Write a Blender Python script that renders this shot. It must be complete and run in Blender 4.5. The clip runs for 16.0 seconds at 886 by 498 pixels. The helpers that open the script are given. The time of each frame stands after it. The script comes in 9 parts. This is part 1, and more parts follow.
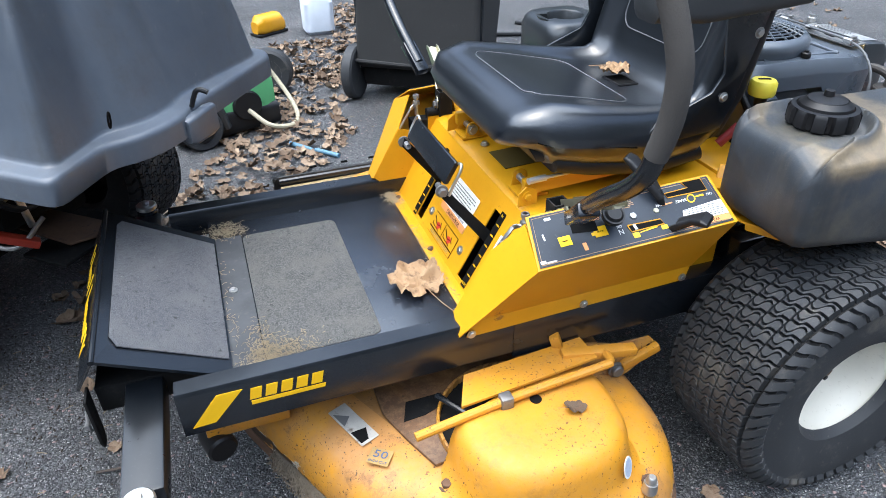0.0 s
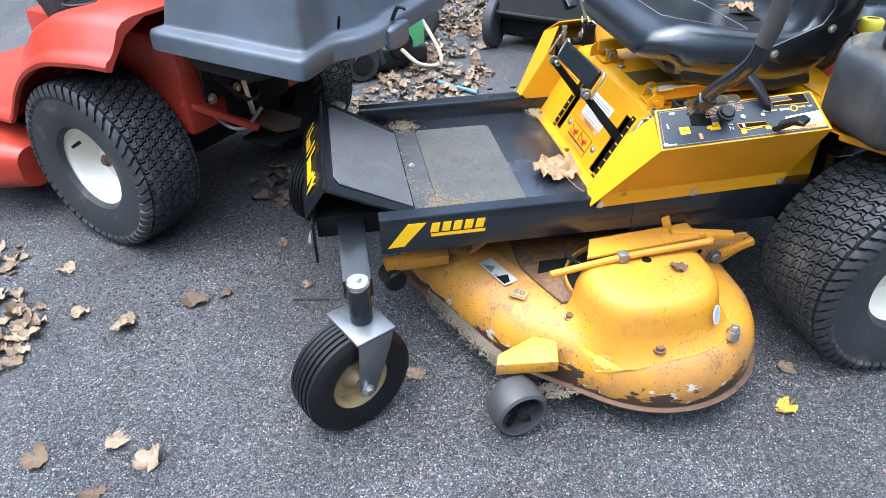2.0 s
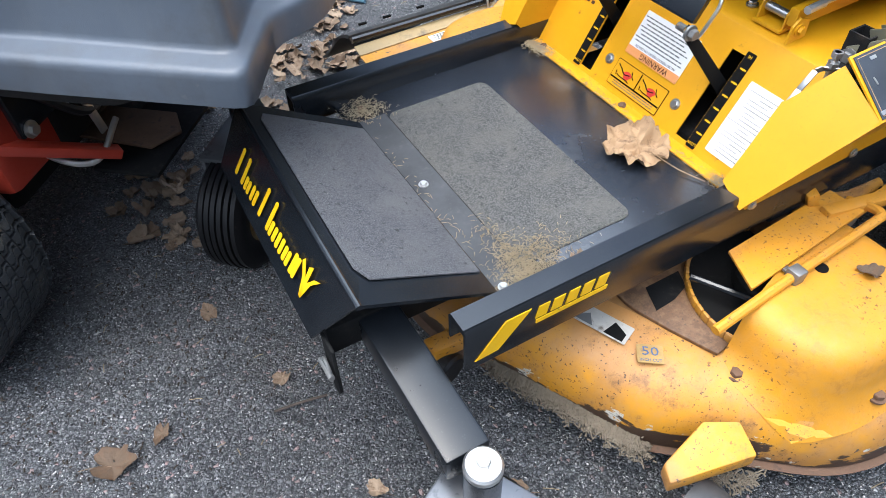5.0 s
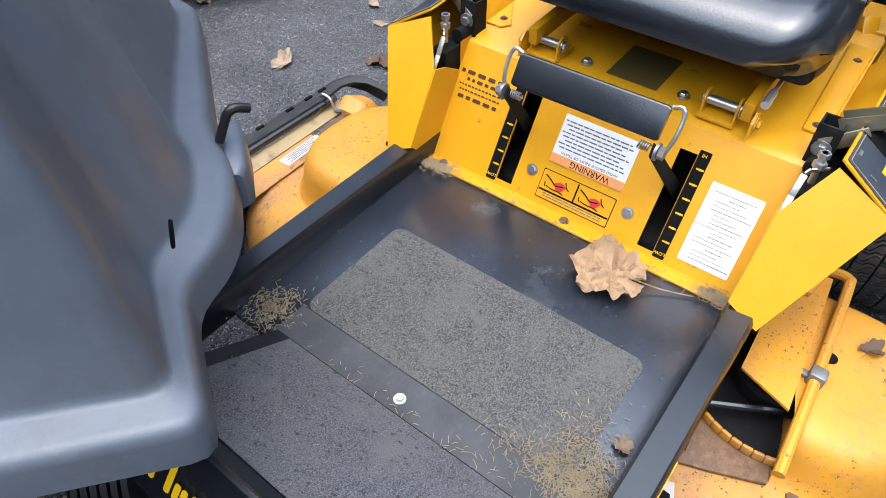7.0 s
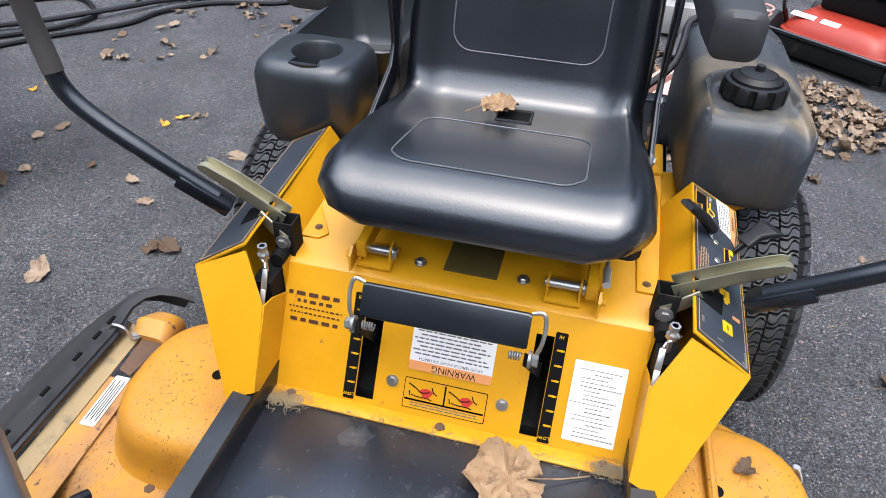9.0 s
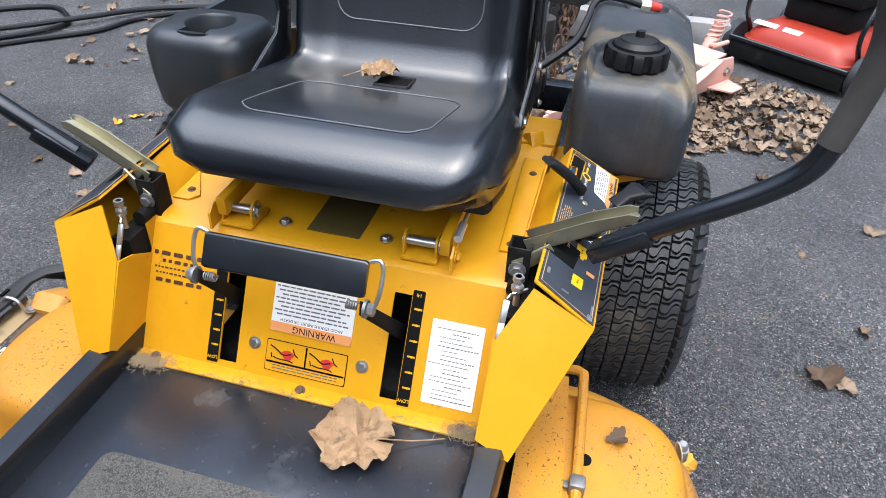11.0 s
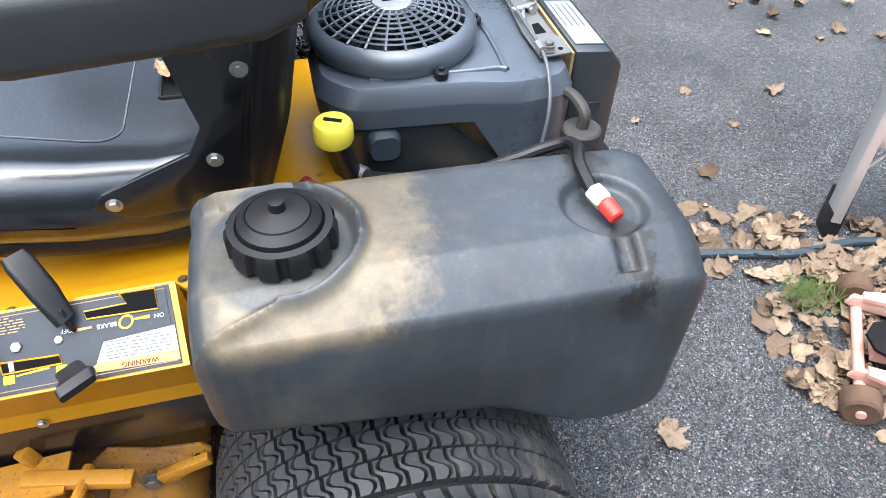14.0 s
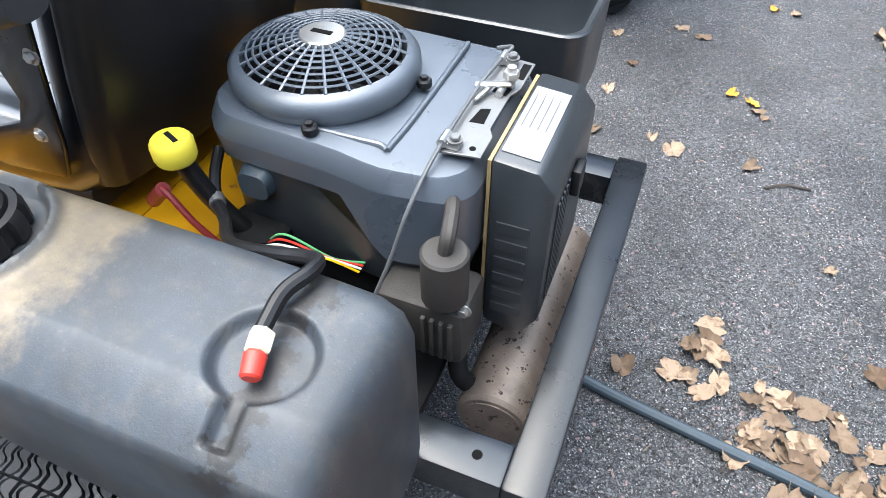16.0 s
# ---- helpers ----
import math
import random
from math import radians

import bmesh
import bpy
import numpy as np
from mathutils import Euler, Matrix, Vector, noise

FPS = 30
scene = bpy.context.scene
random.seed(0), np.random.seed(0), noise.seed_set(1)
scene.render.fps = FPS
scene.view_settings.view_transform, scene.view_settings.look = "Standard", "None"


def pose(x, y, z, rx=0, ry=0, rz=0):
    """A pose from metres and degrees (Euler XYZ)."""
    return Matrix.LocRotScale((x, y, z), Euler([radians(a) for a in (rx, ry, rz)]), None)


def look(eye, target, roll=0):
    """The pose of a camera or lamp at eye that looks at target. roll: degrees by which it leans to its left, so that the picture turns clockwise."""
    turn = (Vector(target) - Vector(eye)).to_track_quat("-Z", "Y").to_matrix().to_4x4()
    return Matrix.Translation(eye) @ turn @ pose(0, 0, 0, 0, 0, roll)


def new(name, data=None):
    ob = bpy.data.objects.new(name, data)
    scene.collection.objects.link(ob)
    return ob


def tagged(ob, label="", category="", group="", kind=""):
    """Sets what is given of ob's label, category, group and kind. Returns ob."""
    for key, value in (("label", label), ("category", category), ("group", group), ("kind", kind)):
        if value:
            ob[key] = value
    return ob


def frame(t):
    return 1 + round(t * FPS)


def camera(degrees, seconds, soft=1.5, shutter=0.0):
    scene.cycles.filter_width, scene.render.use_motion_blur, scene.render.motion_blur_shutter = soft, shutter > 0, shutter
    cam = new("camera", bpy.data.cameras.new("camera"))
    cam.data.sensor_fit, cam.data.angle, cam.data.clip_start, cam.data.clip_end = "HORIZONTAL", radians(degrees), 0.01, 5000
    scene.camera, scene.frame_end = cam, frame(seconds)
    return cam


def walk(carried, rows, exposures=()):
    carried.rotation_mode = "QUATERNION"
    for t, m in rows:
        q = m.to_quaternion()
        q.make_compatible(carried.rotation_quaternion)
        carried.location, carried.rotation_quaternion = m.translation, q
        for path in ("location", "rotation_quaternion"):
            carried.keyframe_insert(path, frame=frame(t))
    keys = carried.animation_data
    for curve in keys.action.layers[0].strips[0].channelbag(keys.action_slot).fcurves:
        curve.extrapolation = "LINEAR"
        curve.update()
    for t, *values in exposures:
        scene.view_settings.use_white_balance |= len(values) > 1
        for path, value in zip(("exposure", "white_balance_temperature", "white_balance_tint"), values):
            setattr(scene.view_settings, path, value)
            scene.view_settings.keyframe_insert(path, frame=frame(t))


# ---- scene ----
cam = camera(66.9, 16.0, soft=0.75)
PATH = [
    (0, (-0.389, -1.205, 1.204), (0.164, 0.375, 0.11), -0.8),
    (0.5, (-0.388, -1.299, 1.211), (-0.017, 0.31, 0.082), -0.9),
    (1, (-0.363, -1.442, 1.165), (-0.079, 0.181, 0.03), -1.0),
    (1.5, (-0.484, -1.526, 1.191), (-0.212, 0.093, 0.049), -0.8),
    (2, (-0.611, -1.59, 1.222), (-0.344, 0.025, 0.073), -0.9),
    (2.5, (-0.676, -1.577, 1.199), (-0.394, 0.031, 0.044), -1.1),
    (3, (-0.7, -1.438, 1.14), (-0.412, 0.156, -0.034), -1.1),
    (3.2, (-0.708, -1.346, 1.117), (-0.424, 0.232, -0.078), -1.2),
    (5.3, (-0.824, -0.722, 1.133), (-0.135, 0.45, -0.334), -1.8),
    (5.5, (-0.835, -0.692, 1.143), (-0.125, 0.47, -0.321), -1.8),
    (6, (-0.898, -0.587, 1.164), (-0.023, 0.463, -0.296), -0.6),
    (6.5, (-0.891, -0.484, 1.183), (0.154, 0.41, -0.268), 0.2),
    (7, (-0.777, -0.34, 1.151), (0.335, 0.51, -0.277), 0.3),
    (7.5, (-0.707, -0.237, 1.16), (0.447, 0.604, -0.24), 0.1),
    (8, (-0.685, -0.171, 1.214), (0.611, 0.516, -0.146), 1.0),
    (8.5, (-0.654, -0.156, 1.259), (0.807, 0.287, -0.033), 1.5),
    (8.7, (-0.644, -0.145, 1.267), (0.857, 0.238, 0.002), 1.6),
    (10.8, (-0.646, -0.273, 1.198), (0.936, 0.074, 0.024), 2.0),
    (11, (-0.633, -0.383, 1.176), (0.934, 0.015, -0.001), 2.0),
    (11.5, (-0.528, -0.54, 1.157), (0.957, -0.004, -0.07), 1.9),
    (12, (-0.296, -0.629, 1.171), (1.059, 0.027, -0.146), 2.0),
    (12.5, (-0.08, -0.773, 1.177), (1.11, 0.081, -0.185), 1.9),
    (13, (0.137, -0.897, 1.213), (1.05, 0.204, -0.185), 2.0),
    (13.5, (0.378, -0.916, 1.224), (1.031, 0.349, -0.181), 2.0),
    (14, (0.606, -0.93, 1.242), (0.951, 0.441, -0.173), 1.3),
    (14.5, (0.871, -0.997, 1.227), (0.874, 0.408, -0.196), 0.6),
    (15, (1.055, -0.889, 1.214), (0.778, 0.48, -0.218), 0.1),
    (15.5, (1.168, -0.739, 1.207), (0.763, 0.593, -0.229), 0.0),
    (16, (1.183, -0.682, 1.228), (0.659, 0.613, -0.204), -0.1),
]
walk(cam, [(t, look(eye, target, roll)) for t, eye, target, roll in PATH], exposures=((0.0, 1.70, 5600, 5), (1.0, 1.80, 5600, 5), (2.0, 2.0, 5450, 5), (3.0, 1.97, 5500, 5), (5.5, 1.54, 5650, 6), (6.5, 1.53, 5650, 7), (8.5, 1.32, 5850, 9), (11.0, 1.36, 5800, 8), (12.0, 1.48, 5850, 7), (13.0, 1.82, 5900, 6), (13.5, 1.98, 5900, 6), (14.0, 1.98, 5850, 6), (16.0, 2.10, 5900, 5)))

# ---- light ----
def make_world():
    w = bpy.data.worlds.new("sky")
    w.use_nodes = True
    nt = w.node_tree
    bg = nt.nodes["Background"]
    sky = nt.nodes.new("ShaderNodeTexSky")
    sky.sky_type = 'NISHITA'
    sky.sun_disc = False
    sky.sun_elevation = radians(77.6)
    sky.sun_rotation = radians(261)
    sky.dust_density = 7.0
    sky.air_density = 1.0
    sky.ozone_density = 0.6
    nt.links.new(sky.outputs[0], bg.inputs[0])
    bg.inputs[1].default_value = 0.11
    scene.world = w
    sun = bpy.data.lights.new("sun", 'SUN')
    sun.energy = 1.5
    sun.angle = radians(100)
    sun.color = (0.94, 0.975, 1.0)
    so = new("sun", sun)
    so.matrix_world = look((-0.65, -0.1, 3.0), (0, 0, 0))


make_world()


# ---- materials ----
def nodes_of(name):
    m = bpy.data.materials.new(name)
    m.use_nodes = True
    nt = m.node_tree
    return m, nt, nt.nodes["Principled BSDF"]


def noise_node(nt, vec, scale, detail=4.0, rough=0.6):
    n = nt.nodes.new("ShaderNodeTexNoise")
    n.inputs["Scale"].default_value = scale
    n.inputs["Detail"].default_value = detail
    n.inputs["Roughness"].default_value = rough
    nt.links.new(vec, n.inputs["Vector"])
    return n.outputs["Fac"]


def ramp(nt, fac, a, b, ca=(0, 0, 0, 1), cb=(1, 1, 1, 1)):
    r = nt.nodes.new("ShaderNodeValToRGB")
    r.color_ramp.elements[0].position, r.color_ramp.elements[1].position = a, b
    r.color_ramp.elements[0].color, r.color_ramp.elements[1].color = ca, cb
    nt.links.new(fac, r.inputs[0])
    return r.outputs[0]


def mix(nt, fac, a, b):
    m = nt.nodes.new("ShaderNodeMix")
    m.data_type = 'RGBA'
    if isinstance(fac, float):
        m.inputs[0].default_value = fac
    else:
        nt.links.new(fac, m.inputs[0])
    for sock, v in ((m.inputs[6], a), (m.inputs[7], b)):
        if isinstance(v, tuple):
            sock.default_value = (*v[:3], 1)
        else:
            nt.links.new(v, sock)
    return m.outputs[2]


def calc(nt, op, a, b=0.0):
    m = nt.nodes.new("ShaderNodeMath")
    m.operation = op
    for sock, v in zip(m.inputs, (a, b)):
        if isinstance(v, (int, float)):
            sock.default_value = v
        else:
            nt.links.new(v, sock)
    return m.outputs[0]


def bump(nt, bsdf, height, strength=0.3, distance=0.002):
    b = nt.nodes.new("ShaderNodeBump")
    b.inputs["Strength"].default_value = strength
    b.inputs["Distance"].default_value = distance
    nt.links.new(height, b.inputs["Height"])
    nt.links.new(b.outputs[0], bsdf.inputs["Normal"])


def coords(nt, kind="Object"):
    return nt.nodes.new("ShaderNodeTexCoord").outputs[kind]


def surface(name, col, rough=0.5, metal=0.0, var=0.25, dirt=None, dirt_amount=0.0, grain=0.15,
            grain_scale=400.0, spec=0.5, dirt_scale=14.0, rough_var=0.12, coat=0.0, fine_dirt=True, dirt_edge=0.16):
    """A worn surface: base colour varied at two scales, dirt in patches, fine relief."""
    m, nt, b = nodes_of(name)
    v = coords(nt)
    big = noise_node(nt, v, dirt_scale * 0.5, 5)
    dark = tuple(c * (1 - var) for c in col)
    light = tuple(min(1, c * (1 + var * 0.6)) for c in col)
    c = mix(nt, ramp(nt, big, 0.3, 0.7), dark, light)
    if dirt:
        patch = noise_node(nt, v, dirt_scale, 8, 0.65)
        lo = 0.72 - 0.45 * dirt_amount
        mask = ramp(nt, patch, lo, lo + dirt_edge)
        if fine_dirt:
            mask2 = ramp(nt, noise_node(nt, v, dirt_scale * 9, 4), 0.62, 0.7)
            mm = nt.nodes.new("ShaderNodeMath")
            mm.operation = 'MAXIMUM'
            nt.links.new(mask, mm.inputs[0])
            nt.links.new(calc(nt, 'MULTIPLY', mask2, min(0.8, dirt_amount * 1.2)), mm.inputs[1])
            mask = mm.outputs[0]
        c = mix(nt, mask, c, dirt)
    nt.links.new(c, b.inputs["Base Color"])
    r = nt.nodes.new("ShaderNodeMapRange")
    r.inputs["To Min"].default_value = max(0.03, rough - rough_var)
    r.inputs["To Max"].default_value = min(1.0, rough + rough_var)
    nt.links.new(big, r.inputs["Value"])
    nt.links.new(r.outputs[0], b.inputs["Roughness"])
    b.inputs["Metallic"].default_value = metal
    b.inputs["Specular IOR Level"].default_value = spec
    b.inputs["Coat Weight"].default_value = coat
    b.inputs["Coat Roughness"].default_value = 0.15
    if grain > 0:
        h = noise_node(nt, v, grain_scale, 3)
        bump(nt, b, h, grain, 0.001)
    return m


YELLOW = surface("yellow_paint", (0.63, 0.305, 0.004), 0.34, var=0.07, grain=0.05, dirt=(0.30, 0.13, 0.03), dirt_amount=0.13, dirt_scale=24, dirt_edge=0.05)


def deck_material(name, fresh, patina, patina_share, rust_share, speck_share, flaked=False):
    """Sun-bleached yellow paint: brownish patina in clouds, rust patches, fine dark specks in swarms."""
    m, nt, b = nodes_of(name)
    v = coords(nt)
    cloud = noise_node(nt, v, 6, 7, 0.6)
    c = mix(nt, calc(nt, 'MULTIPLY', ramp(nt, cloud, 0.40, 0.58), patina_share), fresh, patina)
    mott = ramp(nt, noise_node(nt, v, 55, 6, 0.7), 0.45, 0.7)
    c = mix(nt, calc(nt, 'MULTIPLY', mott, 0.35 * patina_share), c, (0.40, 0.24, 0.11))
    worn = ramp(nt, noise_node(nt, v, 12, 12, 0.8), 0.555, 0.64)
    c = mix(nt, calc(nt, 'MULTIPLY', worn, rust_share), c, (0.17, 0.085, 0.035))
    swarm = ramp(nt, noise_node(nt, v, 9, 4, 0.6), 0.42, 0.54)
    dots = ramp(nt, noise_node(nt, v, 170, 3, 0.6), 0.622, 0.65)
    c = mix(nt, calc(nt, 'MULTIPLY', calc(nt, 'MULTIPLY', swarm, dots), speck_share), c, (0.05, 0.03, 0.018))
    if flaked:
        # paint flaked off along the skirt: dark steel, with some pale primer at the break
        z = nt.nodes.new("ShaderNodeSeparateXYZ")
        nt.links.new(v, z.inputs[0])
        flat_v = nt.nodes.new("ShaderNodeMapping")
        flat_v.inputs["Scale"].default_value = (1, 1, 2.6)
        nt.links.new(v, flat_v.inputs[0])
        chip = noise_node(nt, flat_v.outputs[0], 9, 6, 0.62)
        edge = calc(nt, 'SUBTRACT', calc(nt, 'MULTIPLY', chip, 0.26), z.outputs[2])
        c = mix(nt, calc(nt, 'MULTIPLY', ramp(nt, edge, 0.012, 0.016), ramp(nt, noise_node(nt, v, 30, 4), 0.555, 0.58)), c, (0.55, 0.53, 0.47))
        c = mix(nt, ramp(nt, edge, 0.026, 0.029), c, (0.055, 0.032, 0.02))
        spot = noise_node(nt, v, 17, 5, 0.6)
        c = mix(nt, ramp(nt, spot, 0.672, 0.68), c, (0.10, 0.07, 0.05))
    nt.links.new(c, b.inputs["Base Color"])
    rr = nt.nodes.new("ShaderNodeMapRange")
    rr.inputs["To Min"].default_value = 0.40
    rr.inputs["To Max"].default_value = 0.68
    nt.links.new(cloud, rr.inputs["Value"])
    nt.links.new(rr.outputs[0], b.inputs["Roughness"])
    bump(nt, b, noise_node(nt, v, 200, 5), 0.22, 0.0015)
    return m


DECK_YELLOW = deck_material("weathered_yellow_paint", (0.56, 0.25, 0.006), (0.46, 0.205, 0.018), 0.7, 0.28, 0.8)
DECK_DIRTY = deck_material("greasy_yellow_paint", (0.50, 0.23, 0.012), (0.26, 0.13, 0.04), 1.0, 0.8, 0.9)
DECK_STAINED = deck_material("stained_yellow_paint", (0.56, 0.255, 0.010), (0.37, 0.18, 0.055), 0.9, 0.75, 0.9, True)
DECK_BROWN = deck_material("rusted_yellow_paint", (0.15, 0.07, 0.022), (0.085, 0.045, 0.024), 1.0, 0.8, 0.7)
FADED_LABEL = surface("faded_label", (0.34, 0.22, 0.07), 0.6, var=0.3, grain=0.1, dirt=(0.05, 0.06, 0.09), dirt_amount=0.3, dirt_scale=60)
SCUFFED_LABEL = surface("scuffed_label", (0.42, 0.40, 0.36), 0.45, var=0.25, grain=0.1, dirt=(0.10, 0.08, 0.06), dirt_amount=0.32, dirt_scale=40)
BLACK_PAINT = surface("black_gloss_paint", (0.008, 0.010, 0.013), 0.24, spec=0.75, var=0.3, grain=0.06, dirt=(0.06, 0.055, 0.045), dirt_amount=0.12, dirt_scale=18)
BLACK_PLASTIC = surface("black_plastic", (0.008, 0.008, 0.009), 0.45, spec=0.4, var=0.25, grain=0.12, dirt=(0.05, 0.05, 0.05), dirt_amount=0.1)
GREY_PLASTIC = surface("grey_black_plastic", (0.024, 0.028, 0.032), 0.34, spec=0.8, var=0.25, grain=0.25, dirt=(0.09, 0.085, 0.075), dirt_amount=0.12, grain_scale=700)
ENGINE_GREY = surface("engine_cover_plastic", (0.078, 0.092, 0.112), 0.30, spec=1.0, var=0.2, grain=0.3, grain_scale=900, dirt=(0.1, 0.09, 0.075), dirt_amount=0.12)
ARM_PLASTIC = surface("faded_arm_plastic", (0.034, 0.036, 0.038), 0.5, var=0.2, grain=0.25, grain_scale=600, dirt=(0.09, 0.09, 0.09), dirt_amount=0.15)
VINYL = surface("black_vinyl", (0.006, 0.008, 0.0115), 0.31, spec=0.9, coat=0.45, var=0.25, grain=0.28, grain_scale=260, dirt=(0.06, 0.055, 0.05), dirt_amount=0.03, rough_var=0.08)
RUBBER = surface("tyre_rubber", (0.034, 0.036, 0.039), 0.6, spec=0.4, var=0.3, grain=0.35, grain_scale=300, dirt=(0.11, 0.10, 0.083), dirt_amount=0.36, dirt_scale=10)
FOAM = surface("foam_grip", (0.055, 0.05, 0.045), 0.9, var=0.2, grain=0.6, grain_scale=500, dirt=(0.12, 0.1, 0.07), dirt_amount=0.12)
CREAM = surface("cream_rim_paint", (0.68, 0.65, 0.56), 0.4, var=0.08, grain=0.05, dirt=(0.25, 0.2, 0.13), dirt_amount=0.16)
RIM_TAN = surface("dirty_cream_rim", (0.33, 0.24, 0.11), 0.55, var=0.15, grain=0.15, dirt=(0.13, 0.1, 0.06), dirt_amount=0.4)
STEEL = surface("zinc_steel", (0.55, 0.54, 0.52), 0.35, metal=0.9, var=0.2, grain=0.1, dirt=(0.2, 0.13, 0.07), dirt_amount=0.2)
DULL_STEEL = surface("dull_grey_steel", (0.22, 0.22, 0.215), 0.45, metal=0.6, var=0.25, grain=0.15, dirt=(0.06, 0.05, 0.04), dirt_amount=0.25)
DIRTY_ALLOY = surface("dirty_brown_alloy", (0.042, 0.038, 0.034), 0.6, metal=0.2, var=0.35, grain=0.4, dirt=(0.02, 0.018, 0.016), dirt_amount=0.35, dirt_scale=24)
GOLD_ZINC = surface("yellow_zinc_steel", (0.42, 0.40, 0.29), 0.38, metal=0.85, var=0.2, grain=0.08, dirt=(0.2, 0.15, 0.08), dirt_amount=0.15)
FORK_GREY = surface("worn_grey_paint", (0.19, 0.195, 0.205), 0.33, metal=0.7, var=0.3, grain=0.15, dirt=(0.03, 0.03, 0.03), dirt_amount=0.3, dirt_scale=16)
RUST = surface("rusty_steel", (0.13, 0.075, 0.045), 0.8, metal=0.2, var=0.4, grain=0.5, dirt=(0.05, 0.035, 0.03), dirt_amount=0.4, dirt_scale=30)
MUFFLER = surface("heat_stained_steel", (0.2, 0.165, 0.14), 0.5, metal=0.5, var=0.3, grain=0.3, dirt=(0.03, 0.022, 0.02), dirt_amount=0.3, dirt_scale=75, dirt_edge=0.04)
RED_PAINT = surface("red_paint", (0.36, 0.040, 0.022), 0.34, spec=0.4, var=0.12, grain=0.05, dirt=(0.3, 0.1, 0.06), dirt_amount=0.14)
PINK_PAINT = surface("sun_faded_red_paint", (0.62, 0.34, 0.27), 0.7, var=0.2, grain=0.25, dirt=(0.64, 0.5, 0.42), dirt_amount=0.3, dirt_scale=7)
GREEN_PLASTIC = surface("green_plastic", (0.13, 0.42, 0.17), 0.45, var=0.12, grain=0.1, dirt=(0.1, 0.15, 0.08), dirt_amount=0.15)
WHITE_LABEL = surface("white_label", (0.75, 0.75, 0.73), 0.5, var=0.05, grain=0.03, dirt=(0.5, 0.46, 0.4), dirt_amount=0.08)
PLATFORM_PAINT = surface("dusty_black_paint", (0.018, 0.022, 0.030), 0.25, spec=0.9, var=0.35, grain=0.12, dirt=(0.075, 0.08, 0.085), dirt_amount=0.28, dirt_scale=9)
WORN_STRIP = surface("worn_grey_strip", (0.065, 0.067, 0.07), 0.85, spec=0.2, var=0.3, grain=0.3, dirt=(0.12, 0.115, 0.10), dirt_amount=0.3, dirt_scale=30)
FILM_PATCH = surface("grimy_olive_film", (0.115, 0.085, 0.025), 0.5, var=0.2, grain=0.1, dirt=(0.05, 0.04, 0.02), dirt_amount=0.25)
FADED_PRINT = surface("faded_tan_print", (0.42, 0.27, 0.14), 0.6, var=0.2, grain=0)
CASTER_RUBBER = surface("smooth_black_rubber", (0.006, 0.006, 0.007), 0.5, spec=0.3, var=0.3, grain=0.15, dirt=(0.05, 0.045, 0.035), dirt_amount=0.15)
# seam colour lightened to hold the glint along the stitching
GLINT_SEAM = surface("vinyl_seam_glint", (0.11, 0.115, 0.125), 0.4, var=0.4, grain=0.1)
CABLE_GREY = surface("grey_cable_sheath", (0.11, 0.115, 0.12), 0.4, var=0.2, grain=0.05)
CABLE_RED = surface("dark_red_cable", (0.22, 0.02, 0.02), 0.5, var=0.2, grain=0)
PALE_PLASTIC = surface("pale_cream_plastic", (0.62, 0.60, 0.45), 0.45, var=0.15, grain=0.05)
GREY_INK = surface("grey_print", (0.12, 0.12, 0.12), 0.5, var=0.2, grain=0)
SILVER_LABEL = surface("silver_foil_label", (0.42, 0.43, 0.44), 0.4, metal=0.5, var=0.15, grain=0.1, dirt=(0.25, 0.25, 0.25), dirt_amount=0.25)
BUMPER_PAINT = surface("worn_black_paint", (0.010, 0.012, 0.015), 0.30, spec=0.5, var=0.35, grain=0.08, dirt=(0.07, 0.07, 0.07), dirt_amount=0.14, dirt_scale=24)
ORANGE_LABEL = surface("orange_label", (0.72, 0.30, 0.10), 0.5, var=0.06, grain=0.03)
BLACK_INK = surface("black_ink", (0.006, 0.006, 0.006), 0.85, var=0.1, grain=0, spec=0.1)
DEALER_INK = surface("brown_black_print", (0.06, 0.02, 0.008), 0.6, var=0.1, grain=0)
BLUE_INK = surface("blue_label_ink", (0.05, 0.09, 0.2), 0.5, var=0.1, grain=0)
PALE_BLUE = surface("pale_blue_label", (0.42, 0.48, 0.58), 0.5, var=0.3, grain=0.05, dirt=(0.1, 0.15, 0.3), dirt_amount=0.3, dirt_scale=120)
RED_INK = surface("red_ink", (0.5, 0.03, 0.02), 0.5, var=0.1, grain=0)
YELLOW_DECAL = surface("yellow_decal", (0.85, 0.5, 0.0), 0.4, var=0.05, grain=0.02)
PANEL_LABEL = surface("dark_panel_label", (0.036, 0.043, 0.055), 0.5, spec=0.3, var=0.2, grain=0.08, dirt=(0.45, 0.45, 0.45), dirt_amount=0.03, dirt_scale=22)
YELLOW_CAP = surface("yellow_cap_plastic", (0.72, 0.60, 0.05), 0.4, var=0.1, grain=0.05, dirt=(0.3, 0.25, 0.05), dirt_amount=0.12)
RED_PLASTIC = surface("red_plastic", (0.62, 0.04, 0.025), 0.45, var=0.15, grain=0.05)
ALUMINIUM = surface("ladder_aluminium", (0.72, 0.72, 0.71), 0.38, metal=0.75, var=0.1, grain=0.1, dirt=(0.3, 0.28, 0.25), dirt_amount=0.15)
# tyre rubber darkened to put groove shade into the colour
GROOVE = surface("shaded_groove_rubber", (0.010, 0.010, 0.010), 0.7, spec=0.2, var=0.3, grain=0.3)
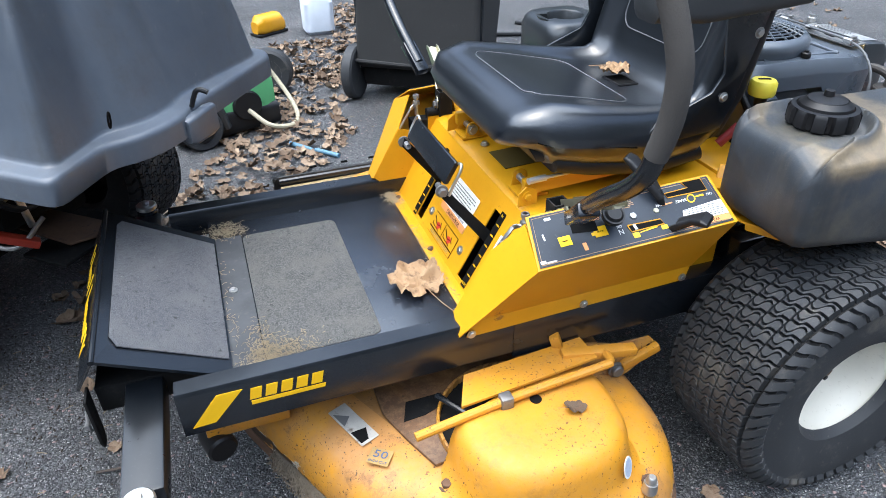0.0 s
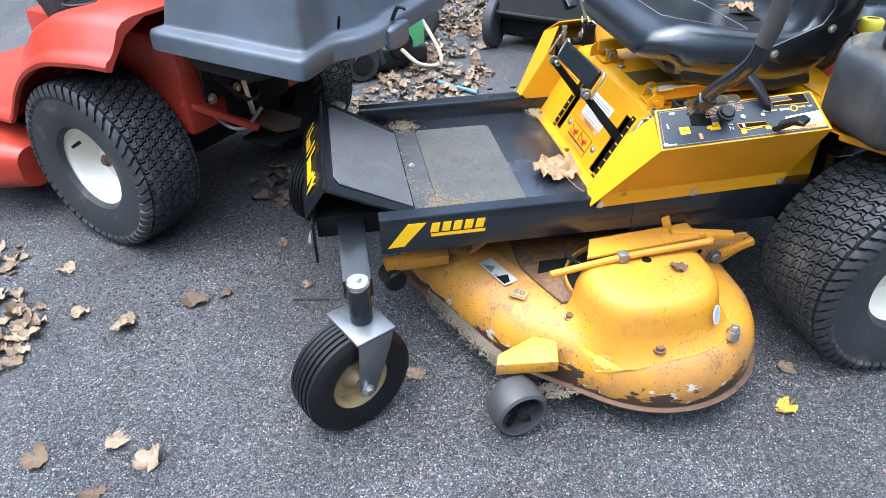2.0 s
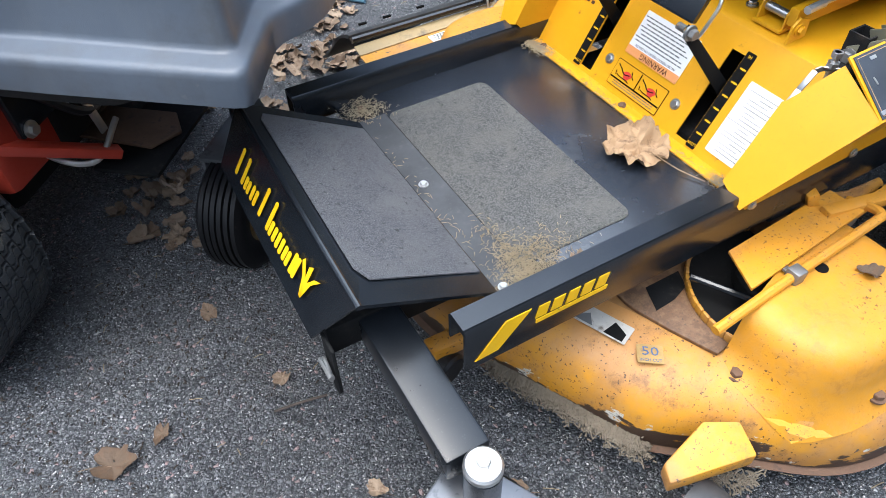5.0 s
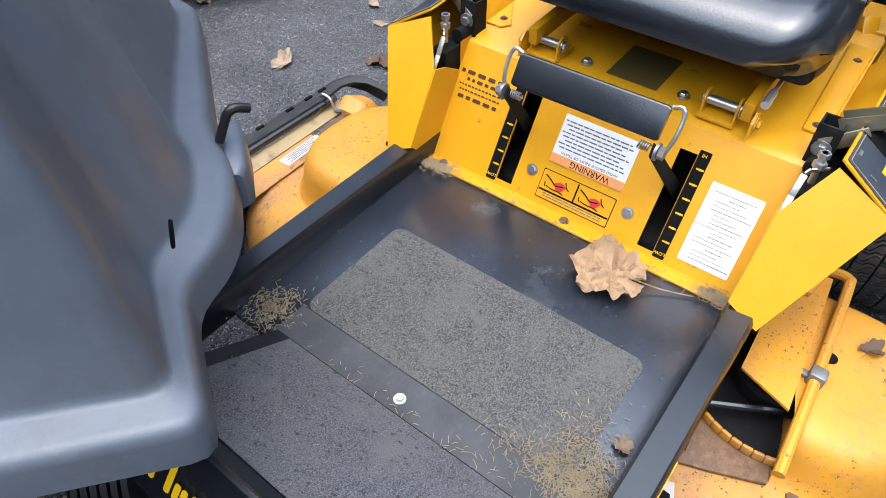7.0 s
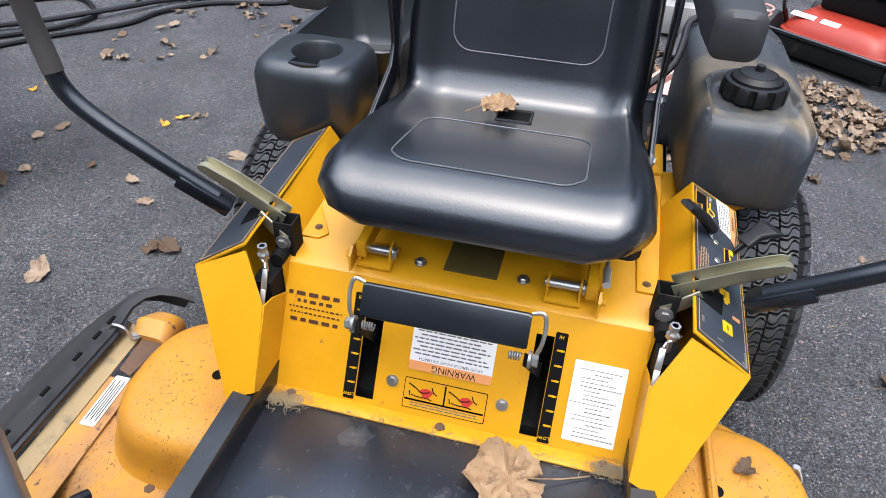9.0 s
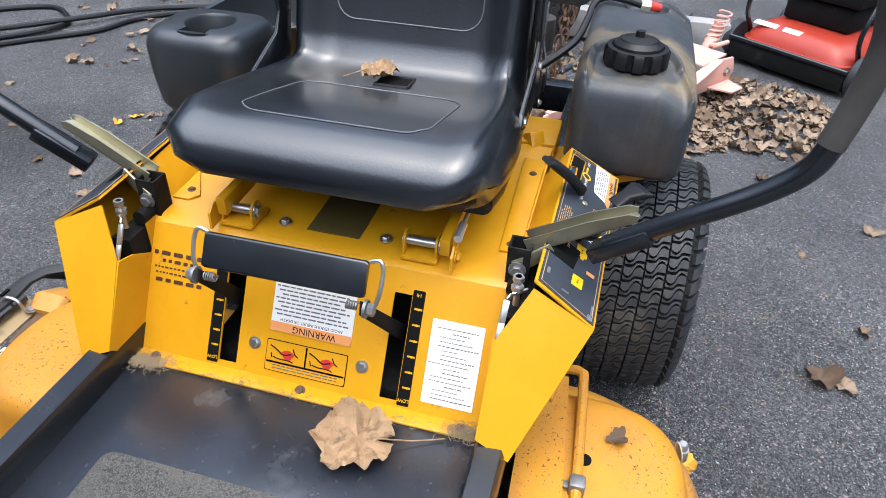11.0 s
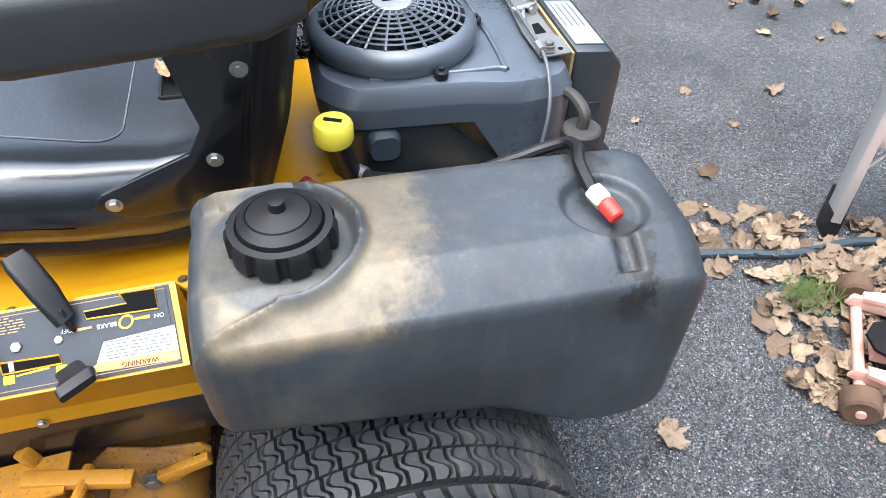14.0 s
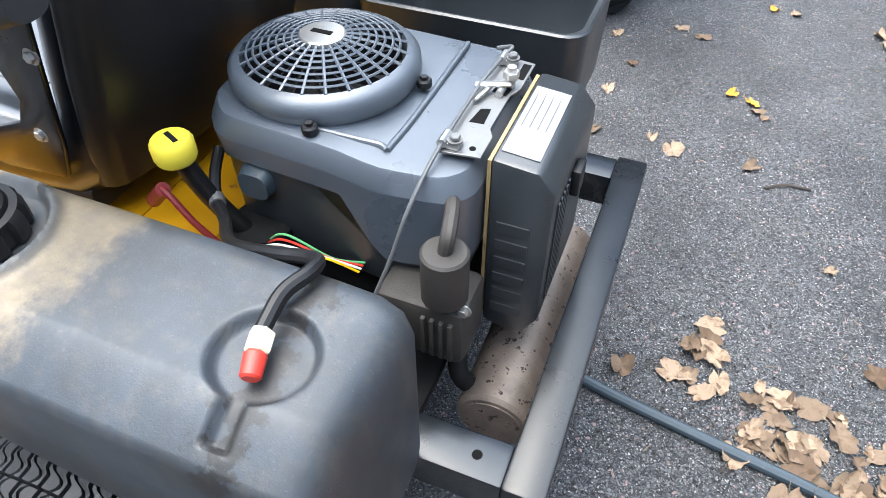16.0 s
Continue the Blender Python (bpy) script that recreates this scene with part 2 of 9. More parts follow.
# dirty metal; its near-black also fills gaps and openings as shade
DARK_METAL = surface("dirty_metal_and_shade", (0.010, 0.010, 0.010), 0.75, spec=0.15, var=0.4, grain=0.4, dirt=(0.04, 0.033, 0.026), dirt_amount=0.3)
BLACK_CLOTH = surface("black_woven_cloth", (0.02, 0.02, 0.02), 0.85, var=0.25, grain=0.5, grain_scale=900, dirt=(0.07, 0.065, 0.055), dirt_amount=0.2)
HOSE_BLUE = surface("blue_grey_hose", (0.032, 0.048, 0.062), 0.5, var=0.2, grain=0.1, dirt=(0.1, 0.09, 0.08), dirt_amount=0.2)
JUG = surface("milky_plastic", (0.6, 0.65, 0.72), 0.4, var=0.1, grain=0.05)
CLIPPINGS = surface("caked_grey_clippings", (0.17, 0.14, 0.10), 0.95, var=0.4, grain=0.3)
STRAW = surface("dry_grass", (0.33, 0.26, 0.16), 0.9, var=0.3, grain=0.2)
SOIL = surface("dark_soil", (0.055, 0.042, 0.032), 0.9, var=0.5, grain=0.4)
GRASS = surface("green_grass_blades", (0.1, 0.16, 0.035), 0.7, var=0.4, grain=0.1)
GREY_WHEEL = surface("scuffed_grey_plastic", (0.050, 0.051, 0.053), 0.5, var=0.3, grain=0.3, dirt=(0.03, 0.028, 0.025), dirt_amount=0.3, dirt_scale=20)
CHUTE = surface("weathered_black_rubber", (0.03, 0.03, 0.03), 0.6, var=0.3, grain=0.3, dirt=(0.12, 0.11, 0.09), dirt_amount=0.25)
BARK = surface("bark", (0.07, 0.055, 0.045), 0.9, var=0.4, grain=1.0, grain_scale=60)


def voronoi_node(nt, vec, scale, feature='F1'):
    n = nt.nodes.new("ShaderNodeTexVoronoi")
    n.feature = feature
    n.inputs["Scale"].default_value = scale
    nt.links.new(vec, n.inputs["Vector"])
    return n


def asphalt_material():
    """Worn asphalt: stones of two sizes in dark binder, pale chips, dusty patches."""
    m, nt, b = nodes_of("asphalt")
    v = coords(nt)
    warp = nt.nodes.new("ShaderNodeVectorMath")
    warp.operation = 'MULTIPLY_ADD'
    nz = nt.nodes.new("ShaderNodeTexNoise")
    nz.inputs["Scale"].default_value = 90
    nt.links.new(v, nz.inputs["Vector"])
    nt.links.new(nz.outputs["Color"], warp.inputs[0])
    warp.inputs[1].default_value = (0.010, 0.010, 0.010)
    nt.links.new(v, warp.inputs[2])
    w = warp.outputs[0]
    cells = voronoi_node(nt, w, 140)
    edge = voronoi_node(nt, w, 140, 'DISTANCE_TO_EDGE')
    fine = voronoi_node(nt, w, 360)
    sep = nt.nodes.new("ShaderNodeSeparateColor")
    nt.links.new(cells.outputs["Color"], sep.inputs[0])
    sepf = nt.nodes.new("ShaderNodeSeparateColor")
    nt.links.new(fine.outputs["Color"], sepf.inputs[0])
    stone = ramp(nt, sep.outputs[0], 0.0, 1.0, (0.062, 0.064, 0.069, 1), (0.30, 0.305, 0.315, 1))
    small = ramp(nt, sepf.outputs[0], 0.1, 1.0, (0.040, 0.042, 0.046, 1), (0.325, 0.33, 0.34, 1))
    c = mix(nt, ramp(nt, sep.outputs[2], 0.35, 0.5), stone, small)
    c = mix(nt, ramp(nt, sepf.outputs[1], 0.95, 0.956), c, (0.66, 0.655, 0.64))
    c = mix(nt, ramp(nt, sep.outputs[1], 0.975, 0.98), c, (0.48, 0.355, 0.34))
    gap = ramp(nt, edge.outputs["Distance"], 0.0, 0.12, (1, 1, 1, 1), (0, 0, 0, 1))
    c = mix(nt, calc(nt, 'MULTIPLY', gap, 0.85), c, (0.02, 0.02, 0.022))
    c = mix(nt, calc(nt, 'MULTIPLY', ramp(nt, noise_node(nt, v, 420, 4, 0.7), 0.44, 0.60), 0.35), c, (0.028, 0.029, 0.032))
    m2 = nt.nodes.new("ShaderNodeMix")
    m2.data_type, m2.blend_type = 'RGBA', 'MULTIPLY'
    m2.inputs[0].default_value = 1.0
    nt.links.new(c, m2.inputs[6])
    nt.links.new(ramp(nt, noise_node(nt, v, 2.2, 8, 0.62), 0.3, 0.72, (0.62, 0.62, 0.63, 1), (1.3, 1.29, 1.27, 1)), m2.inputs[7])
    dust = ramp(nt, noise_node(nt, v, 3.2, 8, 0.7), 0.55, 0.75)
    speck = calc(nt, 'MULTIPLY', dust, ramp(nt, noise_node(nt, v, 150, 3), 0.52, 0.60))
    c3 = mix(nt, speck, m2.outputs[2], (0.25, 0.23, 0.20))
    nt.links.new(c3, b.inputs["Base Color"])
    b.inputs["Roughness"].default_value = 0.52
    h = calc(nt, 'MINIMUM', calc(nt, 'MULTIPLY', edge.outputs["Distance"], 2.2), 0.7)
    h2 = calc(nt, 'ADD', h, calc(nt, 'MULTIPLY', calc(nt, 'SUBTRACT', 1.0, fine.outputs["Distance"]), 0.35))
    h3 = calc(nt, 'ADD', h2, calc(nt, 'MULTIPLY', noise_node(nt, v, 35, 4), 1.2))
    bump(nt, b, h3, 1.0, 0.009)
    return m


ASPHALT = asphalt_material()


def grip_material(name, lo, hi, dust):
    m, nt, b = nodes_of(name)
    v = coords(nt)
    grit = noise_node(nt, v, 480, 3)
    patch = noise_node(nt, v, 13, 7, 0.7)
    spots = noise_node(nt, v, 110, 5, 0.7)
    c = mix(nt, ramp(nt, grit, 0.42, 0.62), lo, hi)
    c = mix(nt, calc(nt, 'MULTIPLY', ramp(nt, patch, 0.45, 0.7), 0.8), c, dust)
    c = mix(nt, ramp(nt, spots, 0.6, 0.64), c, (0.016, 0.016, 0.016))
    c = mix(nt, ramp(nt, noise_node(nt, v, 420, 2), 0.7, 0.74), c, (0.3, 0.29, 0.27))
    nt.links.new(c, b.inputs["Base Color"])
    b.inputs["Roughness"].default_value = 0.7
    bump(nt, b, grit, 0.8, 0.002)
    return m


GRIP = grip_material("grit_tread_mat", (0.026, 0.026, 0.025), (0.115, 0.112, 0.104), (0.095, 0.09, 0.077))
GRIP_DARK = grip_material("dark_grit_mat", (0.034, 0.035, 0.040), (0.125, 0.125, 0.132), (0.10, 0.10, 0.10))


def tank_material():
    """Dark grey moulded plastic, bleached tan in a band beside the filler."""
    m, nt, b = nodes_of("bleached_tank_plastic")
    v = coords(nt)
    sep = nt.nodes.new("ShaderNodeSeparateXYZ")
    nt.links.new(v, sep.inputs[0])
    wob = noise_node(nt, v, 14, 5, 0.65)
    big = noise_node(nt, v, 4, 5)
    base = mix(nt, ramp(nt, big, 0.3, 0.7), (0.022, 0.028, 0.036), (0.048, 0.058, 0.072))
    # bleached outside the filler's lip, on the top and over the outer shoulder
    dx, dy = calc(nt, 'SUBTRACT', sep.outputs[0], 0.567), calc(nt, 'ADD', sep.outputs[1], 0.415)
    far = calc(nt, 'SQRT', calc(nt, 'ADD', calc(nt, 'MULTIPLY', dx, dx), calc(nt, 'MULTIPLY', dy, dy)))
    near = calc(nt, 'MULTIPLY', ramp(nt, far, 0.083, 0.089), ramp(nt, sep.outputs[0], 0.478, 0.50))
    fade = calc(nt, 'ADD', far, calc(nt, 'MULTIPLY', calc(nt, 'SUBTRACT', wob, 0.5), 0.11))
    mask = calc(nt, 'MULTIPLY', near, ramp(nt, fade, 0.135, 0.160, (1, 1, 1, 1), (0, 0, 0, 1)))
    low = calc(nt, 'ADD', sep.outputs[2], calc(nt, 'MULTIPLY', wob, 0.05))
    mask = calc(nt, 'MULTIPLY', mask, ramp(nt, low, 0.725, 0.752))
    tone = ramp(nt, noise_node(nt, v, 26, 6, 0.7), 0.25, 0.6, (0.5, 0.5, 0.5, 1), (1, 1, 1, 1))
    c = mix(nt, calc(nt, 'MULTIPLY', calc(nt, 'MULTIPLY', mask, tone), 0.85), base, (0.25, 0.192, 0.115))
    front = ramp(nt, sep.outputs[0], 0.5, 0.72, (1, 1, 1, 1), (0, 0, 0, 1))
    side = ramp(nt, noise_node(nt, v, 11, 6, 0.7), 0.42, 0.62)
    outer = ramp(nt, sep.outputs[1], -0.518, -0.495, (1, 1, 1, 1), (0, 0, 0, 1))
    front = calc(nt, 'MULTIPLY', front, ramp(nt, sep.outputs[0], 0.470, 0.49))
    mud = calc(nt, 'MULTIPLY', calc(nt, 'MULTIPLY', front, side), calc(nt, 'MULTIPLY', outer, 0.45))
    c = mix(nt, mud, c, (0.16, 0.13, 0.075))
    # a spill of fuel below the valve
    run = calc(nt, 'ABSOLUTE', calc(nt, 'SUBTRACT', sep.outputs[0], 0.922))
    run = calc(nt, 'ADD', run, calc(nt, 'MULTIPLY', calc(nt, 'SUBTRACT', noise_node(nt, v, 38, 5, 0.65), 0.5), 0.13))
    stain = calc(nt, 'MULTIPLY', ramp(nt, run, 0.012, 0.020, (1, 1, 1, 1), (0, 0, 0, 1)), ramp(nt, sep.outputs[2], 0.662, 0.690))
    c = mix(nt, calc(nt, 'MULTIPLY', stain, outer), c, (0.012, 0.012, 0.013))
    st = nt.nodes.new("ShaderNodeMapping")
    st.inputs["Scale"].default_value = (34, 34, 4)
    nt.links.new(v, st.inputs[0])
    rub = ramp(nt, noise_node(nt, st.outputs[0], 1.0, 6, 0.65), 0.5, 0.72)
    c = mix(nt, calc(nt, 'MULTIPLY', calc(nt, 'MULTIPLY', rub, outer), 0.4), c, (0.115, 0.10, 0.075))
    grime = ramp(nt, noise_node(nt, v, 7, 9, 0.72), 0.52, 0.66)
    c = mix(nt, calc(nt, 'MULTIPLY', grime, 0.45), c, (0.018, 0.018, 0.018))
    splash = ramp(nt, noise_node(nt, v, 5, 9, 0.75), 0.42, 0.6)
    c = mix(nt, calc(nt, 'MULTIPLY', calc(nt, 'MULTIPLY', splash, outer), 0.5), c, (0.022, 0.021, 0.018))
    dust = ramp(nt, noise_node(nt, v, 230, 3), 0.62, 0.7)
    c = mix(nt, calc(nt, 'MULTIPLY', dust, 0.12), c, (0.2, 0.19, 0.17))
    nt.links.new(c, b.inputs["Base Color"])
    rr = nt.nodes.new("ShaderNodeMapRange")
    rr.inputs["To Min"].default_value = 0.38
    rr.inputs["To Max"].default_value = 0.62
    nt.links.new(noise_node(nt, v, 12, 7, 0.7), rr.inputs["Value"])
    nt.links.new(rr.outputs[0], b.inputs["Roughness"])
    b.inputs["Specular IOR Level"].default_value = 0.6
    bump(nt, b, noise_node(nt, v, 500, 3), 0.25, 0.001)
    return m


TANK = tank_material()


def hood_material():
    m, nt, b = nodes_of("scuffed_grey_hood_plastic")
    v = coords(nt)
    big = noise_node(nt, v, 3, 6, 0.6)
    st = nt.nodes.new("ShaderNodeMapping")
    st.inputs["Scale"].default_value = (30, 30, 2)
    nt.links.new(v, st.inputs[0])
    streak = noise_node(nt, st.outputs[0], 1.0, 4)
    c = mix(nt, ramp(nt, big, 0.3, 0.75), (0.044, 0.053, 0.069), (0.115, 0.135, 0.165))
    c = mix(nt, calc(nt, 'MULTIPLY', ramp(nt, noise_node(nt, v, 6, 6, 0.7), 0.48, 0.66), 0.55), c, (0.042, 0.040, 0.039))
    c = mix(nt, calc(nt, 'MULTIPLY', ramp(nt, streak, 0.5, 0.75), 0.18), c, (0.13, 0.14, 0.15))
    scuff = ramp(nt, noise_node(nt, v, 26, 9, 0.75), 0.62, 0.70)
    c = mix(nt, calc(nt, 'MULTIPLY', scuff, 0.5), c, (0.16, 0.16, 0.16))
    nt.links.new(c, b.inputs["Base Color"])
    rr = nt.nodes.new("ShaderNodeMapRange")
    rr.inputs["To Min"].default_value = 0.26
    rr.inputs["To Max"].default_value = 0.52
    nt.links.new(noise_node(nt, v, 9, 6, 0.7), rr.inputs["Value"])
    nt.links.new(rr.outputs[0], b.inputs["Roughness"])
    b.inputs["Specular IOR Level"].default_value = 0.5
    bump(nt, b, noise_node(nt, v, 600, 3), 0.2, 0.001)
    return m


HOOD = hood_material()


def leaf_material(name, a, bcol):
    m, nt, b = nodes_of(name)
    v = coords(nt)
    info = nt.nodes.new("ShaderNodeObjectInfo")
    geo = nt.nodes.new("ShaderNodeNewGeometry")
    rnd = calc(nt, 'FRACT', calc(nt, 'ADD', info.outputs["Random"], geo.outputs["Random Per Island"]))
    c = mix(nt, rnd, a, bcol)
    c = mix(nt, ramp(nt, noise_node(nt, v, 60, 5, 0.7), 0.5, 0.72), c, (0.12, 0.07, 0.04))
    nt.links.new(c, b.inputs["Base Color"])
    b.inputs["Roughness"].default_value = 0.75
    b.inputs["Specular IOR Level"].default_value = 0.25
    bump(nt, b, noise_node(nt, v, 140, 4), 0.5, 0.003)
    return m


LEAF_BROWN = leaf_material("dry_leaf", (0.085, 0.056, 0.036), (0.31, 0.232, 0.16))
LEAF_WARM = leaf_material("warm_dry_leaf", (0.28, 0.18, 0.10), (0.37, 0.245, 0.135))
LEAF_YELLOW = leaf_material("yellow_leaf", (0.62, 0.36, 0.05), (0.7, 0.33, 0.03))


# ---- mesh tools ----
def V(*a):
    return Vector(a)


def to_mesh(name, bm, mat, smooth=True, angle=35):
    bmesh.ops.recalc_face_normals(bm, faces=bm.faces)
    me = bpy.data.meshes.new(name)
    bm.to_mesh(me)
    bm.free()
    me.materials.append(mat)
    if smooth:
        me.polygons.foreach_set("use_smooth", [True] * len(me.polygons))
        me.set_sharp_from_angle(angle=radians(angle))
    return me


def part(name, bm, mat, parent, label="", smooth=True, angle=35):
    ob = new(name, to_mesh(name, bm, mat, smooth, angle))
    ob.parent = parent
    if label:
        tagged(ob, label)
    return ob


def thing(name, label, category, m=None, group="", kind=""):
    ob = new(name)
    ob.empty_display_size = 0.1
    if m is not None:
        ob.matrix_world = m
    return tagged(ob, label, category, group, kind)


def solo(name, bm, mat, label, category, m=None, group="", kind="", smooth=True, angle=35):
    ob = new(name, to_mesh(name, bm, mat, smooth, angle))
    if m is not None:
        ob.matrix_world = m
    return tagged(ob, label, category, group, kind)


def join(*bms):
    out = bmesh.new()
    for b in bms:
        tmp = bpy.data.meshes.new("tmp")
        b.to_mesh(tmp)
        b.free()
        out.from_mesh(tmp)
        bpy.data.meshes.remove(tmp)
    return out


def moved(bm, m):
    bmesh.ops.transform(bm, matrix=m, verts=bm.verts)
    return bm


def box(x0, x1, y0, y1, z0, z1, bev=0.004, seg=2):
    bm = bmesh.new()
    bmesh.ops.create_cube(bm, size=1.0)
    for v in bm.verts:
        v.co = Vector((x0 + (v.co.x + .5) * (x1 - x0), y0 + (v.co.y + .5) * (y1 - y0), z0 + (v.co.z + .5) * (z1 - z0)))
    if bev:
        bmesh.ops.bevel(bm, geom=bm.edges[:], offset=bev, segments=seg, affect='EDGES', profile=0.5)
    return bm


def bar(p0, p1, w, h, bev=0.003, up=(0, 0, 1)):
    """A square bar from p0 to p1, w across and h along up."""
    p0, p1 = Vector(p0), Vector(p1)
    d = (p1 - p0).normalized()
    s = d.cross(Vector(up)).normalized()
    u = s.cross(d)
    bm = box(0, (p1 - p0).length, -w / 2, w / 2, -h / 2, h / 2, bev)
    m = Matrix((d, -s, u)).transposed().to_4x4()
    m.translation = p0
    return moved(bm, m)


def rings(rs, cap=True, closed=False):
    """Skins a row of rings of points."""
    bm = bmesh.new()
    vs = [[bm.verts.new(p) for p in r] for r in rs]
    n = len(vs[0])
    pairs = list(zip(vs, vs[1:])) + ([(vs[-1], vs[0])] if closed else [])
    for a, b in pairs:
        for i in range(n):
            j = (i + 1) % n
            bm.faces.new((a[i], a[j], b[j], b[i]))
    if cap and not closed:
        bm.faces.new(vs[0][::-1])
        bm.faces.new(vs[-1])
    return bm


def frame_of(d):
    d = Vector(d).normalized()
    u = Vector((0, 0, 1)) if abs(d.z) < 0.95 else Vector((1, 0, 0))
    s = d.cross(u).normalized()
    return s, s.cross(d).normalized(), d


def cyl(p0, p1, r, r2=None, n=20, bev=0.0):
    p0, p1 = Vector(p0), Vector(p1)
    r2 = r if r2 is None else r2
    s, u, d = frame_of(p1 - p0)
    circ = [(math.cos(2 * math.pi * k / n), math.sin(2 * math.pi * k / n)) for k in range(n)]
    st = [(p0, r), (p1, r2)]
    if bev:
        st = [(p0, r - bev), (p0 + d * bev, r), (p1 - d * bev, r2), (p1, r2 - bev)]
    return rings([[p + s * (c * q) + u * (k * q) for c, k in circ] for p, q in st])


def bolt(p, d, r=0.008, h=0.006):
    d = Vector(d).normalized()
    p = Vector(p)
    return join(cyl(p, p + d * h * 0.3, r * 1.45, n=12), cyl(p + d * h * 0.3, p + d * h, r, n=6, bev=0.001))


def smooth_path(pts, step=8):
    """A Catmull-Rom line through the points."""
    P = [Vector(p) for p in pts]
    P = [P[0] * 2 - P[1]] + P + [P[-1] * 2 - P[-2]]
    out = []
    for a, b, c, d in zip(P, P[1:], P[2:], P[3:]):
        for k in range(step):
            t = k / step
            out.append(0.5 * (2 * b + (c - a) * t + (2 * a - 5 * b + 4 * c - d) * t * t + (3 * b - a - 3 * c + d) * t ** 3))
    out.append(P[-2])
    return out


def tube(pts, r, n=12, smooth=True, step=8, r_end=None):
    P = smooth_path(pts, step) if smooth else [Vector(p) for p in pts]
    rs = []
    s = None
    for i, p in enumerate(P):
        d = (P[min(i + 1, len(P) - 1)] - P[max(i - 1, 0)]).normalized()
        if s is None:
            s, u, _ = frame_of(d)
        s = (s - d * s.dot(d)).normalized()
        u = s.cross(d)
        q = r if r_end is None else r + (r_end - r) * i / (len(P) - 1)
        rs.append([p + s * (q * math.cos(2 * math.pi * k / n)) + u * (q * math.sin(2 * math.pi * k / n)) for k in range(n)])
    return rings(rs)


def lathe(profile, n=48, axis="y", closed=False, cap=True):
    """Turns (radius, along) pairs round an axis."""
    rs = []
    for r, a in profile:
        ring = []
        for k in range(n):
            c, s = r * math.cos(2 * math.pi * k / n), r * math.sin(2 * math.pi * k / n)
            ring.append(V(c, a, s) if axis == "y" else V(c, s, a) if axis == "z" else V(a, c, s))
        rs.append(ring)
    return rings(rs, cap=cap and not closed, closed=closed)


def rrect(w, h, r, n=5):
    """Points of a rounded rectangle about 0, 0."""
    out = []
    for cx, cy, a0 in ((w / 2 - r, h / 2 - r, 0), (-w / 2 + r, h / 2 - r, 90), (-w / 2 + r, -h / 2 + r, 180), (w / 2 - r, -h / 2 + r, 270)):
        for k in range(n + 1):
            a = radians(a0 + 90 * k / n)
            out.append((cx + r * math.cos(a), cy + r * math.sin(a)))
    return out


def prism(poly, vec, bev=0.0, seg=2):
    """A polygon of 3D points pushed along vec."""
    vec = Vector(vec)
    a = [Vector(p) for p in poly]
    bm = rings([a, [p + vec for p in a]])
    if bev:
        bmesh.ops.recalc_face_normals(bm, faces=bm.faces)
        bmesh.ops.bevel(bm, geom=bm.edges[:], offset=bev, segments=seg, affect='EDGES', profile=0.5)
    return bm


def sheet(poly, t=0.003, flip=False, bev=0.0):
    """A plate of thickness t whose visible face is poly."""
    a = [Vector(p) for p in poly]
    n = (a[1] - a[0]).cross(a[2] - a[0]).normalized() * (-t if flip else t)
    return prism(a, -n, bev)


def loft_box(stations, n=5):
    """Rings of rounded rectangles. Station: origin, axis u, axis v, w, h, r."""
    rs = []
    for o, u, v, w, h, r in stations:
        o, u, v = Vector(o), Vector(u), Vector(v)
        rs.append([o + u * a + v * b for a, b in rrect(w, h, min(r, w * 0.49, h * 0.49), n)])
    return rings(rs)


def text_mesh(body, size, m, mat, name, parent=None, depth=0.0004, label="", squeeze=1.0):
    cu = bpy.data.curves.new(name, 'FONT')
    cu.body, cu.size, cu.extrude = body, size, depth
    cu.align_x, cu.align_y = 'CENTER', 'CENTER'
    cu.resolution_u = 2
    tmp = bpy.data.objects.new("tmp", cu)
    me = bpy.data.meshes.new_from_object(tmp)
    bpy.data.objects.remove(tmp)
    me.transform(m @ Matrix.Diagonal((squeeze, 1, 1, 1)))
    me.materials.append(mat)
    me.name = name
    ob = new(name, me)
    ob.parent = parent
    if label:
        tagged(ob, label)
    return ob


def plane_frame(o, u, v):
    """A matrix whose x and y axes run along u and v, at o."""
    u, v = Vector(u).normalized(), Vector(v).normalized()
    n = u.cross(v).normalized()
    v = n.cross(u)
    m = Matrix((u, v, n)).transposed().to_4x4()
    m.translation = Vector(o)
    return m


def flat(m, w, h, t=0.0012, x=0.0, y=0.0, r=0.002):
    """A thin rounded label in the plane m."""
    pts = [m @ Vector((x + a, y + b, 0)) for a, b in rrect(w, h, r, 2)]
    n = m.to_3x3() @ Vector((0, 0, t))
    return rings([pts, [p + n for p in pts]])


# ---- ground ----
def make_ground():
    bm = bmesh.new()
    s = 400
    vs = [bm.verts.new(p) for p in ((-s, -s, 0), (s, -s, 0), (s, s, 0), (-s, s, 0))]
    bm.faces.new(vs)
    ob = solo("ground", bm, ASPHALT, "dark worn asphalt driveway with pale stone specks", "ground", kind="structure", smooth=False)
    return ob


make_ground()


